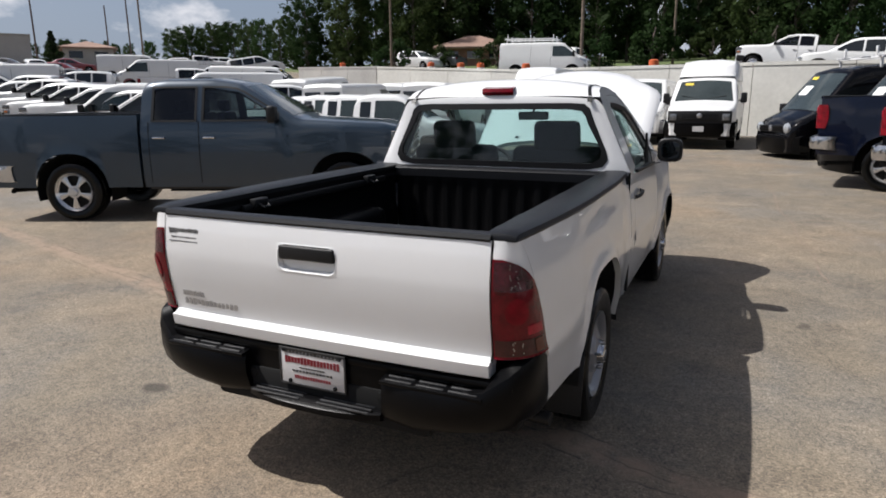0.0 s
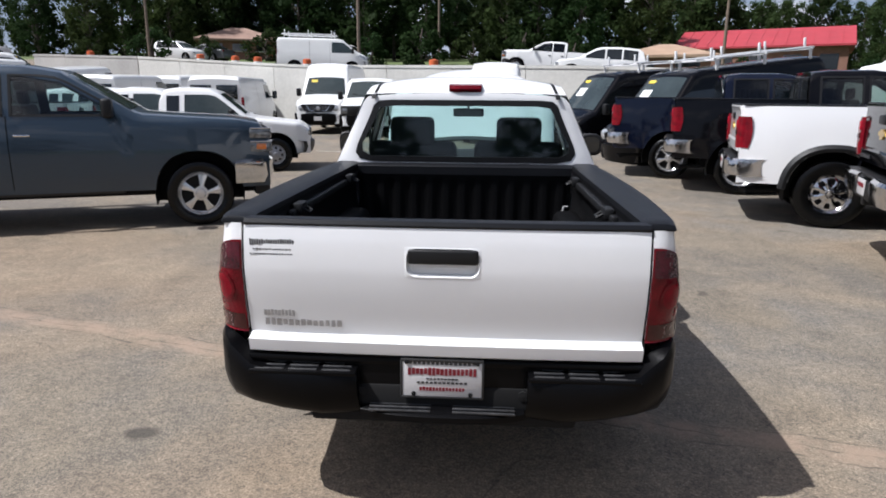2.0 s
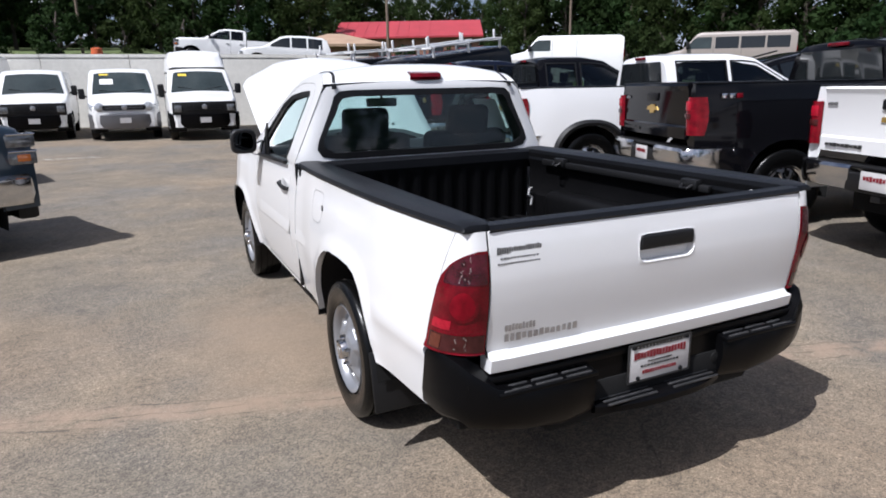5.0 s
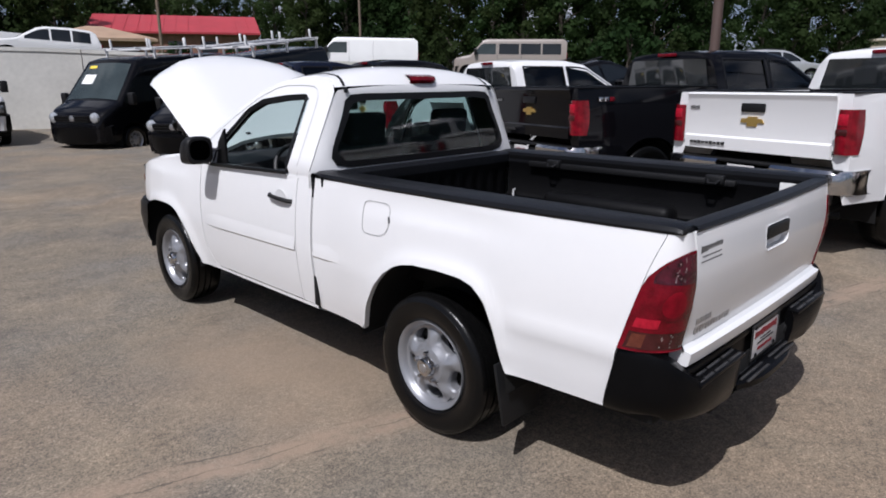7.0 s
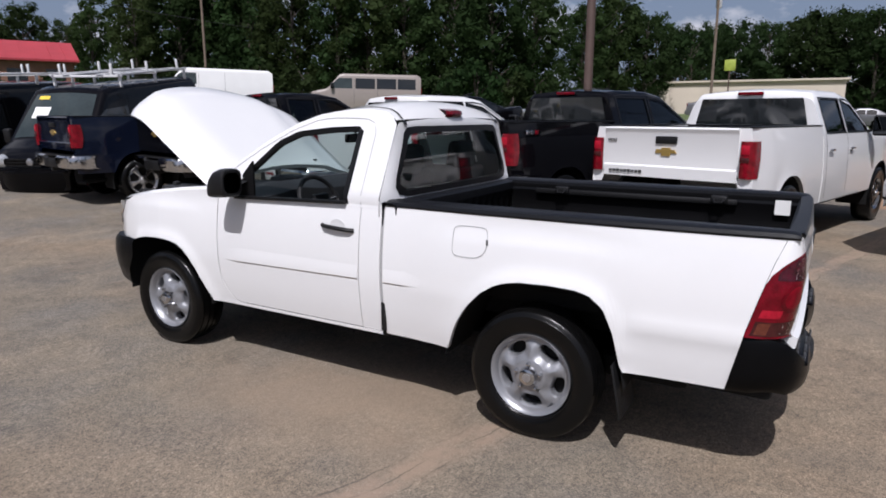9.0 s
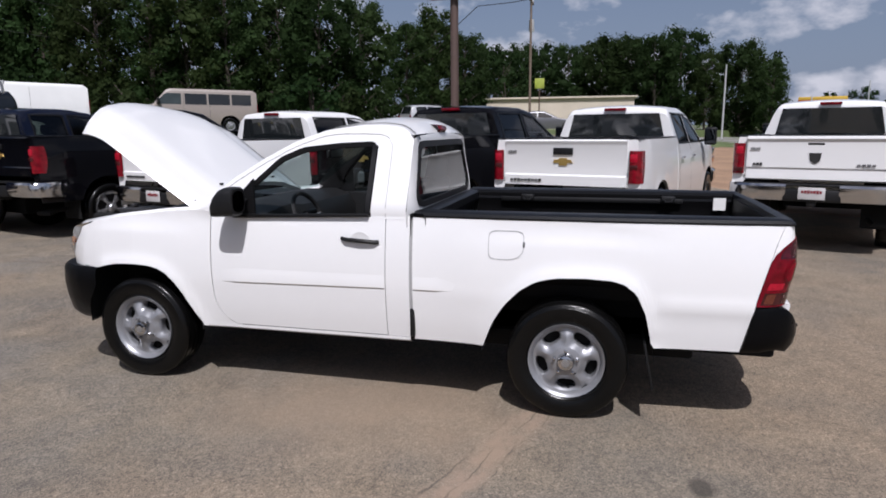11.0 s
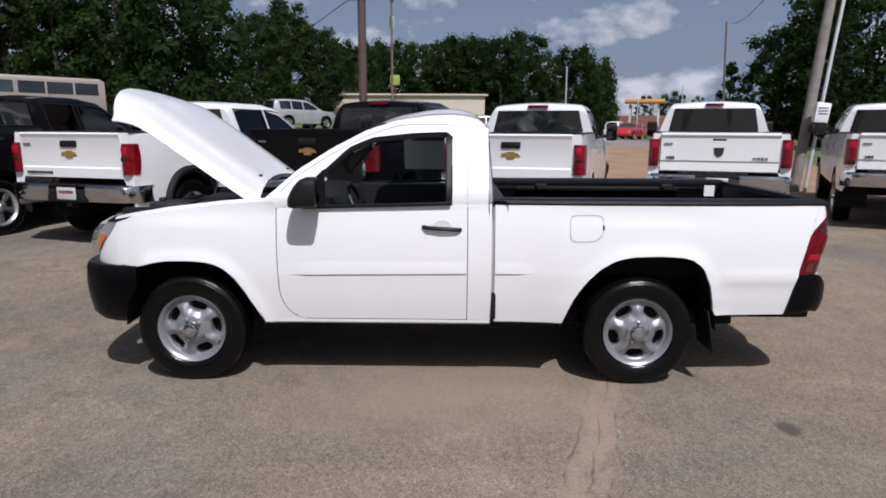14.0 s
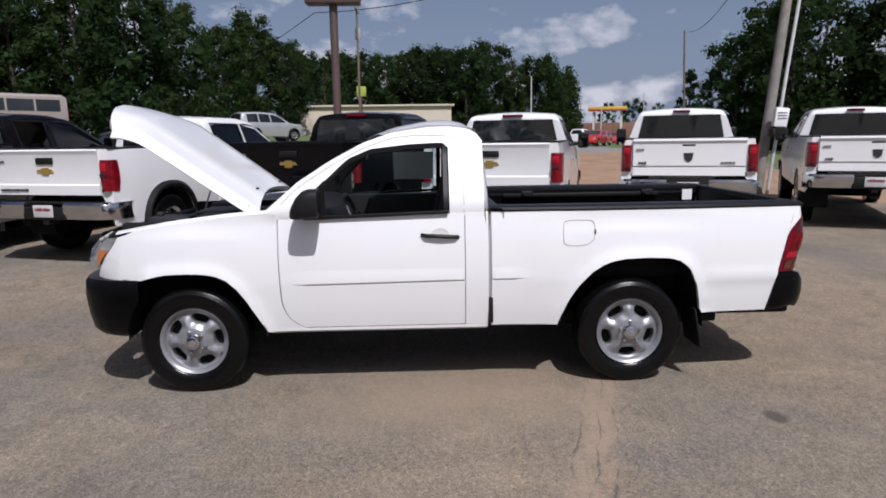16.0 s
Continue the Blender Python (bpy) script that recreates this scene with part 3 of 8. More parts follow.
# ---- wheels ----
def wheel(parent, x, y, z, radius, width, rim, side, style, metal, cap=None):
    """A wheel whose outer face looks to the given side: rim mesh with tyre and centre cap under it."""
    root = Shape()
    n, holes, r0, r1, open_cells = style
    per = n // holes
    rings = [0.0, 0.16, 0.34, r0, (r0 + r1) / 2, r1, 0.885, 0.955, 1.0]
    depth = [0.022, 0.022, 0.018, 0.010, 0.004, -0.002, -0.010, 0.004, 0.022]
    face = width * 0.5 - 0.035
    base = len(root.v)
    m = len(rings)
    for i in range(n):
        a = 2 * math.pi * i / n
        k = (i % per)
        for j, q in enumerate(rings):
            bulge = 0.008 * math.cos(2 * math.pi * (k - open_cells / 2) / per) if 2 < j < 6 else 0
            aa = a
            if j in (3, 5) and k in (0, open_cells):
                aa = a + (0.25 if k == 0 else -0.25) * 2 * math.pi / n
            root.v.append((side * (face + depth[j] - bulge), q * rim * math.cos(aa), q * rim * math.sin(aa)))
    for i in range(n):
        for j in range(m - 1):
            if (i % per) < open_cells and j in (3, 4):
                continue
            a, b = base + i * m + j, base + ((i + 1) % n) * m + j
            root.f.append((a, b, b + 1, a + 1))
    for h in range(holes):
        i0 = h * per
        loop = [(i0 + k, 3) for k in range(open_cells + 1)] + [(i0 + open_cells, 4)] + [(i0 + k, 5) for k in range(open_cells, -1, -1)] + [(i0, 4)]
        pts = [root.v[base + (i % n) * m + j] for i, j in loop]
        back = [(p[0] - side * 0.022, p[1] * 0.985, p[2] * 0.985) for p in pts]
        k = len(pts)
        for q in range(k):
            root.poly([pts[q], pts[(q + 1) % k], back[(q + 1) % k], back[q]])
    root.lathe([(rim, side * (face + 0.02)), (rim * 1.03, side * (face + 0.028)), (rim * 1.035, side * face), (rim * 0.96, side * (face - 0.03)),
                (rim * 0.94, -side * width * 0.4)], 48 if cap else 24)
    w = part("wheel", root, metal, parent, sharp=30)
    w.matrix_local = pose(x, y, z, (37 * (abs(x * 31 + y * 17) % 7)) % 360)
    tyre = Shape()
    hw = width / 2
    prof = [(rim * 1.0, side * hw * 0.72), (rim * 1.05, side * hw * 0.86), ((rim + radius) / 2, side * hw * 1.02), (radius * 0.93, side * hw * 0.98),
            (radius * 0.975, side * hw * 0.86), (radius * 0.995, side * hw * 0.6), (radius * 0.985, side * hw * 0.30), (radius, side * hw * 0.26),
            (radius, -side * hw * 0.6), (radius * 0.97, -side * hw * 0.9), (rim * 1.05, -side * hw * 0.9), (rim * 0.9, -side * hw * 0.7)]
    tyre.lathe(prof, 56 if cap else 30)
    part("tyre", tyre, RUBBER, w)
    back = Shape()
    back.lathe([(0.001, side * (face - 0.036)), (rim * 0.935, side * (face - 0.036))], 24)
    part("brake_backing", back, UNDER, w)
    c = Shape()
    c.lathe([(0.001, side * (face + 0.05)), (rim * 0.18, side * (face + 0.048)), (rim * 0.24, side * (face + 0.03)), (rim * 0.26, side * face)], 18)
    part("centre_cap", c, cap or metal, w)
    if cap:
        for k in range(6):
            a = 2 * math.pi * (k + 0.5) / 6
            nut = Shape()
            nut.lathe([(0.001, side * (face + 0.045)), (0.009, side * (face + 0.042)), (0.011, side * (face + 0.010))], 6, (0, rim * 0.345 * math.cos(a), rim * 0.345 * math.sin(a)))
            part("lug_nut", nut, cap, w)
    return w


def steel_wheel(parent, x, y, z, radius, width, rim, side):
    """A five-window pressed steel wheel: rim mesh with tyre, backing, chrome cap and nuts under it."""
    face = width * 0.5 - 0.035
    prof = table([(0.0, 0.030), (0.30, 0.030), (0.42, 0.022), (0.50, 0.012), (0.60, 0.003), (0.72, -0.004), (0.84, -0.012), (0.90, -0.008), (0.95, 0.012), (1.0, 0.022)])

    def height(th, r):
        k = math.cos(2.5 * th) ** 2                       # one on a window's middle, nought on a spoke's
        band = max(0.0, math.sin(math.pi * min(1, max(0, (r - 0.40) / 0.50))))
        return face + prof(r) + band * (0.024 * (1 - k) ** 3 - 0.010)

    def at(th, r, drop=0.0):
        return (side * (height(th, r) - drop), r * rim * math.cos(th), r * rim * math.sin(th))

    s = Shape()
    n = 36
    for w in range(5):
        c = w * math.pi * 0.4
        cols = []
        for i in range(n):
            a = 2 * math.pi * (i + 0.5) / n
            ca, sa = math.cos(a), math.sin(a)
            hole = (0.35 * math.copysign(abs(ca) ** 0.75, ca) * (1.0 + 0.10 * sa), 0.142 * math.copysign(abs(sa) ** 0.75, sa))
            m = max(abs(ca), abs(sa))
            edge = (math.pi / 5 * ca / m, 0.25 * sa / m)
            ring = []
            for f in (0.0, 0.06, 0.16, 0.35, 0.65, 1.0):
                th = hole[0] + (edge[0] - hole[0]) * f
                r = (0.700 + hole[1]) + ((0.65 + edge[1]) - (0.700 + hole[1])) * f
                ring.append((c + th, r, 0.010 * (1 - f / 0.16) if f < 0.16 else 0.0))
            first = ring[0]
            cols.append([at(first[0], first[1], 0.052), at(first[0], first[1], 0.014)] + [at(*q) for q in ring])
        s.grid(cols, close=True)
    hub = [(r, side * (face + prof(r))) for r in (0.001, 0.16, 0.30, 0.36, 0.40)]
    s.lathe([(r * rim, h) for r, h in hub], 36)
    s.lathe([(r * rim, side * (face + prof(r))) for r in (0.90, 0.925, 0.95, 0.975, 1.0)] + [(rim * 1.03, side * (face + 0.026)), (rim * 1.035, side * face), (rim * 0.96, side * (face - 0.03)), (rim * 0.94, -side * width * 0.4)], 64)
    w = part("wheel", s, STEEL, parent, sharp=28)
    w.matrix_local = pose(x, y, z, 32 if y > 1 else 54)
    t = Shape()
    hw = width / 2
    prof_t = [(rim * 1.0, 0.72), (rim * 1.04, 0.85), (rim * 1.10, 0.93), (rim * 1.13, 0.925), (rim * 1.15, 0.95), ((rim + radius) / 2, 1.02), (radius * 0.90, 1.0), (radius * 0.905, 0.985), (radius * 0.95, 0.95),
              (radius * 0.978, 0.86), (radius * 0.992, 0.72), (radius * 0.992, 0.66), (radius * 0.968, 0.65), (radius * 0.968, 0.60), (radius * 0.997, 0.59), (radius, 0.24), (radius * 0.972, 0.23), (radius * 0.972, 0.15), (radius, 0.14),
              (radius, -0.14), (radius * 0.972, -0.15), (radius * 0.972, -0.23), (radius, -0.24), (radius * 0.997, -0.6), (radius * 0.97, -0.9), (rim * 1.05, -0.9), (rim * 0.9, -0.7)]
    t.lathe([(r, side * hw * h) for r, h in prof_t], 72)
    part("tyre", t, RUBBER, w)
    back = Shape()
    back.lathe([(0.001, side * (face - 0.070)), (rim * 0.935, side * (face - 0.070))], 24)
    part("brake_backing", back, UNDER, w)
    c = Shape()
    c.lathe([(0.001, side * (face + 0.064)), (rim * 0.15, side * (face + 0.063)), (rim * 0.20, side * (face + 0.058)), (rim * 0.235, side * (face + 0.040)), (rim * 0.25, side * (face + 0.02))], 24)
    cap = part("centre_cap", c, CHROME, w)
    disc = Shape()
    disc.lathe([(0.001, side * (face + 0.066)), (rim * 0.10, side * (face + 0.0655)), (rim * 0.11, side * (face + 0.062))], 20)
    part("cap_emblem", disc, BADGE, cap)
    for k in range(5):
        a = 2 * math.pi * (k + 0.5) / 5
        nut = Shape()
        nut.lathe([(0.001, side * (face + 0.056)), (0.008, side * (face + 0.053)), (0.011, side * (face + 0.020))], 6, (0, rim * 0.325 * math.cos(a), rim * 0.325 * math.sin(a)))
        part("lug_nut", nut, CHROME, w)
    return w


ALLOY_STYLE = (60, 5, 0.34, 0.88, 8)
SIX_STYLE = (64, 8, 0.50, 0.80, 4)
FLEET_STYLE = (64, 8, 0.55, 0.78, 4)


def arch_line(axles, hub, r, sill):
    """The lower edge of a body side: sill with round wheel arches."""
    def f(y):
        z = sill(y) if callable(sill) else sill
        for ya in axles:
            q = abs(y - ya) / r
            if q < 1:
                z = max(z, hub + r * (1 - q ** 2.3) ** (1 / 2.3) * 1.04)
        return z
    return f


def stations(a, b, step, axles, r):
    """Places along a body side, closer at the edges of the arches."""
    out = set(spaced(a, b, max(2, int((b - a) / step) + 1)))
    for ya in axles:
        for q in (-1.001, -0.999, -0.985, -0.95, -0.88, -0.75, -0.55, -0.3, 0, 0.3, 0.55, 0.75, 0.88, 0.95, 0.985, 0.999, 1.001):
            y = ya + q * r
            if a < y < b:
                out.add(round(y, 4))
    return sorted(out)


# ---- vehicles that stand further off: one shell with its parts ----
class Body:
    """Outline of a vehicle body: top line, plan, waist and arches; x to the right, y ahead, origin under the rear axle."""

    def __init__(self, top, plan, belt, tumble, axles, hub, arch, sill=0.32, crown=0.05, edge=0.10):
        self.top, self.plan, self.belt, self.tumble = table(top), table(plan), belt, tumble
        self.low = arch_line(axles, hub, arch, sill)
        self.axles, self.hub, self.arch, self.crown, self.edge = axles, hub, arch, crown, edge
        self.y0, self.y1 = min(p[0] for p in top), max(p[0] for p in top)
        self.knots = [p[0] for p in top]

    def half(self, y, z):
        w = self.plan(y)
        if z < self.belt:
            w -= 0.05 * max(0, (0.75 - z) / 0.5) ** 2
            w -= 0.025 * ((z - 0.75) / 0.5) ** 2 if z > 0.75 else 0
        else:
            w -= 0.025 * ((self.belt - 0.75) / 0.5) ** 2 + self.tumble * (z - self.belt)
        zt = self.top(y)
        e = min(self.edge, 0.5 * max(0.02, zt - self.low(y)))
        if z > zt - e:
            q = min(1.0, (z - zt + e) / e)
            w -= 0.7 * e * (1 - math.sqrt(max(0, 1 - q * q * 0.98)))
        return max(0.05, w)

    def shell(self, a=None, b=None, rows=14, win=None):
        """The outer skin between two stations; win = (sill height, head line, spans) leaves the side windows open."""
        a = self.y0 if a is None else a
        b = self.y1 if b is None else b
        ys = set(stations(a, b, 0.16, self.axles, self.arch)) | {k for k in self.knots if a <= k <= b}
        if win:
            ys |= {k for span in win[2] for k in span}
        ys = sorted(ys)
        shape, cols = Shape(), []
        for y in ys:
            zl, zt = self.low(y), self.top(y)
            zl = min(zl, zt - 0.02)
            e = min(self.edge, 0.5 * (zt - zl))
            zs = spaced(zl, zt - e, rows - 4)
            if win and any(p <= y <= q for p, q in win[2]):
                head = max(min(win[1](y), zt - e - 0.004), win[0] + 0.008)
                zs = spaced(zl, win[0], rows - 8) + spaced(win[0], head, 4)[1:] + [zt - e]
            zs = zs + [zt - e * k for k in (0.7, 0.4, 0.18, 0.05, 0.0)]
            left = [(-self.half(y, z), y, z) for z in zs]
            w = self.half(y, zt)
            mid = [(w * s, y, zt + self.crown * (1 - s * s)) for s in (-0.75, -0.5, -0.25, 0, 0.25, 0.5, 0.75)]
            cols.append(left + mid + [(-p[0], p[1], p[2]) for p in reversed(left)])
        shape.grid(cols)
        if win:
            m, k0 = len(cols[0]), rows - 9
            cut = {k0, k0 + 1, k0 + 2} | {m - 2 - k0, m - 3 - k0, m - 4 - k0}
            keep = []
            for n, face in enumerate(shape.f):
                i, j = divmod(n, m - 1)
                if j in cut and any(p - 1e-6 <= ys[i] and ys[i + 1] <= q + 1e-6 for p, q in win[2]):
                    continue
                keep.append(face)
            shape.f = keep
        shape.poly(cols[0], True)
        shape.poly(cols[-1])
        return shape

    def side_patch(self, side, y0, y1, low, high, lift=0.006, n=8, rows=5):
        """A pane that lies on the body side between two lines."""
        shape, cols = Shape(), []
        for y in spaced(y0, y1, n):
            a, b = low(y), high(y)
            b = max(b, a + 0.01)
            cols.append([(side * (self.half(y, z) + lift), y, z) for z in spaced(a, b, rows)])
        shape.grid(cols)
        return shape

    def top_patch(self, y0, y1, inset0, inset1, lift=0.007, n=8):
        """A pane that lies on the top between two stations, such as a windscreen."""
        shape, cols = Shape(), []
        for i, y in enumerate(spaced(y0, y1, n)):
            zt = self.top(y)
            w = self.half(y, zt) * (inset0 + (inset1 - inset0) * i / (n - 1))
            k = 0.006 / max(0.1, abs(y1 - y0))
            dy = lift * (self.top(y1) - self.top(y0)) / (y1 - y0) * -0.7
            cols.append([(w * s, y + dy, zt + self.crown * (1 - s * s) + lift) for s in spaced(-1, 1, 9)])
        shape.grid(cols)
        return shape


def liners(parent, body, width):
    """Dark wheel houses and a floor, so that no light passes under the shell."""
    for ya in body.axles:
        r = body.arch * 1.04
        for side in (-1, 1):
            shape = Shape()
            w = body.plan(ya) - 0.03
            prof = [(ya + r * math.cos(t), body.hub + r * math.sin(t)) for t in spaced(-0.25, math.pi + 0.25, 14)]
            shape.grid([[(side * w, p[0], p[1]), (side * (w - 0.42), p[0], p[1])] for p in prof])
            shape.poly([(side * (w - 0.42), p[0], p[1]) for p in prof])
            part("wheel_liner", shape, UNDER, parent)
    shape = Shape()
    shape.box((0, (body.y0 + body.y1) / 2, 0.42), (2 * (width - 0.42), body.y1 - body.y0 - 0.3, 0.14))
    part("underbody", shape, UNDER, parent)


def side_mirror(parent, x, y, z, side, mat, h=0.20, w=0.16, d=0.11):
    shape = Shape()
    shape.box((x + side * (0.06 + w / 2), y, z), (w, d, h), 0.035, seg=2)
    shape.tube([(x - side * 0.02, y, z - h * 0.3), (x + side * 0.08, y, z - h * 0.2)], 0.022, 6)
    m = part("side_mirror", shape, mat, parent)
    g = Shape()
    g.box((x + side * (0.06 + w / 2), y - d / 2 - 0.001, z), (w * 0.8, 0.004, h * 0.8))
    part("mirror_glass", g, MIRROR, m)
    return m


def bars(parent, x0, x1, y, z, h, mat, n, name="emblem", lift=0.004, gap=0.25):
    """A row of small upright bars standing for letters that cannot be read."""
    pitch = (x1 - x0) / n
    for i in range(n):
        shape = Shape()
        shape.box((x0 + pitch * (i + 0.5), y, z), (pitch * (1 - gap), lift * 2, h * (0.85 + 0.15 * ((i * 7) % 3 - 1))))
        part(name, shape, mat, parent)


def full_size_pickup(name, paint, label, cab="crew", maker="a", hd=False, tail_group="", flares=False, wheels=None, plate=True, badge=False, lift=0.0):
    """A full-size pickup truck with bed, cab, lamps, bumpers and wheels."""
    root = thing(name, label, "pickup truck", tail_group)
    long_bed = {"c": 0.30 if hd else 0.10, "s": 0.25, "r": 0.30}.get(maker, 0.0)
    wb = 3.65 + long_bed
    hub = 0.40 + (0.025 if hd else 0)
    arch = 0.50
    rear, bed_front = -1.08, 0.86 + long_bed
    cab_rear = 0.90 + long_bed
    nose = wb + 0.84
    roof = 1.88 + lift
    rail = (1.36 if maker in "rp" else 1.42) + lift
    cab_front = (3.02 if cab == "crew" else 2.85) + long_bed
    axles = (0.0, wb)
    body = Body([(cab_rear, roof - 0.10), (cab_rear + 0.05, roof - 0.03), (cab_rear + 0.3, roof), (cab_front - 1.0, roof), (cab_front - 0.62, roof - 0.06),
                 (cab_front + 0.12, 1.38 + lift), (cab_front + 0.22, 1.345 + lift), (nose - 0.35, 1.285 + lift), (nose - 0.10, 1.235 + lift), (nose, 1.10 + lift)],
                [(rear, 0.97), (-0.6, 1.0), (cab_rear, 0.985), (cab_front, 0.985), (wb, 1.01), (nose - 0.3, 0.97), (nose, 0.90)],
                1.26 + lift, 0.36, axles, hub, arch, sill=0.46 + lift, crown=0.035, edge=0.11)
    bl = 1.34 + lift
    hi = lambda y: min(roof - 0.10, body.top(y) - 0.07)
    lo = lambda y: bl
    if cab == "crew":
        doors = ((cab_rear + 0.18, cab_rear + 0.98), (cab_rear + 1.07, cab_front - 0.10))
    else:
        doors = ((cab_rear + 0.16, cab_rear + 0.74), (cab_rear + 0.84, cab_front - 0.10))
    shell = body.shell(cab_rear, nose, win=(bl, hi, doors))
    part("cab", shell, paint, root)
    lining = body.shell(cab_rear + 0.06, cab_front - 0.05, win=(bl, hi, doors))
    lining.v = [(p[0] * 0.965, p[1], p[2] - 0.03) for p in lining.v]
    part("cab_lining", lining, DASH, root)
    for yy in (cab_rear + 0.42, cab_front - 1.22):
        for xx in (-0.40, 0.40):
            st = Shape()
            st.box((xx, yy, 1.10 + lift), (0.56, 0.16, 0.68), 0.05, Euler((radians(8), 0, 0)).to_matrix())
            seat = part("seat", st, CLOTH, root)
            hr = Shape()
            hr.box((xx, yy - 0.06, 1.53 + lift), (0.28, 0.10, 0.18), 0.04)
            part("headrest", hr, CLOTH, seat)
    ds = Shape()
    ds.box((0, cab_front - 0.22, 1.16 + lift), (1.70, 0.46, 0.36), 0.08)
    part("dashboard", ds, DASH, root)
    # bed
    low = body.low
    for side in (-1, 1):
        shape, cols = Shape(), []
        for y in stations(rear, bed_front, 0.14, (0.0,), arch):
            zs = spaced(low(y), rail - 0.04, 8) + [rail - 0.015, rail]
            col = [(side * (body.plan(y) - 0.05 * max(0, (0.75 - z) / 0.5) ** 2 - 0.03 * max(0, (z - 0.8) / 0.5) ** 2 + 0.012 * math.exp(-((z - low(y)) / 0.07) ** 2) * (abs(y) < arch + 0.08)), y, z) for z in zs]
            col += [(side * (body.plan(y) - 0.08), y, rail + 0.004), (side * (body.plan(y) - 0.17), y, rail), (side * (body.plan(y) - 0.19), y, rail - 0.5)]
            cols.append(col)
        shape.grid(cols)
        shape.poly(cols[0])
        shape.poly(cols[-1], True)
        part("bedside", shape, paint, root)
    shape = Shape()
    shape.box((0, (rear + bed_front) / 2, rail - 0.52), (1.66, bed_front - rear, 0.05))
    part("bed_floor", shape, LINER, root)
    shape = Shape()
    shape.box((0, bed_front - 0.02, rail - 0.24), (1.64, 0.04, 0.50))
    part("bed_front", shape, LINER, root)
    for side in (-1, 1):
        cap = Shape()
        cap.box((side * 0.875, (rear + bed_front) / 2, rail + 0.012), (0.12, bed_front - rear - 0.02, 0.018), 0.008)
        part("rail_cap", cap, RAIL, root)
    # tailgate
    gate = Shape()
    z0 = (0.80 if maker in "rp" else 0.84) + lift
    cols = []
    for x in spaced(-0.80, 0.80, 9):
        bow = -0.012 * (1 - (x / 0.8) ** 2)
        if maker == "r":
            prof = [(rear + 0.02, z0), (rear - 0.02, z0 + 0.02), (rear - 0.015, z0 + 0.15), (rear - 0.03, z0 + 0.17), (rear - 0.03, z0 + 0.40), (rear - 0.035, rail - 0.06), (rear - 0.06, rail - 0.02), (rear - 0.05, rail + 0.015), (rear + 0.04, rail + 0.01), (rear + 0.05, z0)]
        else:
            prof = [(rear + 0.02, z0), (rear - 0.025, z0 + 0.01), (rear - 0.03, z0 + 0.13), (rear - 0.012, z0 + 0.15), (rear - 0.012, rail - 0.07), (rear - 0.02, rail - 0.05), (rear - 0.035, rail - 0.015), (rear - 0.02, rail + 0.006), (rear + 0.05, rail + 0.006), (rear + 0.05, z0)]
        cols.append([(x, y + bow, z) for y, z in prof])
    gate.grid(cols)
    gate.poly(cols[0])
    gate.poly(cols[-1], True)
    g = part("tailgate", gate, paint, root, sharp=25)
    top = Shape()
    top.box((0, rear + 0.01, rail + 0.014), (1.60, 0.075, 0.014), 0.006)
    part("cap", top, RAIL, g)
    hz = rail - 0.14
    h = Shape()
    h.box((0, rear - 0.032, hz if maker != "r" else rail - 0.085), (0.26 if maker != "r" else 0.20, 0.03, 0.085 if maker != "r" else 0.045), 0.012)
    part("handle", h, PLASTIC, g)
    logo = Shape()
    if maker == "r":
        logo.prism([(-0.07, hz - 0.06), (0.07, hz - 0.06), (0.055, hz - 0.16), (0, hz - 0.20), (-0.055, hz - 0.16)], rear - 0.052, rear - 0.03, "y")
        part("emblem", logo, INK_DARK, g, "dark shield shaped emblem")
        bars(g, 0.45, 0.66, rear - 0.045, z0 + 0.21, 0.035, GREY_PAINT, 4)
        bars(g, -0.72, -0.60, rear - 0.045, z0 + 0.21, 0.04, INK_DARK, 3)
    else:
        lz = hz - 0.135
        logo.prism([(-0.13, lz - 0.012), (-0.05, lz - 0.012), (-0.06, lz - 0.045), (0.05, lz - 0.045), (0.06, lz - 0.012), (0.13, lz - 0.012), (0.10, lz + 0.03), (0.05, lz + 0.03), (0.06, lz + 0.05), (-0.05, lz + 0.05), (-0.06, lz + 0.03), (-0.12, lz + 0.03)], rear - 0.036, rear - 0.018, "y")
        part("emblem", logo, GOLD, g, "gold cross shaped emblem")
        if maker in "sc":
            bars(g, -0.72, -0.28, rear - 0.045, z0 + 0.07, 0.034, INK_DARK, 9)
    if maker != "n":
        bars(g, -0.76, -0.64, rear - (0.026 if maker != "r" else 0.045), rail - 0.15, 0.035, INK_GREY, 6, "sticker", 0.002)
    # lamps
    lz0, lz1 = (0.90 + lift, 1.29 + lift) if maker != "r" else (0.88 + lift, 1.28 + lift)
    for side in (-1, 1):
        lamp = Shape()
        cols = []
        for z in spaced(lz0, lz1, 6):
            k = 0.03 * (1 - ((z - (lz0 + lz1) / 2) / ((lz1 - lz0) / 2)) ** 2)
            cols.append([(side * 0.825, rear - 0.015, z), (side * 0.838, rear - 0.035 - k * 0.3, z), (side * 0.90, rear - 0.05 - k * 0.3, z), (side * 0.955, rear - 0.03, z), (side * 0.977, rear + 0.03, z), (side * 0.982, rear + 0.10 + k, z), (side * 0.96, rear + 0.11, z)])
        lamp.grid(cols)
        lamp.poly(cols[0])
        lamp.poly(cols[-1], True)
        lp = part("tail_lamp", lamp, LAMP_TRUCK, root, sharp=50)
        w = Shape()
        w.box((side * 0.885, rear - 0.052, (lz0 + lz1) / 2 - (0.0 if maker != "r" else 0.14)), (0.10, 0.02, 0.055), 0.01)
        part("reversing_lens", w, LAMP_CLEAR, lp)
        w = Shape()
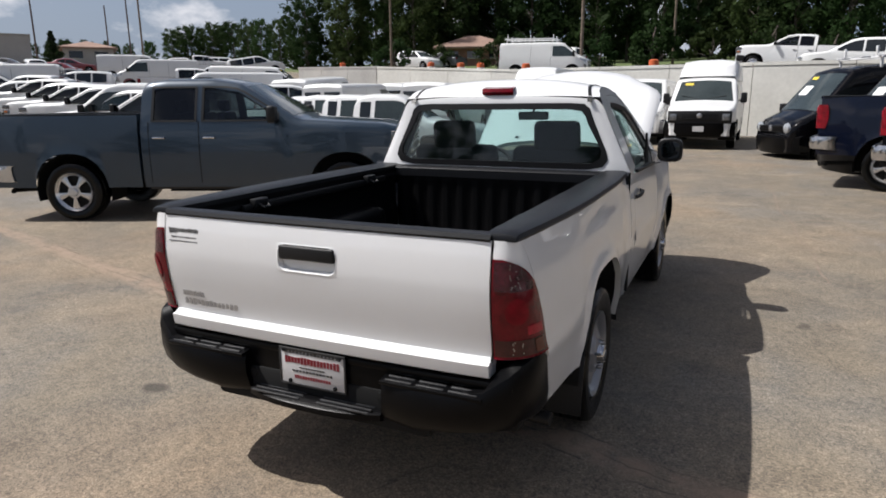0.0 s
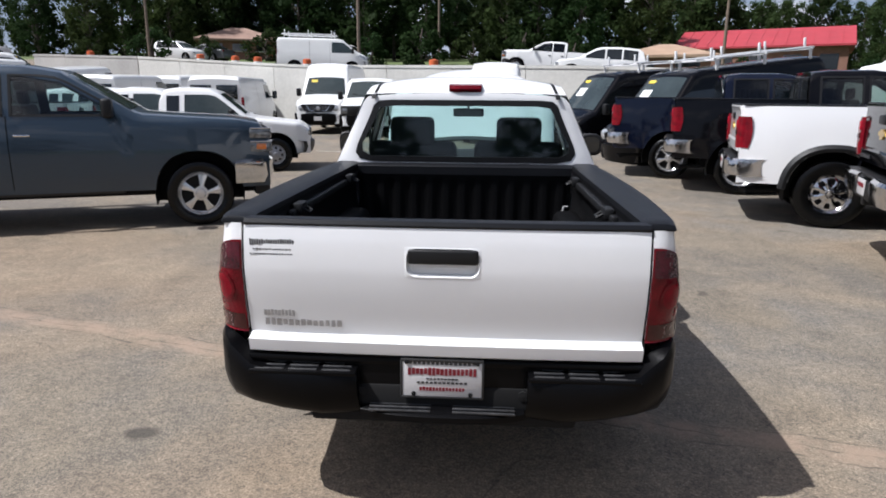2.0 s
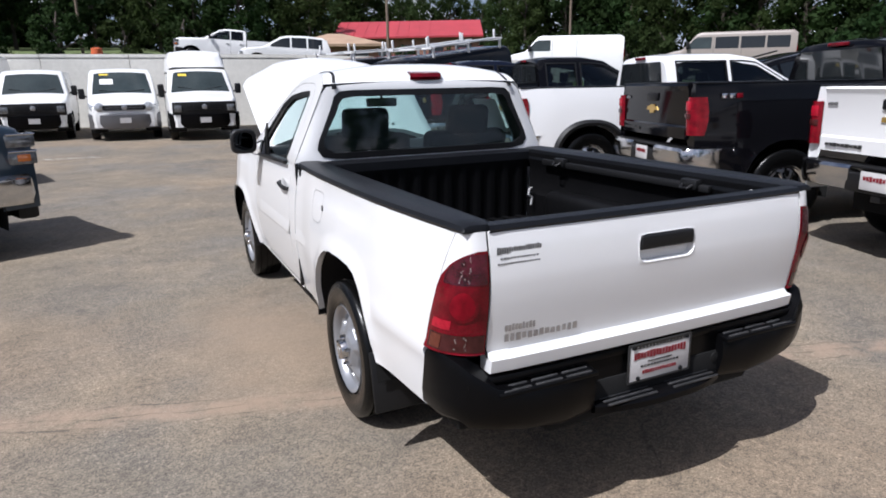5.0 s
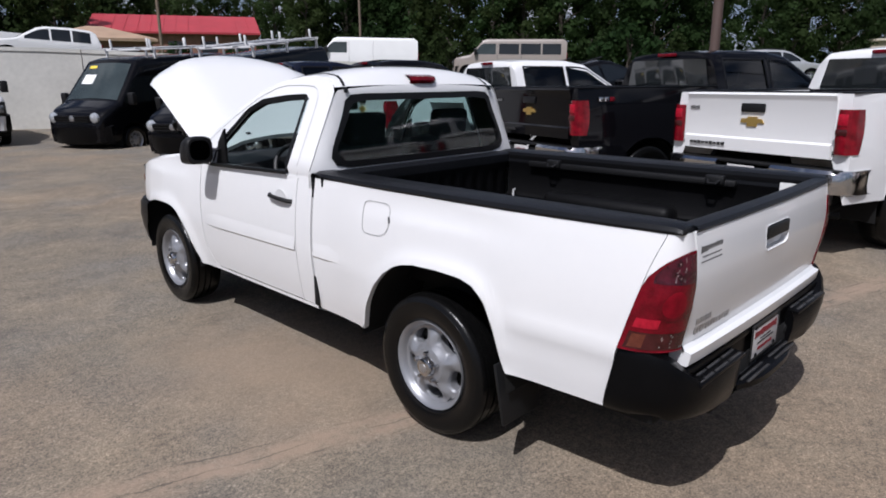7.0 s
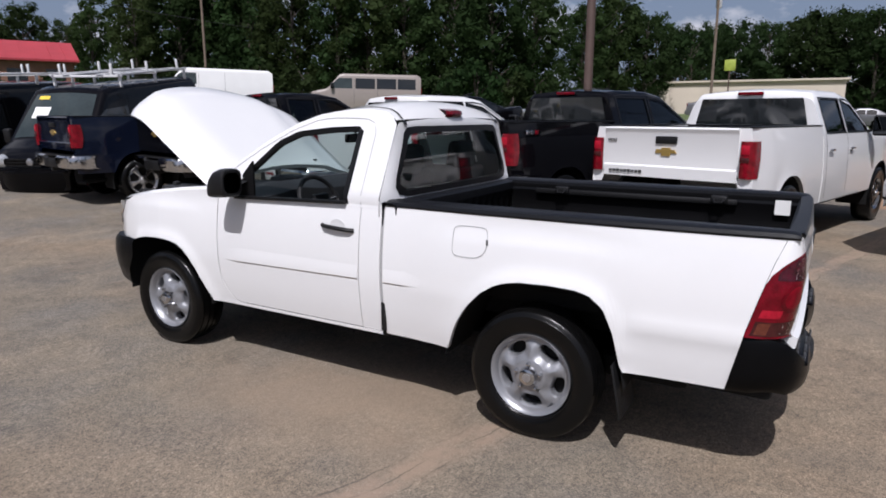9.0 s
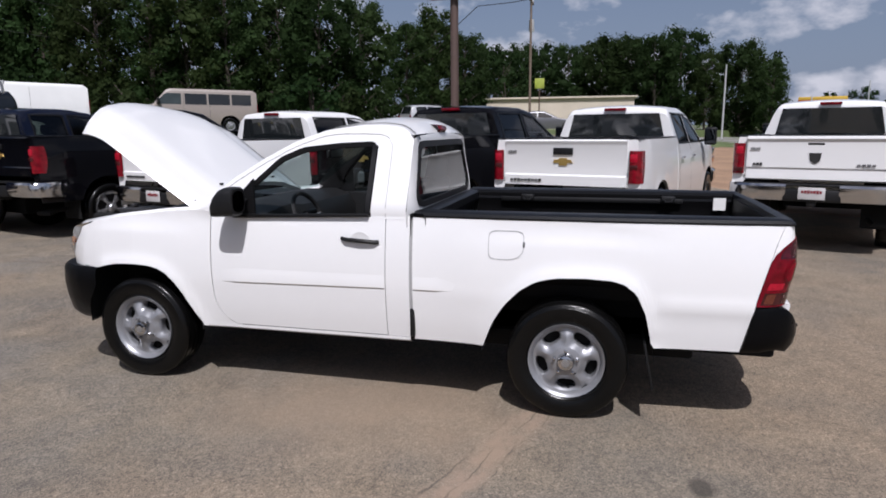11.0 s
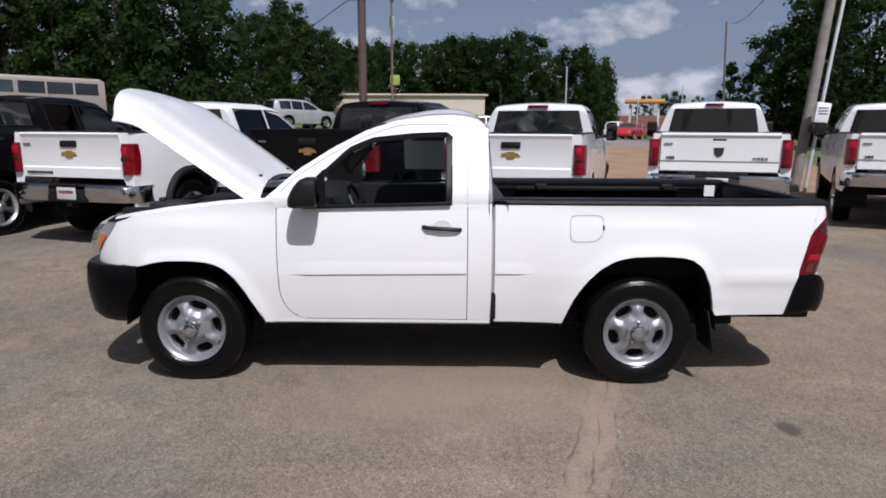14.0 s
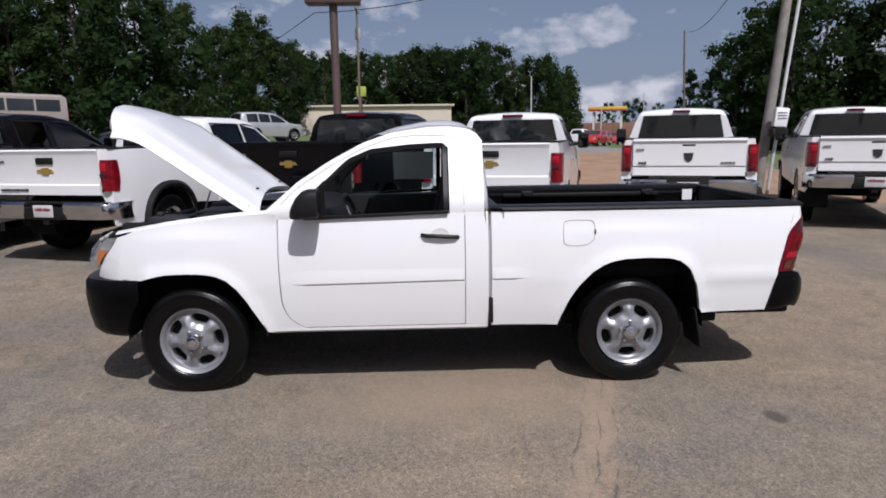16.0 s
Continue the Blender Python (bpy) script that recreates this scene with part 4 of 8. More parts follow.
        w.box((side * 0.888, rear - 0.049, lz0 + 0.77 * (lz1 - lz0)), (0.088, 0.02, 0.10), 0.01)
        part("brake_lens", w, PRISM, lp)
    # rear bumper
    bz = 0.66 + lift
    for side in (-1, 1):
        bump = Shape()
        cols = []
        for x, y in ((0.30, rear - 0.10), (0.60, rear - 0.12), (0.85, rear - 0.10), (0.95, rear - 0.04), (1.0, rear + 0.08), (1.0, rear + 0.30)):
            cols.append([(side * x, y + 0.05, bz - 0.12), (side * x, y - 0.01, bz - 0.11), (side * x, y - 0.03, bz - 0.03), (side * x, y - 0.03, bz + 0.07), (side * x, y, bz + 0.10), (side * (x - 0.03), y + 0.10, bz + 0.10)])
        bump.grid(cols)
        bump.poly(cols[0])
        part("bumper_end", bump, CHROME if maker != "p" else paint, root)
    mid = Shape()
    mid.box((0, rear - 0.06, bz - 0.04), (0.66, 0.14, 0.16), 0.02)
    mid.box((0, rear + 0.02, bz + 0.09), (1.86, 0.22, 0.03), 0.01)
    mid.box((0, rear - 0.02, bz - 0.14), (0.10, 0.18, 0.09), 0.01)
    part("step", mid, PLASTIC, root)
    if plate:
        pl = Shape()
        pl.box((0, rear - 0.135, bz - 0.01), (0.305, 0.008, 0.155), 0.004)
        p = part("number_plate", pl, PLATE_WHITE, root, "white dealer plate with red print")
        bars(p, -0.12, 0.12, rear - 0.141, bz + 0.01, 0.045, INK_RED, 7, "print", 0.002)
    # glass
    rw = Shape()
    cols = []
    for x in spaced(-1, 1, 9):
        zt, zb = roof - 0.10, rail + 0.02
        cols.append([((0.66 + 0.08 * (zt - z) / (zt - zb)) * x * (1 if abs(x) < 1 else 1), cab_rear - 0.012 - 0.02 * (1 - x * x), z) for z in spaced(zb, zt, 4)])
    rw.grid(cols)
    part("rear_window", rw, TINT, root)
    rb = Shape()
    rb.box((0, cab_rear - 0.02, roof - 0.035), (0.34 if maker != "r" else 0.30, 0.03, 0.045), 0.012)
    part("third_brake_lamp", rb, LAMP_RED, root)
    for side in (-1, 1):
        for y0, y1 in doors:
            pane = part("side_window", body.side_patch(side, y0, y1, lo, hi, lift=-0.012), GLASS_DARK if y0 < cab_rear + 0.5 else GLASS, root)
            pane.visible_shadow = False
            fr = Shape()
            for a, b, f, g in ((y0 - 0.02, y1 + 0.02, lambda y: bl - 0.014, lambda y: bl + 0.012), (y0 - 0.02, y1 + 0.02, lambda y: hi(y) - 0.012, lambda y: hi(y) + 0.012),
                               (y0 - 0.02, y0 + 0.012, lo, hi), (y1 - 0.012, y1 + 0.02, lo, hi)):
                fr.grid([[(side * (body.half(y, z) + 0.004), y, z) for z in spaced(f(y), max(g(y), f(y) + 0.005), 4)] for y in spaced(a, b, 10)])
            part("window_frame", fr, SEAL, root)
        for y0, y1 in doors:
            gap = Shape()
            yb = y0 - 0.06
            gap.grid([[(side * (body.half(y, z) + 0.002), y, z) for z in spaced(0.52 + lift, bl - 0.01, 8)] for y in (yb, yb + 0.009)])
            part("door_gap", gap, SEAM, root)
            hd_ = Shape()
            hd_.box((side * (body.half(y0 + 0.06, 1.12) + 0.02), y0 + 0.09, 1.12 + lift), (0.03, 0.17, 0.03), 0.012)
            part("door_handle", hd_, CHROME if paint is not WHITE_FLEET else PLASTIC, root)
        side_mirror(root, side * 0.94, cab_front - 0.12, 1.42 + lift, side, PLASTIC, 0.22 + (0.08 if hd else 0), 0.20)
    part("windscreen", body.top_patch(cab_front - 0.56, cab_front + 0.10, 0.93, 0.96), TINT_CLEAR, root)
    # nose
    gr = Shape()
    gr.box((0, nose + 0.012, 1.01 + lift), (1.24, 0.03, 0.34), 0.02)
    gz = part("grille", gr, PLASTIC, root)
    for k in range(3):
        sl = Shape()
        sl.box((0, nose + 0.03, 0.90 + 0.11 * k + lift), (1.20, 0.02, 0.022), 0.006)
        part("grille_bar", sl, CHROME, gz)
    for side in (-1, 1):
        hl = Shape()
        for k, zz in enumerate((0.95, 1.115)):
            hl.box((side * 0.775, nose - 0.03, zz + lift), (0.28, 0.14, 0.125), 0.02)
            hl.box((side * 0.922, nose - 0.11, zz + lift), (0.06, 0.24, 0.125), 0.02)
        hlp = part("headlamp", hl, HEADLAMP_DIM, root)
        for zz in (0.95, 1.115):
            fr_ = Shape()
            fr_.tube([(side * 0.63, nose + 0.045, zz + 0.066 + lift), (side * 0.90, nose + 0.040, zz + 0.066 + lift), (side * 0.957, nose - 0.02, zz + 0.066 + lift), (side * 0.957, nose - 0.22, zz + 0.066 + lift)], 0.010, 6)
            part("chrome_trim", fr_, CHROME, hlp)
            bulb = Shape()
            bulb.lathe([(0.001, 0.006), (0.04, 0.004), (0.052, 0.0)], 14, (side * 0.76, nose + 0.043, zz + lift), "y")
            part("reflector", bulb, HEADLAMP, hlp)
        am = Shape()
        am.box((side * 0.936, nose - 0.09, 0.955 + lift), (0.045, 0.12, 0.075), 0.012)
        part("indicator", am, LAMP_AMBER, hlp)
    fb = Shape()
    cols = []
    ends = [(1.0, nose - 0.42), (1.0, nose - 0.20), (0.985, nose - 0.08)]
    for x, y in [(-a, b) for a, b in ends] + [(q, nose + 0.07 - 0.13 * (abs(q) / 0.93) ** 3) for q in spaced(-0.93, 0.93, 11)] + ends[::-1]:
        k = 0 if abs(x) > 0.95 else 1
        g = math.copysign(0.02, x) * (1 - k)
        cols.append([(x - 2 * g, y - 0.1 * k, 0.50 + lift), (x - g, y, 0.51 + lift), (x + g, y + 0.03 * k, 0.60 + lift), (x + g, y + 0.02 * k, 0.76 + lift), (x - 2 * g, y - 0.06 * k, 0.80 + lift)])
    fb.grid(cols)
    part("front_bumper", fb, CHROME if maker != "p" else PLASTIC, root)
    va = Shape()
    va.box((0, nose - 0.10, 0.44 + lift), (1.7, 0.2, 0.20), 0.04)
    part("valance", va, PLASTIC, root)
    if flares:
        for side in (-1, 1):
            for ya in axles:
                fl = Shape()
                ring = [(ya + 0.50 * 1.02 * math.copysign(abs(math.cos(t)) ** 0.87, math.cos(t)), hub + 0.52 * abs(math.sin(t)) ** 0.87) for t in spaced(-0.05, math.pi + 0.05, 21)]
                cols = []
                for yy, zz in ring:
                    oy, oz = ya + (yy - ya) * 1.18, hub + (zz - hub) * 1.17
                    w = body.plan(yy) + 0.01
                    cols.append([(side * (w - 0.06), yy, zz), (side * (w + 0.035), yy, zz), (side * (w + 0.045), (yy + oy) / 2, (zz + oz) / 2), (side * (w + 0.005), oy, oz), (side * (w - 0.04), oy, oz)])
                fl.grid(cols)
                part("wheel_arch_flare", fl, PLASTIC, root, "black plastic wheel arch flare")
    if badge:
        for side in (-1, 1):
            for k, (yy, mat) in enumerate(((-0.62, LAMP_RED), (-0.70, CHROME), (-0.78, CHROME))):
                bd = Shape()
                bd.box((side * (body.plan(yy) - 0.026), yy + (0.0 if side > 0 else 0.0), rail - 0.12), (0.012, 0.066, 0.05), 0.004)
                part("badge", bd, mat, root, "small off-road badge")
    liners(root, body, 0.98)
    style = wheels or (SIX_STYLE if hd else ALLOY_STYLE)
    for ya in axles:
        for side in (-1, 1):
            wheel(root, side * 0.86, ya, hub, hub, 0.27, 0.235 if hd else 0.255, side, style, CHROME if hd else ALLOY)
    ex = Shape()
    ex.tube([(0.62, -0.5, 0.42), (0.70, -1.0, 0.40), (0.86, -0.92, 0.40)], 0.035, 8)
    part("exhaust", ex, UNDER, root)
    return root


def small_pickup(name, paint, label, group=""):
    """An older compact work pickup with a regular cab."""
    root = thing(name, label, "pickup truck", group)
    axles, hub, arch = (0.0, 2.85), 0.345, 0.43
    body = Body([(-1.15, 1.06), (0.62, 1.06), (0.64, 1.45), (0.72, 1.63), (1.0, 1.67), (1.55, 1.65), (1.75, 1.58), (2.32, 1.12), (2.45, 1.08), (3.35, 0.98), (3.52, 0.86), (3.56, 0.70)],
                [(-1.15, 0.83), (0, 0.87), (2.85, 0.88), (3.3, 0.84), (3.56, 0.72)], 1.05, 0.42, axles, hub, arch, 0.36, 0.03, 0.08)
    part("body", body.shell(), paint, root)
    for side in (-1, 1):
        part("side_window", body.side_patch(side, 1.12, 2.16, lambda y: 1.11, lambda y: min(1.54, body.top(y) - 0.08)), TINT_CLEAR, root)
        part("quarter_window", body.side_patch(side, 0.78, 1.02, lambda y: 1.13, lambda y: 1.52), TINT, root)
        side_mirror(root, side * 0.84, 2.05, 1.18, side, PLASTIC, 0.15, 0.14)
        hl = Shape()
        hl.box((side * 0.62, 3.51, 0.80), (0.24, 0.10, 0.15), 0.02)
        part("headlamp", hl, HEADLAMP, root)
        tl = Shape()
        tl.box((side * 0.78, -1.16, 0.86), (0.10, 0.05, 0.30), 0.02)
        part("tail_lamp", tl, LAMP_RED, root)
        for ya in axles:
            wheel(root, side * 0.76, ya, hub, hub, 0.22, 0.195, side, FLEET_STYLE, STEEL)
    part("windscreen", body.top_patch(1.80, 2.28, 0.93, 0.96), TINT_CLEAR, root)
    rw = Shape()
    rw.box((0, 0.645, 1.34), (1.16, 0.012, 0.36), 0.005)
    part("rear_window", rw, TINT, root)
    bed = Shape()
    bed.box((0, -0.28, 1.068), (1.34, 1.62, 0.02))
    part("bed_opening", bed, LINER, root)
    fb = Shape()
    cols = []
    for x in spaced(-0.86, 0.86, 11):
        y = 3.60 - 0.20 * (abs(x) / 0.86) ** 3
        cols.append([(x, y - 0.2, 0.36), (x, y, 0.38), (x, y + 0.04, 0.50), (x, y + 0.03, 0.60), (x, y - 0.1, 0.63)])
    fb.grid(cols)
    part("front_bumper", fb, PLASTIC, root)
    gr = Shape()
    gr.box((0, 3.55, 0.78), (0.92, 0.04, 0.14), 0.02)
    part("grille", gr, PLASTIC, root)
    liners(root, body, 0.86)
    return root


def van(name, paint, label, style, group="", rack=False, high=False, sticker=False, glazed=False):
    """A full-size cargo van. style: 'long_nose' for the older boxy kind, 'sloped' for the newer one, 'broad' for the high one."""
    root = thing(name, label, "van", group)
    trim = PLASTIC
    if style == "sloped":
        axles, hub, arch = (0.0, 3.45), 0.345, 0.43
        roof = 2.06 if not high else 2.30
        top = [(-1.05, 1.0), (-1.04, roof - 0.12), (-0.95, roof - 0.02), (-0.4, roof), (2.55, roof), (2.85, roof - 0.06), (3.72, 1.32), (4.10, 1.16), (4.28, 1.02), (4.36, 0.80)]
        nose, ws0, ws1, belt, tumble = 4.36, 2.93, 3.70, 1.20, 0.13
    elif style == "broad":
        axles, hub, arch = (0.0, 3.70), 0.385, 0.47
        roof = 2.66
        top = [(-1.25, 1.0), (-1.24, roof - 0.12), (-1.1, roof), (2.35, roof), (2.65, roof - 0.10), (3.32, 1.46), (3.45, 1.40), (4.35, 1.24), (4.50, 1.10), (4.54, 0.80)]
        nose, ws0, ws1, belt, tumble = 4.54, 2.93, 3.34, 1.40, 0.11
    else:
        axles, hub, arch = (0.0, 3.50), 0.375, 0.46
        roof = 2.06
        top = [(-1.28, 1.0), (-1.27, roof - 0.12), (-1.1, roof), (2.60, roof), (2.80, roof - 0.06), (3.35, 1.36), (3.45, 1.31), (4.10, 1.17), (4.22, 1.08), (4.26, 0.78)]
        nose, ws0, ws1, belt, tumble = 4.26, 2.86, 3.35, 1.30, 0.16
    body = Body(top, [(-1.3, 0.97), (0, 0.99), (nose - 1.0, 0.99), (nose - 0.35, 0.95), (nose - 0.1, 0.86), (nose, 0.78)], belt, tumble, axles, hub, arch, 0.40, 0.04, 0.13)
    part("body", body.shell(), paint, root)
    if style == "long_nose" and high:
        cap = Shape()
        cols = []
        for y, h, k in ((-1.2, 0.40, 0.80), (-1.0, 0.52, 0.84), (0.8, 0.58, 0.86), (1.9, 0.55, 0.84), (2.4, 0.34, 0.80), (2.75, 0.04, 0.78)):
            w = k
            cols.append([(-w - 0.05, y, roof - 0.10), (-w, y, roof + h * 0.55), (-w + 0.10, y, roof + h * 0.9), (-w * 0.4, y, roof + h), (w * 0.4, y, roof + h), (w - 0.10, y, roof + h * 0.9), (w, y, roof + h * 0.55), (w + 0.05, y, roof - 0.10)])
        cap.grid(cols)
        cap.poly(cols[0])
        part("high_top", cap, paint, root, "raised white fibreglass roof")
    part("windscreen", body.top_patch(ws0, ws1, 0.90, 0.95), TINT_CLEAR, root)
    for side in (-1, 1):
        hi = lambda y: min(roof - 0.22 if not (high and style == "sloped") else 1.86, body.top(y) - 0.10, 2.10)
        part("side_window", body.side_patch(side, ws0 - 0.70, ws1 - 0.12, lambda y: belt + 0.04, hi), TINT_CLEAR if paint is not BLACK_PAINT else TINT, root)
        if glazed:
            for a, b in ((-1.0, -0.1), (-0.02, 0.95), (1.03, 2.0)):
                part("side_window", body.side_patch(side, a, b, lambda y: belt + 0.04, hi), TINT, root)
        for yy in (ws0 - 0.80, 0.9):
            gap = Shape()
            gap.grid([[(side * (body.half(y, z) + 0.002), y, z) for z in spaced(0.62, roof - 0.2, 9)] for y in (yy, yy + 0.010)])
            part("door_gap", gap, SEAM, root)
        side_mirror(root, side * 0.95, ws1 - 0.20, belt + 0.16, side, PLASTIC, 0.30, 0.17, 0.14)
        hl = Shape()
        if style == "long_nose":
            hl.box((side * 0.72, nose + 0.022, 0.93), (0.21, 0.05, 0.20), 0.02)
        else:
            cols = []
            for q in spaced(0, 1, 5):
                yy = nose - 0.05 - 0.45 * q
                zz = 0.92 + 0.18 * q
                cols.append([(side * (body.half(yy, zz - 0.06) + 0.008), yy, zz - 0.08 * (1 - 0.5 * q)), (side * (body.half(yy, zz) + 0.012), yy, zz + 0.02), (side * (body.half(yy, zz + 0.06) + 0.006), yy, zz + 0.10 * (1 - 0.3 * q))])
            if paint is not BLACK_PAINT:
                hl.grid(cols)
            hl.lathe([(0.001, 0.06), (0.08, 0.052), (0.120, 0.025), (0.135, -0.03)], 18, (side * 0.655, nose - 0.04, 0.98), "y")
        part("headlamp", hl, HEADLAMP_DIM if style == "long_nose" else HEADLAMP, root)
        tl = Shape()
        tl.box((side * 0.92, body.y0 - 0.005, 1.15), (0.10, 0.04, 0.50), 0.015)
        part("tail_lamp", tl, LAMP_RED, root)
        for ya in axles:
            wheel(root, side * 0.85, ya, hub, hub, 0.24, 0.21, side, FLEET_STYLE, STEEL)
    for side in (-1, 1):
        rd = Shape()
        rd.box((side * 0.42, body.y0 - 0.008, 1.56), (0.68, 0.012, 0.46), 0.004)
        part("rear_window", rd, TINT, root)
    gr = Shape()
    if style == "long_nose":
        gr.box((0, nose - 0.005, 0.93), (1.74, 0.05, 0.36), 0.03)
    elif style == "broad":
        gr.prism([(-0.50, 0.84), (0.50, 0.84), (0.66, 1.06), (0.60, 1.12), (-0.60, 1.12), (-0.66, 1.06)], nose - 0.04, nose + 0.02, "y")
    else:
        gr.prism([(-0.52, 0.88), (0.52, 0.88), (0.62, 0.96), (0.55, 1.04), (-0.55, 1.04), (-0.62, 0.96)], nose - 0.04, nose + 0.012, "y")
    gp = part("grille", gr, PLASTIC if paint is not BLACK_PAINT else BUMPER, root)
    for k in range(3):
        sl = Shape()
        sl.box((0, nose + 0.03, 0.90 + 0.06 * k), (1.0, 0.012, 0.018), 0.004)
        part("grille_bar", sl, GREY_PAINT if paint is not BLACK_PAINT and style != "long_nose" else PLASTIC, gp)
    em = Shape()
    em.lathe([(0.001, 0.03), (0.05, 0.028), (0.075, 0.015), (0.08, 0.0)], 16, (0, nose + 0.015, 0.97), "y")
    part("emblem", em, BADGE, gp)
    if style == "broad":
        vee = Shape()
        for sgn in (-1, 1):
            vee.tube([(sgn * 0.16, nose + 0.028, 0.90), (sgn * 0.30, nose + 0.028, 0.87), (sgn * 0.46, nose + 0.026, 1.10)], 0.018, 6)
        part("chrome_trim", vee, CHROME, gp)
    if paint is not BLACK_PAINT:
        wp = Shape()
        for sgn in (-1, 1):
            a_, b_ = ws1 - 0.03, ws1 - 0.10
            wp.tube([(sgn * 0.12, a_, body.top(a_) + 0.045), (sgn * 0.62, b_, body.top(b_) + 0.050)], 0.010, 5)
        part("wiper", wp, PLASTIC, root)
    fb = Shape()
    cols = []
    for x in spaced(-0.97, 0.97, 13):
        y = nose + 0.08 - 0.30 * (abs(x) / 0.97) ** 3
        cols.append([(x, y - 0.2, 0.34), (x, y - 0.02, 0.36), (x, y + 0.03, 0.52), (x, y + 0.02, 0.76), (x, y - 0.08, 0.80)])
    fb.grid(cols)
    fbp = part("front_bumper", fb, BUMPER if style != "sloped" or paint is BLACK_PAINT else GREY_PAINT, root)
    if paint is not BLACK_PAINT:
        pl = Shape()
        pl.box((0, nose + 0.115, 0.60), (0.30, 0.01, 0.15))
        part("number_plate", pl, PLATE_WHITE, root)
    rb = Shape()
    rb.box((0, body.y0 - 0.06, 0.52), (1.9, 0.16, 0.18), 0.03)
    part("rear_bumper", rb, PLASTIC, root)
    if sticker:
        st = Shape()
        y = ws0 + 0.06
        z = body.top(y)
        st.grid([[(x, yy + 0.004, body.top(yy) + body.crown * 0.75 + 0.016) for yy in (y, y + 0.06)] for x in (0.34, 0.58)])
        part("sticker", st, YELLOW, root, "yellow price sticker")
        if style == "sloped":
            sheet = Shape()
            y = ws0 + 0.26
            sheet.grid([[(x, yy + 0.004, body.top(yy) + body.crown * 0.75 + 0.018) for yy in (y, y + 0.20)] for x in (0.22, 0.58)])
            part("price_sheet", sheet, PAPER, root, "white printed sheet in the windscreen")
    if rack:
        rk = Shape()
        z = roof + 0.20
        for yy in (-0.6, 0.8, 2.2):
            rk.box((0, yy, z), (1.7, 0.06, 0.05), 0.01)
            for side in (-1, 1):
                rk.box((side * 0.80, yy, roof + 0.08), (0.05, 0.06, 0.24), 0.01)
                rk.box((side * 0.62, yy, z + 0.14), (0.05, 0.05, 0.26), 0.01)
        for side in (-1, 1):
            rk.box((side * 0.80, 0.8, z + 0.03), (0.05, 3.0, 0.05), 0.01)
            rk.box((side * 0.40, 0.8, z + 0.03), (0.04, 3.3, 0.05), 0.01)
        part("ladder_rack", rk, WHITE_METAL, root)
    liners(root, body, 0.96)
    return root


def car(name, paint, label, style="suv", group="", roof_rack=False):
    """A far-off car: sport utility, saloon or small van."""
    root = thing(name, label, "car", group)
    if style == "suv":
        axles, hub, arch = (0.0, 2.65), 0.35, 0.42
        top = [(-0.92, 0.75), (-0.90, 1.05), (-0.72, 1.55), (-0.5, 1.66), (0.3, 1.70), (1.2, 1.67), (1.55, 1.58), (2.35, 1.10), (2.5, 1.06), (3.3, 0.96), (3.5, 0.80), (3.55, 0.6)]
        ws = (1.60, 2.30)
        wins = ((-0.48, 0.22), (0.30, 1.02), (1.10, 2.02))
    elif style == "minivan":
        axles, hub, arch = (0.0, 2.95), 0.34, 0.42
        top = [(-1.0, 0.7), (-0.98, 1.55), (-0.8, 1.72), (1.5, 1.74), (1.9, 1.68), (2.75, 1.12), (3.7, 0.92), (3.85, 0.70)]
        ws = (1.98, 2.68)
        wins = ((-0.75, 0.25), (0.33, 1.25), (1.33, 2.35))
    else:
        axles, hub, arch = (0.0, 2.70), 0.32, 0.39
        top = [(-1.05, 0.70), (-1.0, 0.98), (-0.55, 1.04), (0.05, 1.36), (0.5, 1.44), (1.2, 1.42), (2.05, 1.0), (2.2, 0.96), (3.3, 0.82), (3.5, 0.66), (3.55, 0.5)]
        ws = (1.28, 2.0)
        wins = ((0.10, 0.70), (0.78, 1.72))
    belt = 1.05 if style != "sedan" else 0.95
    body = Body(top, [(top[0][0], 0.82), (0, 0.90), (2.7, 0.90), (3.2, 0.84), (top[-1][0], 0.66)], belt, 0.40, axles, hub, arch, 0.28, 0.03, 0.09)
    part("body", body.shell(), paint, root)
    part("windscreen", body.top_patch(ws[0], ws[1], 0.92, 0.95), TINT_CLEAR, root)
    for side in (-1, 1):
        for a, b in wins:
            part("side_window", body.side_patch(side, a, b, lambda y: belt + 0.05, lambda y: body.top(y) - 0.10, n=6, rows=4), TINT, root)
        tl = Shape()
        tl.box((side * 0.74, top[1][0] - 0.015, belt - 0.05), (0.18, 0.06, 0.16), 0.02)
        part("tail_lamp", tl, LAMP_RED, root)
        hl = Shape()
        hl.box((side * 0.66, top[-2][0] - 0.08, top[-2][1] - 0.03), (0.30, 0.16, 0.12), 0.03)
        part("headlamp", hl, HEADLAMP, root)
        for ya in axles:
            wheel(root, side * 0.79, ya, hub, hub, 0.21, 0.22, side, ALLOY_STYLE, ALLOY)
        if roof_rack:
            rk = Shape()
            rk.tube([(side * 0.58, -0.3, 1.74), (side * 0.58, 1.3, 1.74)], 0.02, 6)
            part("roof_rail", rk, PLASTIC, root)
    y = top[1][0]
    rw = body.top_patch(top[1][0] + 0.03, top[2][0] + (0.05 if style != "sedan" else 0.55), 0.90, 0.86)
    part("rear_window", rw, TINT, root)
    for yy in (top[0][0] - 0.02, top[-1][0]):
        bp = Shape()
        bp.box((0, yy, 0.46), (1.50, 0.14, 0.26), 0.06)
        part("bumper", bp, paint, root)
    liners(root, body, 0.88)
    return root


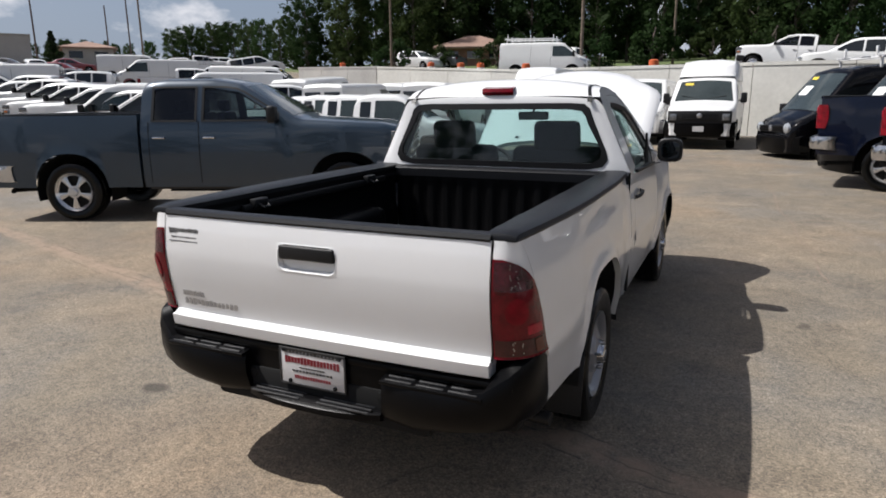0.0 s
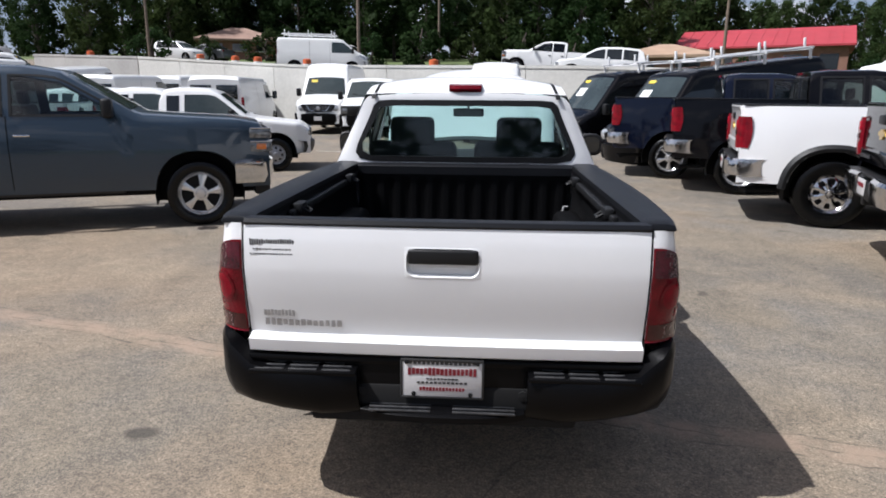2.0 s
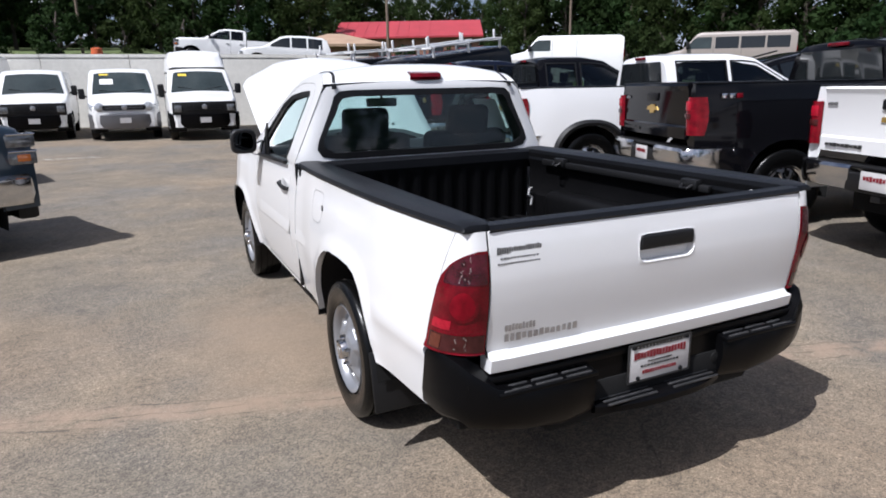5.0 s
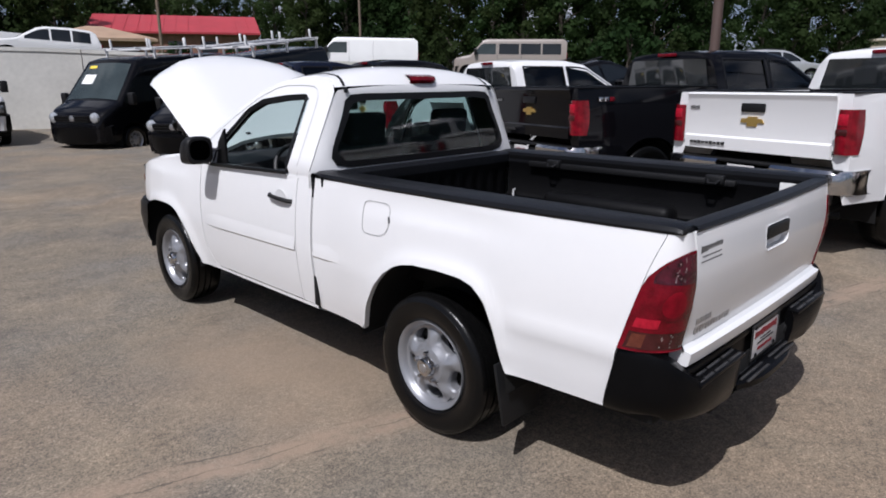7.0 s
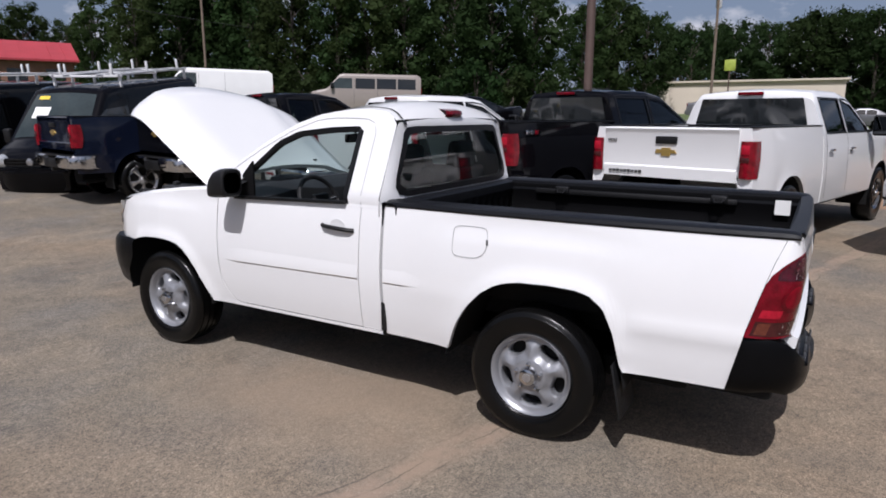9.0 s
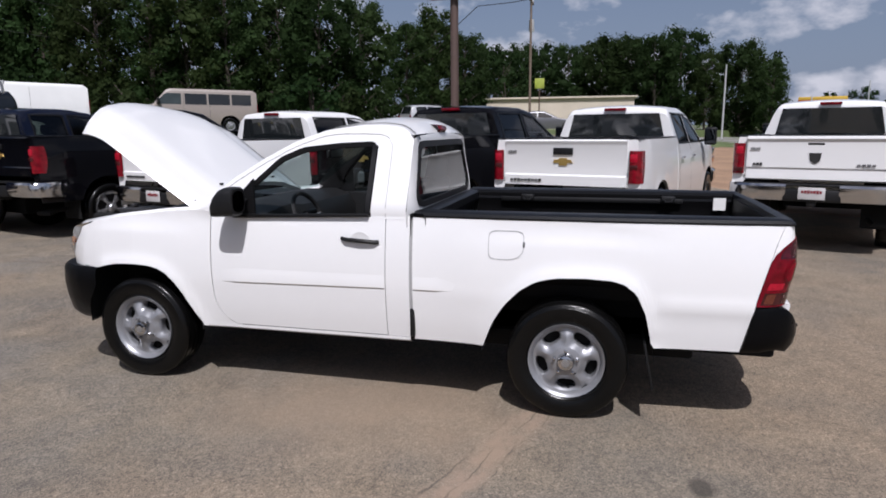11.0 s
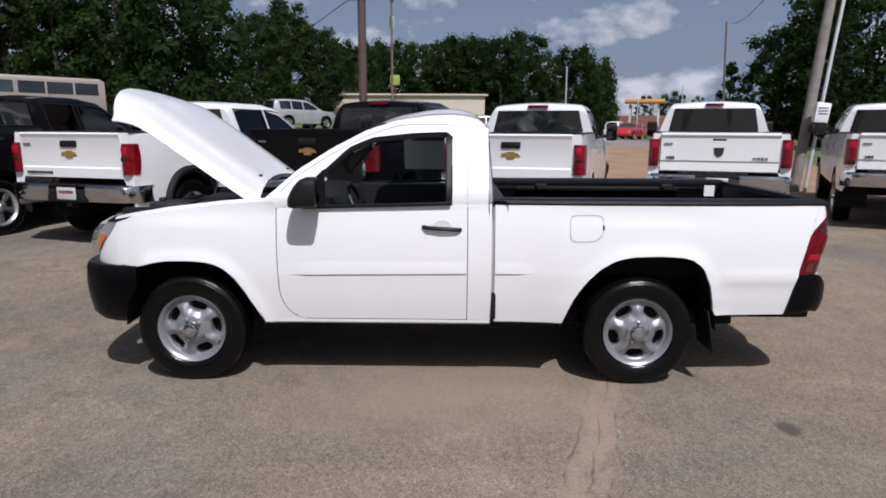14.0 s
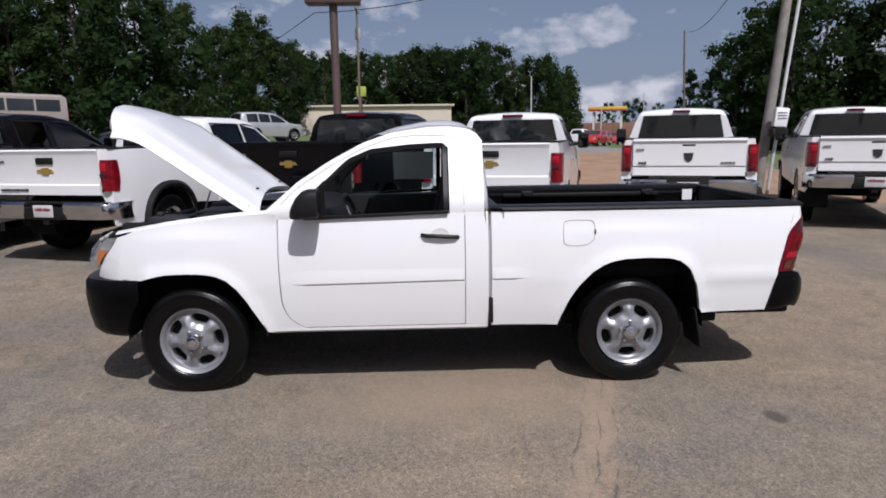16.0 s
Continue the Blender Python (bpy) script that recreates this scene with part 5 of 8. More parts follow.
# ---- the white compact pickup with its hood up ----
def build_white_pickup():
    root = thing("pickup_truck", "white compact regular cab pickup with its hood raised on the lot", "pickup truck")
    HUB, WB, R = 0.338, 2.779, 0.340
    plan = table([(-1.14, 0.842), (-1.04, 0.858), (-0.95, 0.867), (-0.85, 0.874), (-0.5, 0.898), (0.0, 0.908), (0.5, 0.902), (0.75, 0.886), (1.0, 0.884), (2.2, 0.884), (2.45, 0.903), (2.78, 0.915), (3.05, 0.900), (3.2, 0.874), (3.3, 0.832), (3.36, 0.785), (3.42, 0.71)])
    ct = table([(0.90, 1.44), (0.915, 1.53), (0.95, 1.60), (1.02, 1.64), (1.15, 1.655), (1.29, 1.652), (1.51, 1.622), (1.69, 1.563), (1.90, 1.452), (2.10, 1.325), (2.27, 1.175), (2.30, 1.15)])

    def half(y, z):
        if z > 1.13:
            return 0.861 - 0.46 * (z - 1.13)
        w = plan(y)
        if z > 0.75:
            w -= 0.045 * ((z - 0.75) / 0.38) ** 1.7
            k = min(1.0, max(0.0, (z - 1.0) / 0.13))
            w = w * (1 - k) + min(w, 0.862) * k
        else:
            w -= 0.035 * ((0.75 - z) / 0.35) ** 2
        # soft crease along the flank
        w += 0.011 * math.exp(-((z - 0.69) / 0.035) ** 2) * (0.2 if y > 0.7 else (1.1 if y < -0.5 else 0.3))
        return w

    rear_line = table([(-0.475, 0.36), (-0.467, 0.40), (-0.453, 0.47), (-0.436, 0.57), (-0.42, 0.635), (-0.40, 0.690), (-0.375, 0.738), (-0.345, 0.775), (-0.31, 0.800), (-0.24, 0.820), (-0.10, 0.827), (0.05, 0.822), (0.13, 0.807),
                       (0.20, 0.780), (0.255, 0.742), (0.31, 0.690), (0.352, 0.638), (0.40, 0.562), (0.44, 0.475), (0.465, 0.40), (0.475, 0.36)])
    front_line = table([(-0.47, 0.36), (-0.46, 0.395), (-0.44, 0.435), (-0.408, 0.495), (-0.349, 0.602), (-0.30, 0.675), (-0.237, 0.733), (-0.18, 0.762), (-0.10, 0.779), (0.0, 0.783), (0.12, 0.779), (0.20, 0.766), (0.27, 0.747), (0.31, 0.736), (0.47, 0.735)])

    def rear_arch(y):
        return rear_line(y - 0.005) if abs(y - 0.005) < 0.475 else 0.0

    def front_arch(y):
        return front_line(y - WB) if abs(y - WB) < 0.47 else 0.0

    def flare(y, z, ya, line):
        """A rolled lip that follows the edge of a wheel arch."""
        d = min(math.hypot(y - ya - q, z - line(q)) for q in spaced(-0.46, 0.46, 47))
        return 0.016 * math.exp(-(d / 0.05) ** 2)

    def skin(side, ys, low, high, extra=None, rows=14, shear=None, lip=0.03):
        """A body side between two lines, with its edges turned inwards."""
        cols = []
        for y in ys:
            a, b = low(y), high(y)
            col = []
            for z in spaced(a, b, rows):
                yy = shear(y, z) if shear else y
                w = half(yy, z) + (extra(yy, z) if extra else 0)
                col.append((side * w, yy, z))
            w0 = abs(col[0][0])
            col = [(side * (w0 - lip), col[0][1], a + 0.004)] + col + [(side * (abs(col[-1][0]) - lip), col[-1][1], b - 0.002)]
            cols.append(col)
        s = Shape().grid(cols)
        for c, d in ((cols[0], 1), (cols[-1], -1)):
            s.grid([c, [(p[0] - side * lip, p[1] + d * 0.001, p[2]) for p in c]])
        return s

    # rear boundary of the bed side, cut back for lamp and bumper
    back = table([(0.40, -0.880), (0.46, -0.895), (0.70, -0.948), (0.72, -0.951), (0.80, -0.972), (0.88, -0.994), (0.95, -1.014), (1.01, -1.031), (1.06, -1.048), (1.10, -1.064), (1.14, -1.078)])

    def cut(y, z):
        return y if y > -0.62 else -0.62 + (back(z) + 0.62) * ((-0.62 - y) / 0.52)

    RAIL_Z = 1.1295
    bed_low = lambda y: max(rear_arch(y), 0.395 if y > 0 else 0.455)
    bed_high = lambda y: RAIL_Z
    for side in (-1, 1):
        ys = stations(-1.14, 0.892, 0.07, (0.005,), 0.475)
        bs = part("bedside", skin(side, ys, bed_low, bed_high, lambda y, z: flare(y, z, 0.005, rear_line), 18, cut), WHITE, root)
        if side < 0:
            fd = Shape()
            cy, cz, hy, hz = 0.343, 0.988, 0.100, 0.080
            soft = lambda t: 0.85 if math.pi < t < 1.5 * math.pi else 0.38
            ring = [(cy + hy * math.copysign(abs(math.cos(t)) ** soft(t), math.cos(t)), cz + hz * math.copysign(abs(math.sin(t)) ** soft(t), math.sin(t))) for t in spaced(0, 2 * math.pi, 49)]
            fd.grid([[(-(half(y, z) + 0.0035), y, z), (-(half(y, z) + 0.0035), cy + (y - cy) * 0.972, cz + (z - cz) * 0.965)] for y, z in ring])
            part("fuel_door_gap", fd, GAP_GREY, bs)
            nk = Shape()
            nk.box((-(half(0.25, 0.99) + 0.004), 0.243, 0.995), (0.006, 0.012, 0.03), 0.003)
            part("fuel_door_notch", nk, INK_GREY, bs)
        # flank moulding edge and the gap behind the cab
        ml = Shape()
        ml.grid([[(side * (half(y, 0.80) - 0.0015), y, 0.80), (side * (half(y, 0.76) + 0.0018 * k), y, 0.76), (side * (half(y, 0.712) + 0.008 * k), y, 0.712), (side * (half(y, 0.708) + 0.0075 * k), y, 0.708), (side * (half(y, 0.694) - 0.005), y, 0.693)] for y, k in ((0.62, -0.3), (0.68, 0.2), (0.72, 0.7), (0.77, 1.0), (0.82, 1.0), (0.885, 1.0))])
        part("moulding", ml, WHITE, bs, sharp=30)
        jb = Shape()
        jb.grid([[(side * (half(0.90, z) - 0.010), y, z) for z in spaced(0.58, 1.125, 8)] for y in (0.880, 0.924)])
        part("joint_backing", jb, GAP_GREY, bs)
        vent = Shape()
        vent.box((side * 0.868, 0.897, 0.50), (0.02, 0.030, 0.17), 0.006)
        part("gap_filler", vent, PLASTIC, bs)

    # cab corner, door, fender on each side
    win_low = table([(1.165, 1.128), (2.07, 1.100)])
    win_high = table([(1.150, 1.525), (1.165, 1.548), (1.20, 1.556), (1.40, 1.548), (1.645, 1.522), (1.79, 1.462), (2.0, 1.265), (2.07, 1.105)])
    for side in (-1, 1):
        cc = part("cab_corner", skin(side, spaced(0.912, 1.056, 6), lambda y: 0.405, lambda y: 1.128, None, 12, None, 0.02), WHITE, root)
        # pillars and roof edge round the door window
        s = Shape()
        cols_lo, cols_hi = [], []
        for y in spaced(0.934, 1.152, 7):
            cols_lo.append([(side * (half(y, z) + 0.0012), y, z) for z in [1.108, 1.118, 1.13] + spaced(1.16, ct(y), 8)])
        s.grid(cols_lo)
        for y in spaced(1.152, 2.07, 22):
            cols_hi.append([(side * half(y, z), y, z) for z in spaced(win_high(y), ct(y), 5)])
        s.grid(cols_hi)
        s.grid([[(side * half(y, z), y, z) for z in spaced(1.10, max(ct(y), 1.105), 5)] for y in spaced(2.07, 2.30, 7)])
        for y0, y1 in ((1.152, 2.07),):
            s.grid([[(side * half(y, win_high(y)), y, win_high(y)), (side * (half(y, win_high(y)) - 0.05), y, win_high(y))] for y in spaced(y0, y1, 22)])
        s.grid([[(side * half(1.152, z), 1.152, z), (side * (half(1.152, z) - 0.06), 1.152, z)] for z in spaced(1.126, 1.525, 6)])
        part("pillar", s, WHITE, root, sharp=45)
        tr = Shape()
        loop = [(1.160, z) for z in spaced(1.13, 1.53, 8)] + [(y, win_high(y)) for y in spaced(1.18, 2.06, 26)]
        tr.grid([[(side * (half(y, z) + 0.004), y, z), (side * (half(y, z) + 0.006 - 0.002), y + (0.028 if y < 1.17 else 0.0) , z - (0.030 if y >= 1.17 else 0))] for y, z in loop])
        tr.grid([[(side * (half(y, z) - 0.03), y, z - 0.005), (side * (half(y, z) - 0.03), y + (0.035 if y < 1.17 else 0.0), z - (0.035 if y >= 1.17 else 0))] for y, z in loop])
        tr.box((side * 0.858, 1.61, 1.119), (0.022, 0.90, 0.022), 0.006, Euler((radians(-1.7), 0, 0)).to_matrix())
        tr.prism([(1.93, 1.115), (2.075, 1.105), (2.02, 1.25), (1.93, 1.335)], side * 0.80, side * 0.815, "x")
        part("window_trim", tr, SEAL, root)
        seam = Shape()
        line = [(1.060, z) for z in spaced(1.12, 1.50, 8)] + [(1.066, 1.54), (1.09, 1.575), (1.14, 1.595)] + [(y, min(ct(y) - 0.035, 1.60)) for y in spaced(1.25, 2.12, 14)] + [(2.20, 1.19)]
        seam.grid([[(side * (half(y, z) + 0.0025), y, z), (side * (half(y, z) + 0.0025), y + (0.0035 if z < 1.56 and y < 1.1 else 0.0), z + (0.0 if z < 1.56 and y < 1.1 else 0.0035))] for y, z in line])
        part("door_seam", seam, GAP_GREY, root)
        for y, wide in ((1.0585, 0.012), (2.18, 0.09)):
            backing = Shape()
            backing.grid([[(side * (half(y, z) - 0.016), y + dy, z) for z in spaced(0.40, 1.11, 8)] for dy in (-wide, wide)])
            part("seam_backing", backing, GAP_GREY, root)
        inner = Shape()
        inner.grid([[(side * (half(y, z) - 0.052), y, z) for z in spaced(1.11, ct(y) - 0.01, 6)] for y in spaced(0.94, 1.15, 4)])
        inner.grid([[(side * (half(y, z) - 0.052), y, z) for z in spaced(win_high(y) - 0.015, ct(y) - 0.005, 4)] for y in spaced(1.15, 2.07, 20)])
        inner.grid([[(side * (half(y, z) - 0.052), y, z) for z in spaced(1.08, max(ct(y) - 0.01, 1.09), 4)] for y in spaced(2.02, 2.25, 5)])
        inner.grid([[(side * (half(1.5, 1.1) - 0.03), y, 1.112), (side * (half(1.5, 1.1) - 0.09), y, 1.105), (side * (half(1.5, 1.1) - 0.10), y, 0.6)] for y in spaced(1.08, 2.2, 8)])
        part("pillar_lining", inner, DASH, root)
        low_d = lambda y: 0.408
        tuck = lambda z: 0.17 * (1 - math.sqrt(max(0.0, 1 - (max(0.0, 0.60 - z) / 0.20) ** 2))) + 0.05 * max(0.0, 0.85 - z) ** 1.5
        door_edge = lambda y, z: y - tuck(z) * max(0.0, (y - 1.85) / (2.219 - 1.85))
        fender_edge = lambda y, z: y - tuck(z) * max(0.0, (2.31 - y) / (2.31 - 2.226))
        door = part("door", skin(side, spaced(1.061, 2.219, 30), low_d, lambda y: 1.118 if y < 1.17 else 1.118 - 0.018 * (y - 1.17), None, 20, door_edge, 0.03), WHITE, root)
        ml = Shape()
        ml.grid([[(side * (half(y, 0.80) - 0.0015), y, 0.80), (side * (half(y, 0.76) + 0.0018 * k), y, 0.76), (side * (half(y, 0.712) + 0.008 * k), y, 0.712 - 0.012 * (y - 1.0)), (side * (half(y, 0.708) + 0.0075 * k), y, 0.708 - 0.012 * (y - 1.0)), (side * (half(y, 0.694) - 0.005), y, 0.693 - 0.012 * (y - 1.0))] for y, k in [(yy, min(1.0, max(0.0, (2.15 - yy) / 0.12))) for yy in spaced(1.066, 2.15, 20)]])
        part("moulding", ml, WHITE, door, sharp=30)
        hd = Shape()
        hx = half(1.2, 0.985)
        hd.tube([(side * (hx + 0.002), 1.100, 0.974), (side * (hx + 0.020), 1.125, 0.977), (side * (hx + 0.027), 1.21, 0.983), (side * (hx + 0.020), 1.305, 0.988), (side * (hx + 0.001), 1.33, 0.990)], 0.0125, 8)
        part("door_handle", hd, PLASTIC, door, "black door handle")
        cup = Shape()
        cup.lathe([(0.062, 0.0), (0.055, -0.012), (0.03, -0.020), (0.001, -0.022)], 20, (0, 0, 0), "x")
        cup.v = [(side * (hx + 0.0045 + p[0] * 0.1), 1.215 + p[1] * 0.95, 0.985 + p[2] * 0.75) for p in cup.v]
        part("handle_cup", cup, WHITE, door)
        # sill under the door
        sill = Shape()
        sill.grid([[(side * (half(y, 0.40) + 0.004), y, 0.405), (side * (half(y, 0.40) + 0.002), y, 0.385), (side * (half(y, 0.40) - 0.05), y, 0.36)] for y in spaced(0.915, 2.30, 12)])
        part("sill", sill, WHITE, root)
        # mirror
        mr = Shape()
        cols = []
        for f, hw, z1, z0 in ((0.0, 0.90, 1.287, 1.134), (0.05, 1.0, 1.296, 1.124), (0.35, 1.0, 1.297, 1.120), (0.58, 0.97, 1.282, 1.118), (0.78, 0.90, 1.246, 1.116), (0.92, 0.76, 1.203, 1.117), (1.0, 0.52, 1.172, 1.124)):
            col = []
            for t in spaced(0, 2 * math.pi, 21):
                ct_, st_ = math.cos(t), math.sin(t)
                xx = 0.975 + 0.088 * hw * math.copysign(abs(ct_) ** 0.55, ct_)
                zz = (z0 + z1) / 2 + (z1 - z0) / 2 * math.copysign(abs(st_) ** 0.55, st_)
                col.append((side * xx, 1.940 + 0.172 * f - 0.06 * (xx - 0.985), zz))
            cols.append(col)
        mr.grid(cols)
        mr.poly(cols[-1][:-1])
        mr.poly(cols[0][:-1], True)
        mr.grid([[(side * 0.83, 1.97 + 0.11 * f, 1.098), (side * 0.91, 1.97 + 0.11 * f, 1.112), (side * 0.93, 1.98 + 0.09 * f, 1.155), (side * 0.88, 1.98 + 0.09 * f, 1.19), (side * 0.82, 1.97 + 0.11 * f, 1.21)] for f in (0, 0.3, 0.7, 1.0)])
        mm = part("side_mirror", mr, PLASTIC, door, "black door mirror")
        mg = Shape()
        mg.poly([(side * (0.980 + 0.066 * math.copysign(abs(math.cos(t)) ** 0.7, math.cos(t))), 1.9365 - 0.045 * math.cos(t) * 0.1, 1.211 + 0.062 * math.copysign(abs(math.sin(t)) ** 0.7, math.sin(t))) for t in spaced(0, 2 * math.pi, 25)[:-1]])
        part("mirror_glass", mg, MIRROR, mm)
        # fender
        def f_low(y):
            a = front_arch(y)
            if y > WB:
                return max(a, 0.735)
            return max(a, 0.385)
        f_high = table([(2.225, 1.135), (2.31, 1.14), (2.53, 1.125), (2.87, 1.085), (3.10, 1.046), (3.20, 1.026), (3.335, 1.006)])
        nose_edge = table([(0.735, 3.395), (0.80, 3.365), (0.86, 3.320), (0.92, 3.270), (0.98, 3.225), (1.01, 3.205), (1.06, 3.195)])
        nose_cut = lambda y, z: fender_edge(y, z) if y < 3.10 else 3.10 + (nose_edge(z) - 3.10) * ((y - 3.10) / 0.235)
        ys = sorted(set(stations(2.226, 3.335, 0.06, (WB,), 0.43) + [WB - 0.4695, WB - 0.46, WB - 0.44, WB - 0.408, WB - 0.38, WB - 0.349, WB - 0.30, WB - 0.237, 2.25, 2.28, 2.3085]))
        fen = part("fender", skin(side, ys, f_low, lambda y: max(f_high(y), f_low(y) + 0.02), lambda y, z: flare(y, z, WB, front_line) if y < WB + 0.3 else 0.0, 18, nose_cut, 0.03), WHITE, root)
        top = Shape()
        top.grid([[(side * half(y, min(1.13, f_high(y))), y, f_high(y)), (side * (half(y, 1.0) - 0.045), y, f_high(y) + 0.018), (side * (half(y, 1.0) - 0.12), y, f_high(y) + 0.010), (side * (half(y, 1.0) - 0.15), y, f_high(y) - 0.06)] for y in spaced(2.226, 3.22, 16)])
        part("fender_top", top, WHITE, fen)
        hl = Shape()
        cols = []
        for z, yf, yb in ((0.79, 3.43, 3.372), (0.80, 3.44, 3.365), (0.86, 3.445, 3.320), (0.92, 3.425, 3.270), (0.98, 3.375, 3.225), (1.003, 3.33, 3.210), (1.007, 3.31, 3.206)):
            cols.append([(side * (half(yb, z) + 0.004), yb, z), (side * (plan(yb * 0.5 + yf * 0.5) + 0.002), yb * 0.5 + yf * 0.5, z), (side * 0.71, yf + 0.01, z), (side * 0.54, yf + 0.055, z)])
        hl.grid(cols)
        hp = part("headlamp", hl, HEADLAMP, root)
        am = Shape()
        am.grid([[(side * (half(yb, z) + 0.010), yb + 0.008, z), (side * (plan(yb * 0.5 + 1.715) + 0.010), yb * 0.5 + 3.43 * 0.5, z)] for z, yb in ((0.825, 3.350), (0.87, 3.316), (0.925, 3.270))])
        part("indicator", am, LAMP_AMBER, hp)
        # wheel house
        for ya, fn, lo_y, hi_y in ((0.005, rear_arch, -0.475, 0.475), (WB, front_arch, -0.462, 0.40)):
            ln = Shape()
            pr = [(ya + q, max(fn(ya + q * 0.999), 0.34) + 0.012) for q in [lo_y * 1.0, lo_y * 0.97, lo_y * 0.9] + spaced(lo_y * 0.8, hi_y * 0.8, 11) + [hi_y * 0.9, hi_y * 0.97, hi_y * 1.0]]
            pr = [(pr[0][0], 0.36)] + pr + [(pr[-1][0], 0.36)]
            ln.grid([[(side * 0.885, y, z), (side * 0.50, y, z + 0.02)] for y, z in pr])
            ln.poly([(side * 0.50, y, z + 0.02) for y, z in pr])
            part("wheel_house", ln, UNDER, root)
        for ya in (0.0, WB):
            steel_wheel(root, side * 0.775, ya, HUB, R, 0.225, 0.207, side)
        fl = Shape()
        fl.box((side * 0.77, -0.44, 0.350), (0.26, 0.014, 0.27), 0.006, Euler((radians(-11), 0, 0)).to_matrix())
        part("mud_flap", fl, PLASTIC, root)

    # roof
    rf = Shape()
    cols = []
    for i, v in enumerate(spaced(0, 1, 14)):
        col = []
        for sx in spaced(-1, 1, 17):
            y0 = 0.935 + 0.01 * sx * sx
            y1 = 1.655 - 0.10 * sx * sx
            y = y0 + (y1 - y0) * v
            ze = ct(y)
            xe = half(y, ze)
            crown = 0.055 * (1 - abs(sx) ** 2.6) * min(1, 0.55 + 2.2 * v) * (1 - 0.35 * max(0.0, (v - 0.4) / 0.6))
            col.append((xe * sx, y, ze + crown))
        cols.append(col)
    rf.grid(cols)
    rp = part("roof", rf, WHITE, root, sharp=60)
    for side in (-1, 1):
        strips = Shape()
        strips.grid([[(side * (half(y, ct(y)) * 0.905 + dx), y - 0.0, ct(y) + 0.055 * (1 - 0.905 ** 2.6) * min(1, 0.55 + 2.2 * (y - 0.943) / 0.63) * (1 - 0.35 * max(0.0, ((y - 0.943) / 0.63 - 0.4) / 0.6)) + 0.002) for dx in (-0.010, 0.010)] for y in spaced(0.945, 1.55, 14)])
        strips.grid([[(side * (xx + dx), yy, zz) for dx in (-0.015, 0.015)] for xx, yy, zz in ((0.590, 0.941, 1.593), (0.592, 0.926, 1.584), (0.595, 0.914, 1.562))])
        part("roof_strip", strips, SEAL, rp)

    # back of the cab with its window
    outer = [(0.862, 1.126), (0.79, 1.275), (0.715, 1.44), (0.656, 1.572), (0.60, 1.580), (0.5, 1.588), (0.3, 1.598), (0.0, 1.602)]
    outer = outer + [(-x, z) for x, z in reversed(outer[:-1])]
    outer = [(0.862, 1.05)] + outer + [(-0.862, 1.05)]

    def cast(poly, ang, c=(0.0, 1.36)):
        d = (math.cos(ang), math.sin(ang))
        best = None
        n = len(poly)
        for i in range(n):
            (x1, z1), (x2, z2) = poly[i], poly[(i + 1) % n]
            ex, ez = x2 - x1, z2 - z1
            den = d[0] * ez - d[1] * ex
            if abs(den) < 1e-9:
                continue
            t = ((x1 - c[0]) * ez - (z1 - c[1]) * ex) / den
            u = ((x1 - c[0]) * d[1] - (z1 - c[1]) * d[0]) / den
            if t > 0 and -1e-6 <= u <= 1 + 1e-6 and (best is None or t < best):
                best = t
        return (c[0] + d[0] * best, c[1] + d[1] * best)

    def rounded(hw0, hw1, z0, z1, r, n=6):
        pts = []
        for cx, cz, a0 in ((hw0 - r, z0 + r, -90), (hw1 - r, z1 - r, 0), (-hw1 + r, z1 - r, 90), (-hw0 + r, z0 + r, 180)):
            for k in range(n + 1):
                a = radians(a0 + 90 * k / n)
                pts.append((cx + r * math.cos(a), cz + r * math.sin(a)))
        return pts

    def back_y(x, z):
        return 0.905 + 0.036 * (z - 1.15) / 0.45 - 0.012 * (1 - (x / 0.86) ** 2)

    opening = rounded(0.722, 0.612, 1.156, 1.556, 0.080)
    glass_edge = rounded(0.684, 0.578, 1.194, 1.518, 0.068)
    angs = [2 * math.pi * k / 96 for k in range(96)]
    frame_s = Shape()
    frame_s.grid([[(x, back_y(x, z), z) for x, z in (lambda o, i: [((o[0] + i[0]) / 2, (o[1] + i[1]) / 2), i])(cast(outer, a), cast(opening, a))] for a in angs], close=True)
    edge_y = table([(1.04, 0.925), (1.20, 0.932), (1.44, 0.938), (1.53, 0.938), (1.572, 0.937), (1.61, 0.936)])
    frame_s.grid([[(o[0], edge_y(o[1]), o[1]), ((o[0] + i[0]) / 2, back_y((o[0] + i[0]) / 2, (o[1] + i[1]) / 2), (o[1] + i[1]) / 2)] for o, i in ((cast(outer, a), cast(opening, a)) for a in angs)], close=True)
    frame_s.box((0, 0.925, 0.80), (1.70, 0.03, 0.55))
    part("cab_back", frame_s, WHITE, root, sharp=50)
    edge_s = Shape()
    edge_s.grid([[(x, back_y(x, z) - 0.004, z), (gx, back_y(gx, gz) - 0.008, gz), (gx, back_y(gx, gz) + 0.02, gz)] for (x, z), (gx, gz) in ((cast(opening, a), cast(glass_edge, a)) for a in angs)], close=True)
    part("rear_window_seal", edge_s, SEAL, root)
    rg = Shape()
    rg.poly([(x, back_y(x, z) + 0.004, z) for x, z in (cast(glass_edge, a) for a in angs)])
    pane = part("rear_window", rg, GLASS_REAR, root)
    pane.visible_shadow = False
    lampb = Shape()
    cols = []
    for x in spaced(-0.105, 0.105, 9):
        k = (1 - (abs(x) / 0.105) ** 6)
        cols.append([(x, 0.975, 1.602), (x, 0.945 - 0.012 * k, 1.607), (x, 0.932 - 0.014 * k, 1.626), (x, 0.940 - 0.012 * k, 1.648), (x, 0.99, 1.660)])
    lampb.grid(cols)
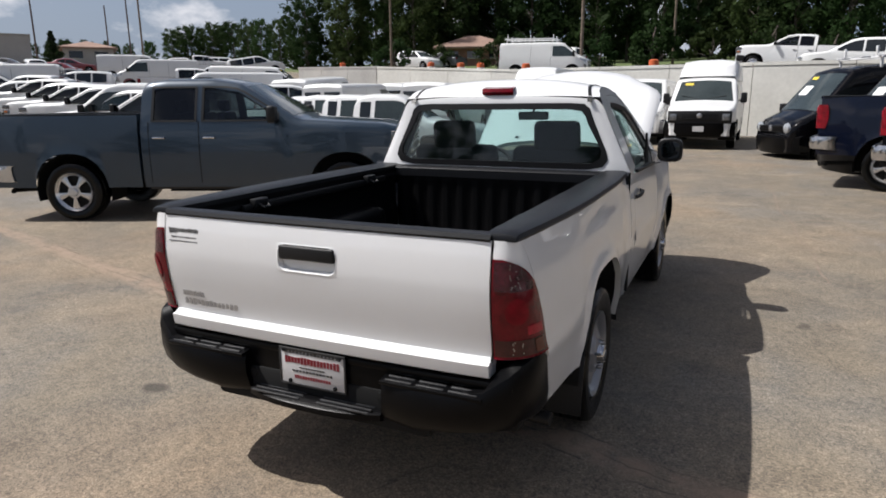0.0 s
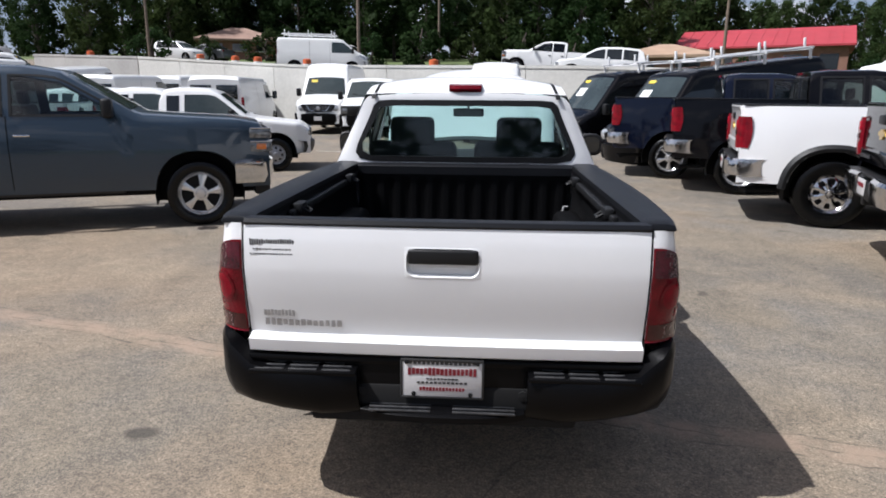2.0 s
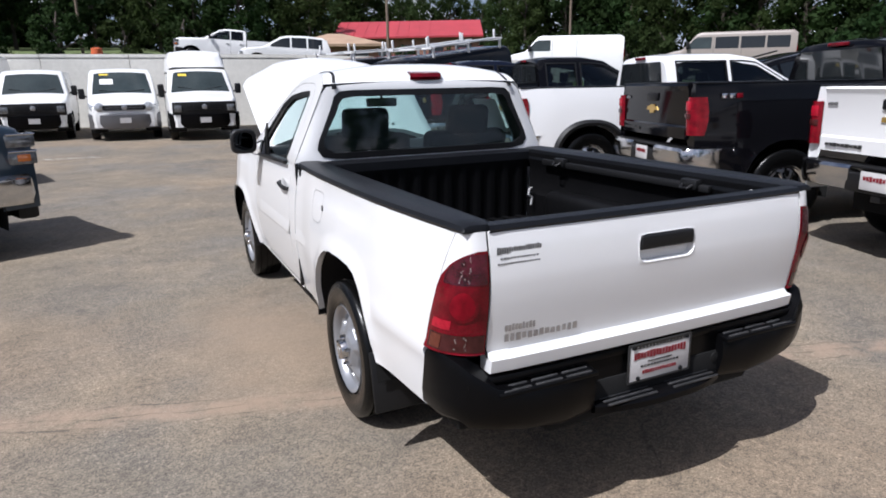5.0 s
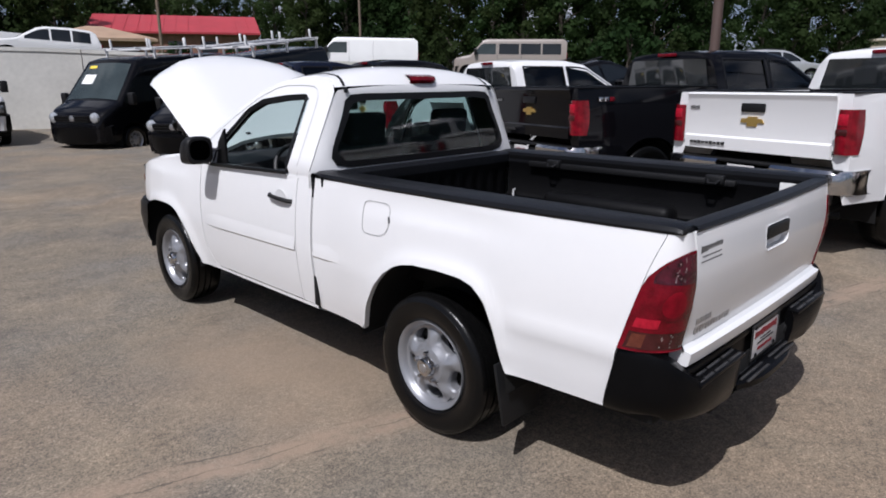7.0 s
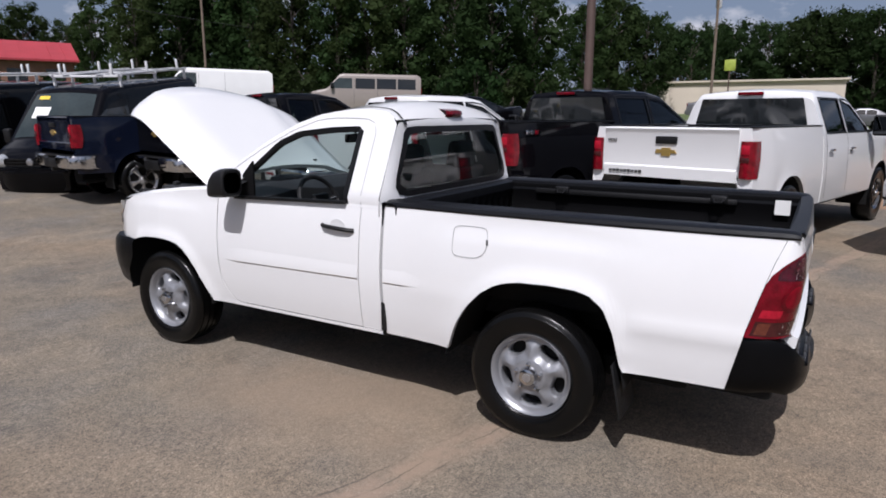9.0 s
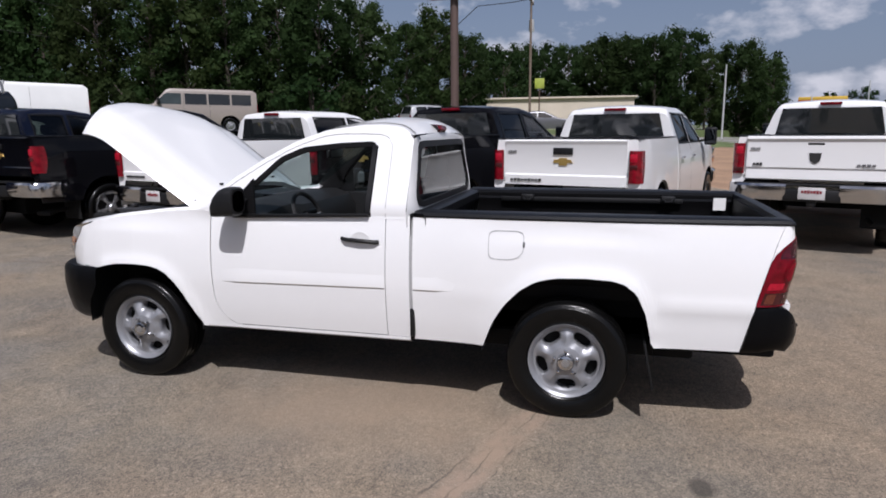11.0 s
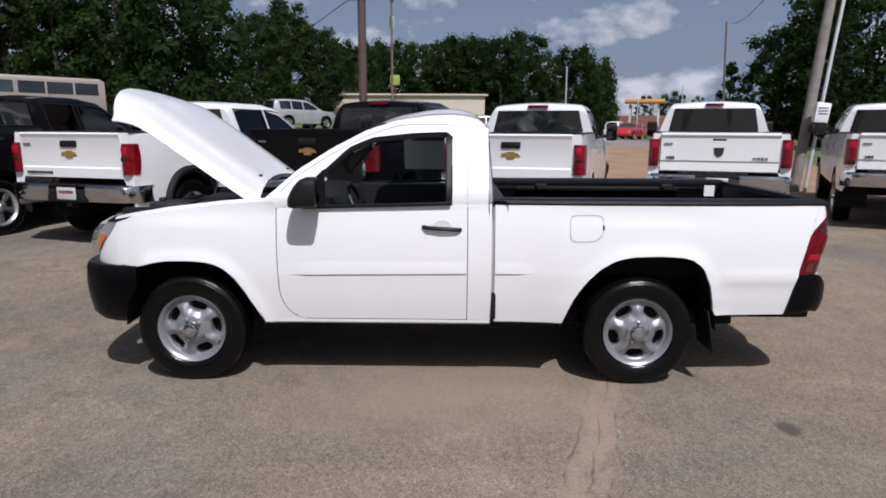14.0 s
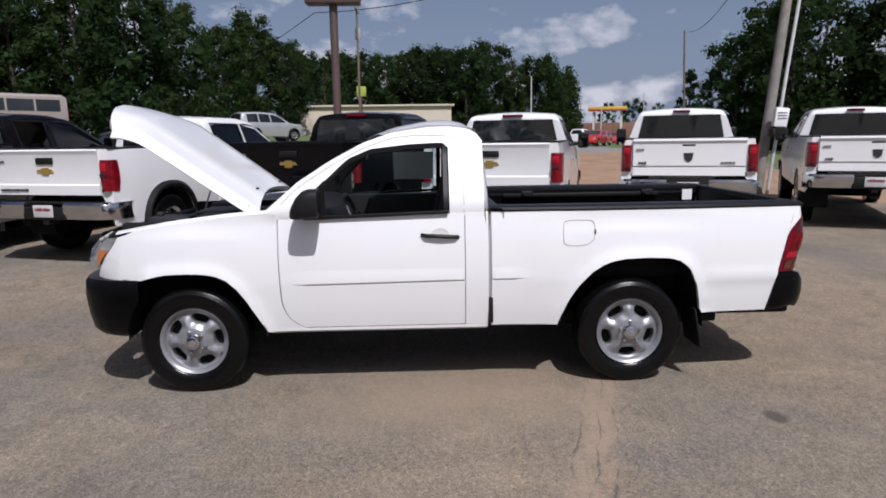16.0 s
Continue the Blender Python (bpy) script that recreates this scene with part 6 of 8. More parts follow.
    part("third_brake_lamp", lampb, LAMP_RED, root)

    # windscreen
    ws = Shape()
    cols = []
    for v in spaced(0, 1, 8):
        col = []
        for sx in spaced(-1, 1, 13):
            t = Vector((sx * 0.63, 1.655 - 0.10 * sx * sx, 1.612 - 0.012 * sx * sx))
            b = Vector((sx * 0.74, 2.42 - 0.17 * sx * sx, 1.13 + 0.02 * sx * sx))
            p = t.lerp(b, v) + Vector((0, 0.03, 0.03)) * math.sin(math.pi * v) * 0.4 * (1 - sx * sx)
            col.append(tuple(p))
        cols.append(col)
    ws.grid(cols)
    pane = part("windscreen", ws, GLASS, root)
    pane.visible_shadow = False
    band = Shape()
    band.grid([[tuple(Vector(p) + Vector((0, 0.004, 0.004))) for p in (cols[0][j], tuple(Vector(cols[0][j]).lerp(Vector(cols[1][j]), 0.5)))] for j in range(2, 11)])
    part("windscreen_border", band, SEAL, root)
    sg = Shape()
    sg.grid([[(half(y, z) - 0.035, y, z) for z in spaced(win_low(y), max(win_high(y), win_low(y) + 0.01), 5)] for y in spaced(1.17, 2.05, 10)])
    pane = part("side_window", sg, GLASS, root)
    pane.visible_shadow = False
    stk = Shape()
    stk.grid([[(half(y, z) - 0.045, y, z) for z in (1.235, 1.47)] for y in (1.22, 1.56)])
    part("window_sticker", stk, PAPER, root, "white price sheet stuck inside the far window")

    # interior
    for x in (-0.36, 0.36):
        st = Shape()
        st.box((x, 1.50, 0.70), (0.50, 0.52, 0.16), 0.05, seg=2)
        st.box((x, 1.15, 1.00), (0.60, 0.14, 0.57), 0.05, Euler((radians(12), 0, 0)).to_matrix(), seg=2)
        seat = part("seat", st, CLOTH, root)
        hr = Shape()
        hr.box((x, 1.075, 1.345), (0.30, 0.10, 0.20), 0.04, Euler((radians(10), 0, 0)).to_matrix(), seg=2)
        for k in (-0.06, 0.06):
            hr.tube([(x + k, 1.095, 1.20), (x + k, 1.08, 1.30)], 0.007, 6)
        part("headrest", hr, CLOTH, seat)
    ds = Shape()
    cols = []
    for x in spaced(-0.76, 0.76, 15):
        hump = 0.03 * math.exp(-((x + 0.36) / 0.18) ** 2)
        cols.append([(x, 1.98, 0.62), (x, 1.90, 0.80), (x, 1.90, 1.00), (x, 1.95, 1.095 + hump), (x, 2.08, 1.140 + hump), (x, 2.34, 1.135)])
    ds.grid(cols)
    part("dashboard", ds, DASH, root)
    sw = Shape()
    c = Vector((-0.36, 1.78, 1.035))
    m = Euler((radians(65), 0, 0)).to_matrix()
    sw.tube([tuple(c + m @ Vector((0.185 * math.cos(t), 0.185 * math.sin(t), 0))) for t in spaced(0, 2 * math.pi, 29)], 0.016, 8)
    for t in (math.pi * 0.95, math.pi * 0.05, math.pi * 1.5):
        sw.tube([tuple(c + m @ Vector((0.05 * math.cos(t), 0.05 * math.sin(t), -0.01))), tuple(c + m @ Vector((0.18 * math.cos(t), 0.18 * math.sin(t), 0)))], 0.013, 6)
    sw.box(tuple(c), (0.15, 0.05, 0.12), 0.02)
    sw.tube([tuple(c), (-0.36, 1.98, 0.94)], 0.03, 8)
    sp = part("steering_wheel", sw, DASH, root)
    for t in (math.pi * 0.97, math.pi * 0.03):
        sk = Shape()
        sk.tube([tuple(c + m @ Vector((0.07 * math.cos(t), 0.07 * math.sin(t), 0.012))), tuple(c + m @ Vector((0.155 * math.cos(t), 0.155 * math.sin(t), 0.012)))], 0.008, 6)
        part("spoke", sk, ALLOY, sp)
    mi = Shape()
    mi.box((0.0, 1.74, 1.460), (0.235, 0.03, 0.062), 0.014, seg=2)
    mi.tube([(0, 1.74, 1.47), (0, 1.75, 1.54), (0, 1.76, 1.585)], 0.010, 6)
    mip = part("rear_view_mirror", mi, SEAL, root)
    mg = Shape()
    mg.grid([[(x, 1.7235, z) for z in (1.437, 1.483)] for x in (-0.105, 0.105)])
    part("mirror_glass", mg, GREY_PAINT, mip)
    lin = Shape()
    lin.box((0, 1.45, 0.50), (1.66, 1.25, 0.06))
    lin.grid([[(0.80, y, z) for z in (0.5, 1.10)] for y in (0.95, 2.2)])
    lin.grid([[(-0.80, y, z) for z in (0.5, 1.10)] for y in (0.95, 2.2)])
    lin.grid([[(x, 0.955, z) for z in (0.5, 1.16)] for x in (-0.8, 0.8)])
    lin.grid([[(half(y, ct(y)) * sx * 0.93, y, ct(y) + 0.055 * (1 - abs(sx) ** 2.6) - 0.035) for y in spaced(0.98, 1.50, 5)] for sx in spaced(-1, 1, 9)])
    part("cab_lining", lin, DASH, root)

    # bed
    bd = Shape()
    zf = 0.70
    bd.box((0, -0.12, zf - 0.02), (1.38, 1.92, 0.04))
    bed_floor = part("bed_floor", bd, LINER, root)
    for k in range(13):
        rib = Shape()
        rib.box((-0.60 + 0.10 * k, -0.12, zf + 0.006), (0.045, 1.88, 0.014), 0.005)
        part("rib", rib, LINER, bed_floor)
    fw = Shape()
    cols = []
    n = 52
    for i in range(n * 2 + 1):
        x = -0.69 + 1.38 * i / (n * 2)
        ph = (i % 8) / 8
        d = 0.009 if 0.2 < ph < 0.7 else 0.0
        cols.append([(x, 0.838 - d, zf), (x, 0.838 - d, 1.03), (x, 0.826, 1.055), (x, 0.826, 1.09)])
    fw.grid(cols)
    part("bed_front_panel", fw, LINER, root, "black corrugated front panel of the bed")
    fr = Shape()
    cols = []
    for x in spaced(-0.86, 0.86, 9):
        cols.append([(x, 0.905, 1.02), (x, 0.905, 1.145), (x, 0.89, 1.152), (x, 0.83, 1.148), (x, 0.815, 1.135), (x, 0.815, 1.085)])
    fr.grid(cols)
    part("front_rail", fr, RAIL, root)
    for side in (-1, 1):
        ws_ = Shape()
        ws_.grid([[(side * 0.690, y, zf), (side * 0.685, y, 0.86), (side * 0.70, y, 0.88), (side * 0.705, y, 1.05), (side * 0.69, y, 1.075), (side * 0.69, y, 1.13)] for y in spaced(-1.07, 0.83, 12)])
        iw = part("bed_wall", ws_, LINER, root)
        ww = Shape()
        ww.box((side * 0.615, 0.0, zf + 0.115), (0.155, 0.86, 0.24), 0.05, seg=2)
        part("wheel_box", ww, LINER, iw)
        rc = Shape()
        cols = []
        for y in [-1.122, -1.117, -1.10] + spaced(-1.05, 0.86, 14) + [0.885]:
            o = min(half(max(y, -1.12), 1.12) + 0.006, 0.874)
            k = 0.35 if y < -1.12 else (0.6 if y < -1.11 else (0.75 if y < -1.09 else 0.85))
            z0 = 1.126
            cols.append([(side * (o - 0.004), y, z0), (side * o, y, z0 + 0.012 * k), (side * (o - 0.006), y, z0 + 0.030 * k), (side * (o - 0.03), y, z0 + 0.040 * k), (side * 0.72, y, z0 + 0.038 * k), (side * 0.695, y, z0 + 0.028 * k), (side * 0.688, y, z0 - (0.04 if y > -1.07 else 0.002))])
        rc.grid(cols)
        rc.poly(cols[0])
        rc.poly(cols[-1], True)
        rl = part("rail_cap", rc, RAIL, root, "black plastic bed rail cap")
        rail = Shape()
        rail.box((side * 0.675, -0.05, 1.085), (0.03, 1.35, 0.035), 0.008)
        part("deck_rail", rail, PLASTIC, rl)
        for yy in (0.42, -0.62):
            cl = Shape()
            cl.box((side * 0.662, yy, 1.10), (0.045, 0.10, 0.05), 0.01)
            cl.tube([(side * 0.64, yy - 0.03, 1.10), (side * 0.615, yy - 0.02, 1.085), (side * 0.615, yy + 0.02, 1.085), (side * 0.64, yy + 0.03, 1.10)], 0.007, 6)
            part("tie_down_cleat", cl, PLASTIC, rl)
    tg = Shape()
    tg.box((0.676, -0.98, 1.070), (0.004, 0.085, 0.090), 0.0)
    tg.box((0.690, -0.98, 1.112), (0.030, 0.02, 0.004), 0.0)
    part("hang_tag", tg, PAPER, root, "small white paper tag on the bed rail")
    hk = Shape()
    hk.tube([(0.665, 0.74, 0.90), (0.64, 0.73, 0.90), (0.635, 0.73, 0.86), (0.66, 0.73, 0.84), (0.655, 0.73, 0.79)], 0.008, 6)
    part("tie_hook", hk, GALV, root)

    # tailgate
    gt = Shape()
    cols = []
    prof = [(-1.085, 0.645), (-1.140, 0.645), (-1.1465, 0.650), (-1.1485, 0.660), (-1.1535, 0.695), (-1.130, 0.702), (-1.118, 0.715), (-1.130, 0.79), (-1.1425, 0.86), (-1.1500, 0.945), (-1.1500, 0.98), (-1.1430, 1.058), (-1.1395, 1.08), (-1.131, 1.122), (-1.118, 1.132), (-1.075, 1.132), (-1.075, 0.645)]
    face_y = table([(z, y) for y, z in prof[4:14]])

    def gy(x, z):
        return face_y(z) - 0.012 * (1 - (x / 0.722) ** 2)

    for x in sorted(spaced(-0.722, 0.722, 19) + [-0.136, 0.136]):
        b = -0.012 * (1 - (x / 0.722) ** 2)
        e = 0.003 if abs(x) > 0.72 else 0.0
        cols.append([(x, y + b + e, z) for y, z in prof])
    gt.grid(cols)
    gt.f = [q for q in gt.f if not all(abs(gt.v[i][0]) < 0.1365 and 0.944 < gt.v[i][2] < 1.059 and gt.v[i][1] < -1.12 for i in q)]
    gt.poly(cols[0])
    gt.poly(cols[-1], True)
    gate = part("tailgate", gt, WHITE, root, sharp=28)
    gc = Shape()
    gc.grid([[(x, y - 0.012 * (1 - (x / 0.722) ** 2), z) for y, z in ((-1.128, 1.120), (-1.136, 1.132), (-1.128, 1.146), (-1.10, 1.150), (-1.07, 1.146), (-1.066, 1.12))] for x in spaced(-0.72, 0.72, 15)])
    part("top_cap", gc, RAIL, gate)
    inner = Shape()
    inner.box((0, -1.070, 0.90), (1.36, 0.012, 0.44))
    part("inner_panel", inner, LINER, gate)
    hb = Shape()
    ring = rounded(0.128, 0.128, 0.952, 1.052, 0.034)
    cz = 1.0015
    cols = []
    for x, z in ring:
        k = 1 / max(abs(x) / 0.136, abs(z - cz) / 0.0565, 0.01)
        ox, oz = x * k, cz + (z - cz) * k
        ix, iz = x * 0.95, cz + (z - cz) * 0.88
        cols.append([(ox, gy(ox, oz), oz), (x * 1.02, gy(x, z) - 0.002, cz + (z - cz) * 1.03), (x, gy(x, z) + 0.001, z), (x * 0.975, gy(x, z) + 0.010, cz + (z - cz) * 0.95), (ix, gy(0, z) + 0.022, iz)])
    hb.grid(cols, close=True)
    hb.poly([c[-1] for c in cols])
    part("handle_recess", hb, WHITE, gate)
    hn = Shape()
    hn.box((0, -1.1550, 1.0235), (0.250, 0.022, 0.054), 0.009, seg=2)
    part("handle", hn, PLASTIC, gate, "black plastic tailgate handle")

    def gate_bars(x0, x1, z, h, mat, n, name, lift, gap, seed=0, surface=None, parent=None):
        """A row of plain bars in place of letters, each laid on the panel."""
        rng = random.Random(seed)
        pitch = (x1 - x0) / n
        for i in range(n):
            x = x0 + pitch * (i + 0.5)
            y = (surface(x, z) if surface else gy(x, z)) - lift * 0.5
            w = pitch * (1 - gap * rng.uniform(0.6, 1.3))
            b_ = Shape()
            b_.box((x, y, z + h * rng.uniform(-0.05, 0.05)), (w, lift * 1.6, h * rng.uniform(0.72, 1.0)))
            part(name, b_, mat, parent or gate)

    gate_bars(-0.70, -0.535, 1.062, 0.026, INK_GREY, 19, "dealer_sticker", 0.0006, 0.22, 1)
    gate_bars(-0.69, -0.545, 1.037, 0.007, INK_GREY, 12, "dealer_sticker", 0.0006, 0.3, 2)
    gate_bars(-0.70, -0.54, 1.020, 0.006, INK_GREY, 15, "dealer_sticker", 0.0006, 0.3, 3)
    gate_bars(-0.665, -0.545, 0.795, 0.025, BADGE, 9, "emblem", 0.002, 0.3, 4)
    gate_bars(-0.665, -0.370, 0.757, 0.027, BADGE, 13, "emblem", 0.002, 0.32, 5)

    # tail lamps
    lamp_start = table([(0.70, 0.0), (0.95, 0.0), (0.98, 0.03), (1.015, 0.15), (1.035, 0.28), (1.05, 0.43), (1.06, 0.60), (1.068, 0.82)])
    lamp_round = table([(0.70, 1.06), (0.80, 0.96), (0.85, 0.88), (0.92, 0.70), (0.955, 0.76), (0.98, 0.86), (1.07, 0.86), (1.14, 0.80)])

    def lamp_line(z, lift, n=17, whole=False):
        """The plan of the rear corner at one height, from the flank round to the tailgate."""
        yb = back(z) - 0.002
        w = half(max(-1.1, yb), z)
        yr = face_y(z) + 0.004
        e = lamp_round(z)
        t0 = 0.0 if whole else lamp_start(z)
        out = []
        for i in range(n):
            th = 0.5 * math.pi * (t0 + (1 - t0) * i / (n - 1))
            c_, s_ = max(0.0, math.cos(th)) ** e, math.sin(th) ** e
            out.append((0.731 + (w + lift - 0.731) * c_, yb + (yr - lift - yb) * s_))
        return out

    lamp_z = [0.712, 0.716, 0.724] + spaced(0.74, 1.035, 17) + [1.044, 1.052, 1.059, 1.064, 1.068]
    for side in (-1, 1):
        post = Shape()
        post.grid([[(side * x, y, z) for x, y in lamp_line(z, -0.0005, 17, True)] + [(side * 0.728, -1.09, z)] for z in spaced(0.723, 1.05, 9) + [1.066, 1.074, 1.085, 1.10, 1.128]])
        part("corner_post", post, WHITE, root)
        gap = Shape()
        gap.grid([[(side * x, face_y(z) + d, z) for x, d in ((0.7205, 0.010), (0.7305, 0.012))] for z in spaced(0.70, 1.125, 15)])
        part("lamp_gap", gap, SEAM, root)
        lens = Shape()
        cols = []
        for z in lamp_z:
            outer, under = lamp_line(z, 0.004), lamp_line(z, -0.004)
            cols.append([(side * x, y, z) for x, y in [under[0]] + outer] + [(side * 0.731, -1.095, z)])
        lens.grid(cols)
        lens.poly(cols[0])
        lens.poly(cols[-1], True)
        lamp = part("tail_lamp", lens, LAMP_RED, root, "crimson wrap-around tail lamp", sharp=75)

        def on_lamp(i, z, lift):
            line = lamp_line(z, lift, 17, True)
            k = min(15, max(0, int(i)))
            f = i - k
            return (side * (line[k][0] * (1 - f) + line[k + 1][0] * f), line[k][1] * (1 - f) + line[k + 1][1] * f, z)

        for z0, z1, lo, hi, mat, nm in ((0.962, 1.060, 2.0, 15.6, LAMP_DARK, "upper_lens"), (0.722, 0.784, 1.2, 15.6, LAMP_CLEAR, "reversing_lens"), (0.800, 0.835, 1.5, 7.0, PRISM, "reflector"), (0.728, 0.778, 2.0, 5.0, LAMP_TAN, "side_marker")):
            lens_ = Shape()
            rows = []
            for z in spaced(z0, z1, 8):
                a_ = max(lo, 16 * lamp_start(z) + 1.0)
                rows.append([on_lamp(q, z, 0.006 if nm != "side_marker" else 0.008) for q in spaced(min(a_, hi - 0.5), hi, 14)])
            lens_.grid(rows)
            part(nm, lens_, mat, lamp, sharp=75)
        for q0, q1, mat in ((0.80, 1.0, LAMP_RED), (0.02, 0.80, REFLECTOR)):
            bowl = Shape()
            bowl.grid([[on_lamp(9.6 + 4.6 * q * math.cos(t), 0.892 + 0.060 * q * math.sin(t), 0.007) for q in spaced(q0, q1, 4)] for t in spaced(0, 2 * math.pi, 29)])
            part("reflector_bowl", bowl, mat, lamp, sharp=75)
        rng = random.Random(31)
        for i, z0, z1 in ((8.0, 0.970, 1.040), (10.6, 0.970, 1.048), (9.3, 0.965, 0.985), (8.8, 0.732, 0.774), (10.8, 0.730, 0.776)):
            z = z0
            while z < z1:
                q, h = i + rng.uniform(-0.35, 0.35), rng.uniform(0.003, 0.008)
                if rng.random() < 0.75:
                    facet = Shape()
                    facet.grid([[on_lamp(q + d, zz, 0.0085) for zz in (z, z + h)] for d in (0.0, rng.uniform(0.15, 0.4))])
                    part("reflector_facet", facet, FACET, lamp)
                z += h + 0.002

    # rear bumper
    for side in (-1, 1):
        b = Shape()
        cols = []
        path = [(0.315, -1.178, 0.590), (0.45, -1.205, 0.590), (0.60, -1.205, 0.594), (0.71, -1.192, 0.612), (0.795, -1.158, 0.672), (0.838, -1.112, 0.702), (0.862, -1.055, 0.716), (0.872, -0.99, 0.718), (0.872, -0.905, 0.714)]
        lows = [0.410, 0.412, 0.430, 0.448, 0.460, 0.465, 0.462, 0.455, 0.448]
        for (x, y, zt), z0 in zip(path, lows):
            drop = 0.0
            n_in = 0.10 if x < 0.75 else 0.05
            cx_, cy_ = x - (n_in * 0.9 if x > 0.78 else 0), y + (n_in if x <= 0.8 else n_in * 0.3)
            inx, iny = side * cx_, cy_
            cols.append([(inx, iny, z0 + 0.005), (side * (x - 0.035 * (x > 0.8)), y + 0.035 * (x <= 0.82) + 0.03 * (0.82 < x < 0.865), z0), (side * (x - 0.008), y + 0.010, z0 + 0.03), (side * x, y, z0 + 0.09), (side * x, y, zt - 0.035 - drop), (side * (x - 0.012 * (x > 0.8)), y + 0.014 * (x <= 0.8), zt - 0.008 - drop), (inx, iny, zt), (inx, iny, z0 + 0.005)])
        cols[-1] = [(vx, back(vz) - 0.003, vz) for vx, vy, vz in cols[-1]]
        b.grid(cols)
        b.poly(cols[0])
        b.poly(cols[-1], True)
        bp = part("bumper_end", b, BUMPER, root, "black textured bumper corner")
        pad = Shape()
        tilt = Euler((radians(5), 0, 0)).to_matrix()
        pad.box((side * 0.515, -1.152, 0.586), (0.40, 0.088, 0.016), 0.005, tilt)
        pp = part("step_pad", pad, BUMPER, bp)
        for k in range(3):
            for j in range(3):
                rb = Shape()
                at = Vector((side * (0.39 + 0.125 * j), -1.152, 0.586)) + tilt @ Vector((0, 0.029 * (k - 1), 0.009))
                rb.box(tuple(at), (0.108, 0.011, 0.008), 0.003, tilt)
                part("tread_bar", rb, TREAD, pp)
    mid = Shape()
    mid.box((0, -1.105, 0.53), (0.74, 0.07, 0.24), 0.01)
    mid.box((0, -1.10, 0.62), (1.62, 0.10, 0.03), 0.01)
    part("plate_panel", mid, BUMPER, root)
    lowstep = Shape()
    cols = []
    for x in spaced(-0.305, 0.305, 9):
        q = abs(x) / 0.305
        y = -1.222 + 0.05 * q ** 3
        cols.append([(x, -1.09, 0.405), (x, y + 0.02, 0.405), (x, y, 0.415), (x, y, 0.438), (x, y + 0.015, 0.448), (x, -1.09, 0.452)])
    lowstep.grid(cols)
    lowstep.poly(cols[0])
    lowstep.poly(cols[-1], True)
    ls = part("centre_step", lowstep, BUMPER, root)
    for k in range(4):
        for sgn in (-1, 1):
            rb = Shape()
            rb.box((sgn * 0.155, -1.200 + 0.027 * k, 0.451), (0.23, 0.011, 0.008), 0.003)
            part("tread_bar", rb, TREAD, ls)
    pl = Shape()
    pl.box((0, -1.158, 0.562), (0.300, 0.006, 0.146), 0.005)
    plate = part("dealer_plate", pl, PLATE_WHITE, root, "white dealer plate with red and black print")
    flat = lambda x, z: -1.1607
    rim_ = Shape()
    for c_, z_ in (((0, -1.160, 0.6345), (0.306, 0.007, 0.012)), ((0, -1.160, 0.4895), (0.306, 0.007, 0.010)), ((-0.150, -1.160, 0.562), (0.009, 0.007, 0.140)), ((0.150, -1.160, 0.562), (0.009, 0.007, 0.140))):
        rim_.box(c_, z_, 0.003)
    part("plate_frame", rim_, INK_DARK, plate, "thin black plate frame")
    gate_bars(-0.125, 0.125, 0.624, 0.011, INK_DARK, 15, "print", 0.0015, 0.25, 6, flat, plate)
    gate_bars(-0.128, 0.128, 0.592, 0.030, INK_RED, 17, "print", 0.0015, 0.30, 7, flat, plate)
    gate_bars(-0.060, 0.060, 0.563, 0.007, INK_DARK, 9, "print", 0.0015, 0.3, 8, flat, plate)
    gate_bars(-0.095, 0.095, 0.548, 0.009, INK_DARK, 12, "print", 0.0015, 0.3, 9, flat, plate)
    gate_bars(-0.085, 0.085, 0.523, 0.015, INK_RED, 14, "print", 0.0015, 0.30, 10, flat, plate)
    for sgn in (-1, 1):
        for xx, zz in ((0.105, 0.503), (0.13, 0.628)):
            bt = Shape()
            bt.lathe([(0.001, -0.006), (0.008, -0.005), (0.009, 0.004)], 8, (sgn * xx, -1.162, zz), "y")
            part("plate_bolt", bt, UNDER, plate)
        bl = Shape()
        bl.lathe([(0.001, -0.03), (0.02, -0.028), (0.024, 0.02)], 10, (sgn * 0.30, -1.125, 0.50), "y")
        part("bumper_bolt", bl, UNDER, root)

    # front bumper, grille panel, engine bay
    fb = Shape()
    cols = []
    edge_path = [(0.0, 3.56), (0.25, 3.555), (0.45, 3.545), (0.60, 3.525), (0.71, 3.495), (0.79, 3.45), (0.845, 3.385), (0.885, 3.30), (0.905, 3.215)]
    for x, y in [(-p[0], p[1]) for p in reversed(edge_path[1:])] + edge_path:
        d = Vector((x * 0.55, 0.45 * (y - 2.7), 0)).normalized() if x else Vector((0, 1, 0))
        prof = [(-0.14, 0.372), (-0.060, 0.376), (-0.022, 0.42), (0.0, 0.52), (0.010, 0.62), (0.002, 0.715), (-0.02, 0.742), (-0.10, 0.748)]
        cols.append([(x + d.x * o, y + d.y * o, z) for o, z in prof])
    def arch_end(sgn):
        return [(sgn * (0.917 + max(o, -0.05)), WB + math.sqrt(max(0.09, 0.405 ** 2 - (z - HUB) ** 2)), z) for o, z in prof]
    fb.grid([arch_end(-1)] + cols + [arch_end(1)])
    part("front_bumper", fb, BUMPER, root, "unpainted black front bumper")
    gp = Shape()
    gp.box((0, 3.42, 0.86), (1.14, 0.04, 0.22), 0.03)
    part("grille", gp, PLASTIC, root)
    eb = Shape()
    eb.box((0, 2.82, 0.80), (1.40, 0.90, 0.10), 0.02)
    eb.box((0, 3.28, 0.98), (1.36, 0.10, 0.08), 0.02)
